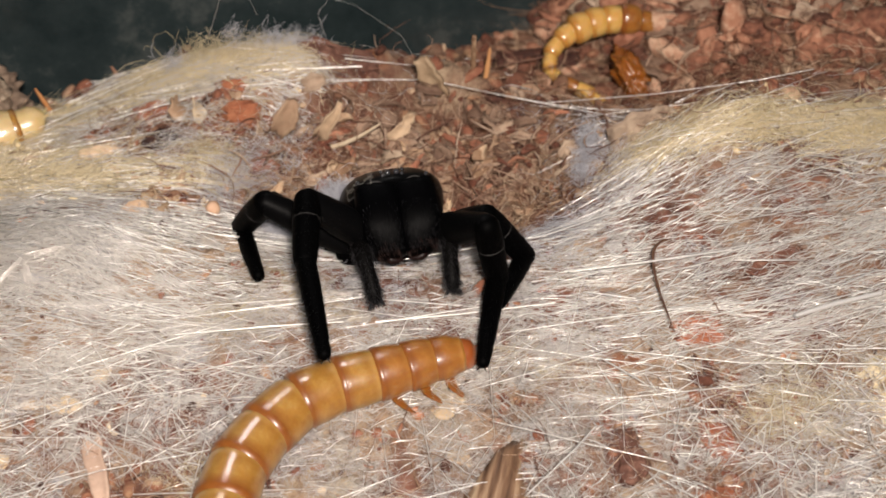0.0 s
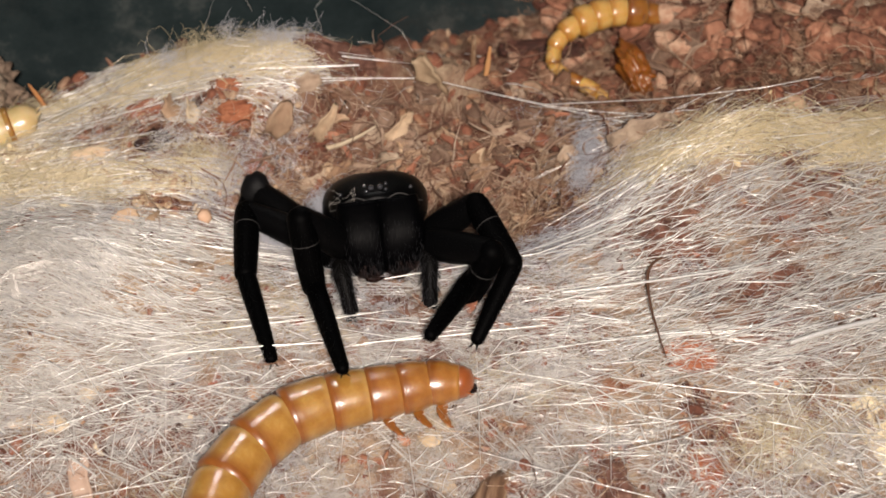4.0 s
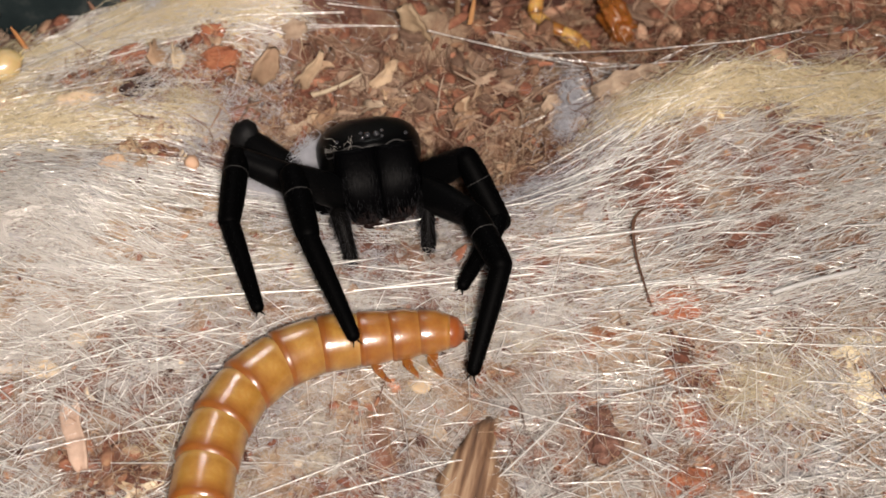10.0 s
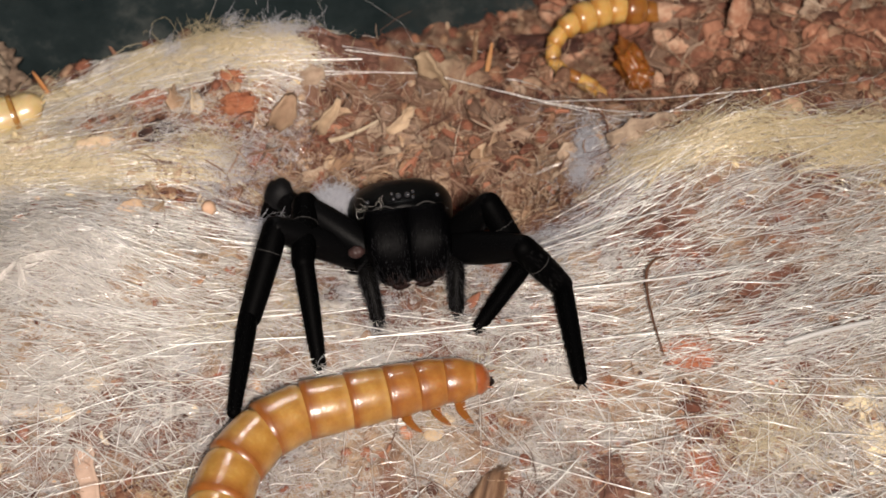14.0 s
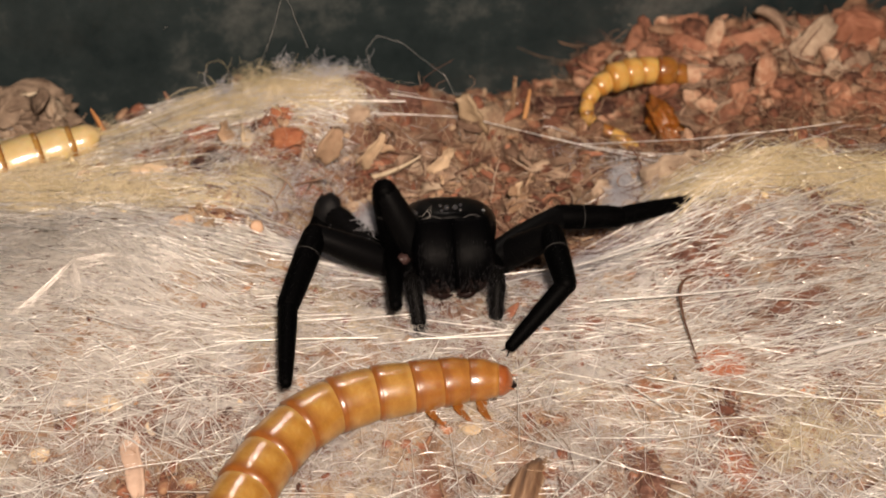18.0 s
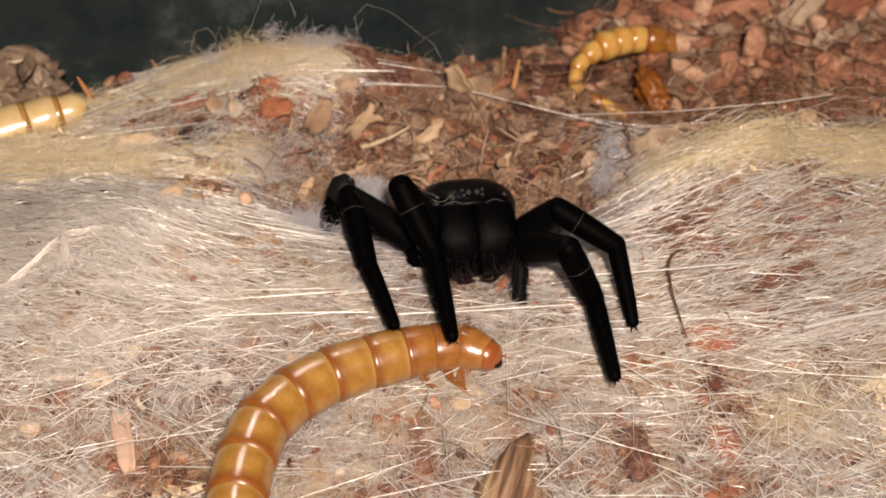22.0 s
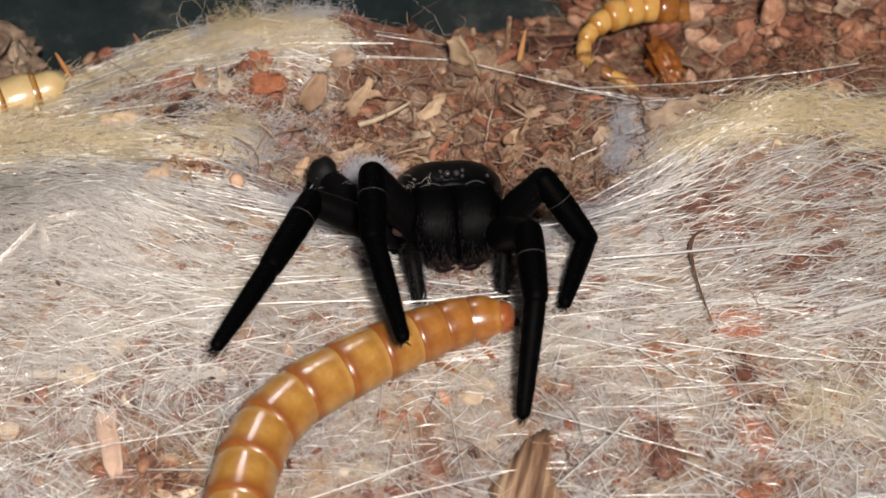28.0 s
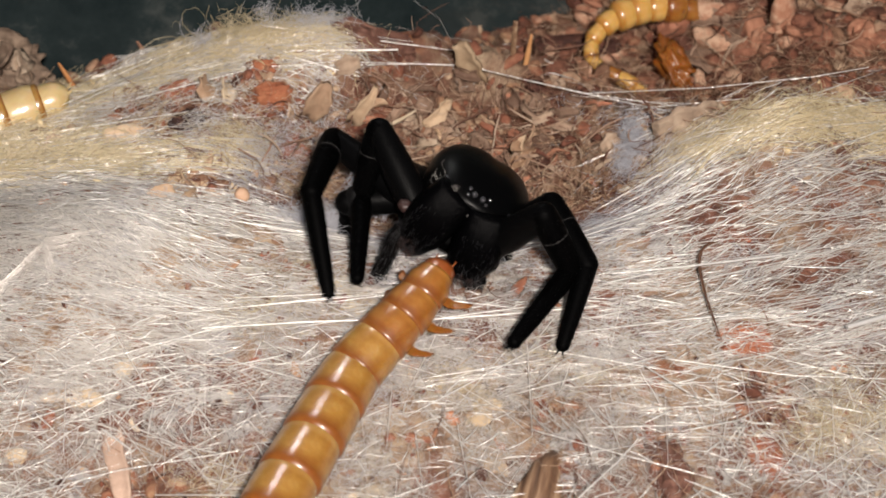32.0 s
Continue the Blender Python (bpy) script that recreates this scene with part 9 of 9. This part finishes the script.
        (25.5, pose(-0.00861, -0.01138, 0.00045, 0.0, -0.0, 179.9)), (27.5, pose(-0.00928, -0.01178, 0.00045, 0.0, -0.0, 171.5)),
        (28, pose(-0.00883, -0.01153, 0.00045, 0.0, -0.0, 177.8)), (29, pose(-0.00975, -0.01080, 0.00045, 0.0, -0.0, 167.8)),
        (30, pose(-0.00994, -0.01121, 0.00045, 0.0, -0.0, 166.6)), (30.5, pose(-0.00994, -0.01188, 0.00045, 0.0, -0.0, 168.0)),
        (31, pose(-0.01080, -0.01169, 0.00045, 0.0, -0.0, 161.8)), (31.5, pose(-0.00974, -0.01304, 0.00045, 0.0, -0.0, 151.2)),
        (32, pose(-0.00905, -0.01270, 0.00045, 0.0, -0.0, 160.9)),
    ],
    [
        (0, pose(-0.00884, -0.01450, 0.00045, 0.0, -0.0, -177.5)), (2, pose(-0.00817, -0.01434, 0.00045, 0.0, -0.0, -179.7)),
        (3.5, pose(-0.00868, -0.01376, 0.00045, 0.0, -0.0, -176.0)), (6, pose(-0.00836, -0.01437, 0.00045, 0.0, -0.0, -176.0)),
        (9, pose(-0.00817, -0.01410, 0.00045, 0.0, -0.0, -176.0)), (11.5, pose(-0.00951, -0.01293, 0.00045, 0.0, -0.0, 175.5)),
        (13, pose(-0.00829, -0.01330, 0.00045, 0.0, -0.0, -172.3)), (15.5, pose(-0.00848, -0.01323, 0.00045, 0.0, -0.0, -172.3)),
        (16, pose(-0.00993, -0.01312, 0.00045, 0.0, -0.0, 179.1)), (17, pose(-0.00887, -0.01437, 0.00045, 0.0, -0.0, -176.9)),
        (19, pose(-0.01200, -0.01253, 0.00045, 0.0, -0.0, 156.3)), (21, pose(-0.01092, -0.01343, 0.00045, 0.0, -0.0, 166.2)),
        (22, pose(-0.00888, -0.01340, 0.00045, 0.0, -0.0, -175.1)), (23, pose(-0.00946, -0.01302, 0.00045, 0.0, -0.0, 179.9)),
        (25.5, pose(-0.00855, -0.01337, 0.00045, 0.0, -0.0, -176.1)), (27.5, pose(-0.00953, -0.01376, 0.00045, 0.0, -0.0, 174.0)),
        (28, pose(-0.00884, -0.01353, 0.00045, 0.0, -0.0, -178.2)), (29, pose(-0.01012, -0.01276, 0.00045, 0.0, -0.0, 171.2)),
        (30, pose(-0.01035, -0.01316, 0.00045, 0.0, -0.0, 170.3)), (30.5, pose(-0.01030, -0.01385, 0.00045, 0.0, -0.0, 171.8)),
        (31, pose(-0.01138, -0.01361, 0.00045, 0.0, -0.0, 164.4)), (31.5, pose(-0.01069, -0.01480, 0.00045, 0.0, -0.0, 152.2)),
        (32, pose(-0.00970, -0.01460, 0.00045, 0.0, -0.0, 161.5)),
    ],
    [
        (0, pose(-0.00874, -0.01620, 0.00045, 0.0, -0.0, -175.0)), (2, pose(-0.00814, -0.01604, 0.00045, 0.0, -0.0, -177.8)),
        (3.5, pose(-0.00853, -0.01545, 0.00045, 0.0, -0.0, -173.4)), (6, pose(-0.00821, -0.01606, 0.00045, 0.0, -0.0, -173.4)),
        (9, pose(-0.00804, -0.01579, 0.00045, 0.0, -0.0, -174.8)), (11.5, pose(-0.00961, -0.01463, 0.00045, 0.0, -0.0, 177.8)),
        (13, pose(-0.00802, -0.01498, 0.00045, 0.0, -0.0, -169.1)), (15.5, pose(-0.00821, -0.01491, 0.00045, 0.0, -0.0, -169.1)),
        (16, pose(-0.00992, -0.01481, 0.00045, 0.0, -0.0, -178.0)), (17, pose(-0.00874, -0.01607, 0.00045, 0.0, -0.0, -174.3)),
        (19, pose(-0.01266, -0.01410, 0.00045, 0.0, -0.0, 158.0)), (21, pose(-0.01130, -0.01509, 0.00045, 0.0, -0.0, 168.5)),
        (22, pose(-0.00870, -0.01509, 0.00045, 0.0, -0.0, -172.0)), (23, pose(-0.00942, -0.01472, 0.00045, 0.0, -0.0, -177.1)),
        (25.5, pose(-0.00840, -0.01507, 0.00045, 0.0, -0.0, -173.2)), (27.5, pose(-0.00969, -0.01545, 0.00045, 0.0, -0.0, 175.8)),
        (28, pose(-0.00875, -0.01523, 0.00045, 0.0, -0.0, -175.4)), (29, pose(-0.01035, -0.01444, 0.00045, 0.0, -0.0, 173.5)),
        (30, pose(-0.01060, -0.01484, 0.00045, 0.0, -0.0, 172.8)), (30.5, pose(-0.01051, -0.01553, 0.00045, 0.0, -0.0, 174.5)),
        (31, pose(-0.01182, -0.01525, 0.00045, 0.0, -0.0, 166.3)), (31.5, pose(-0.01147, -0.01631, 0.00045, 0.0, -0.0, 152.8)),
        (32, pose(-0.01023, -0.01621, 0.00045, 0.0, -0.0, 161.9)),
    ],
    )):
        walk(piece, rows)


motions()
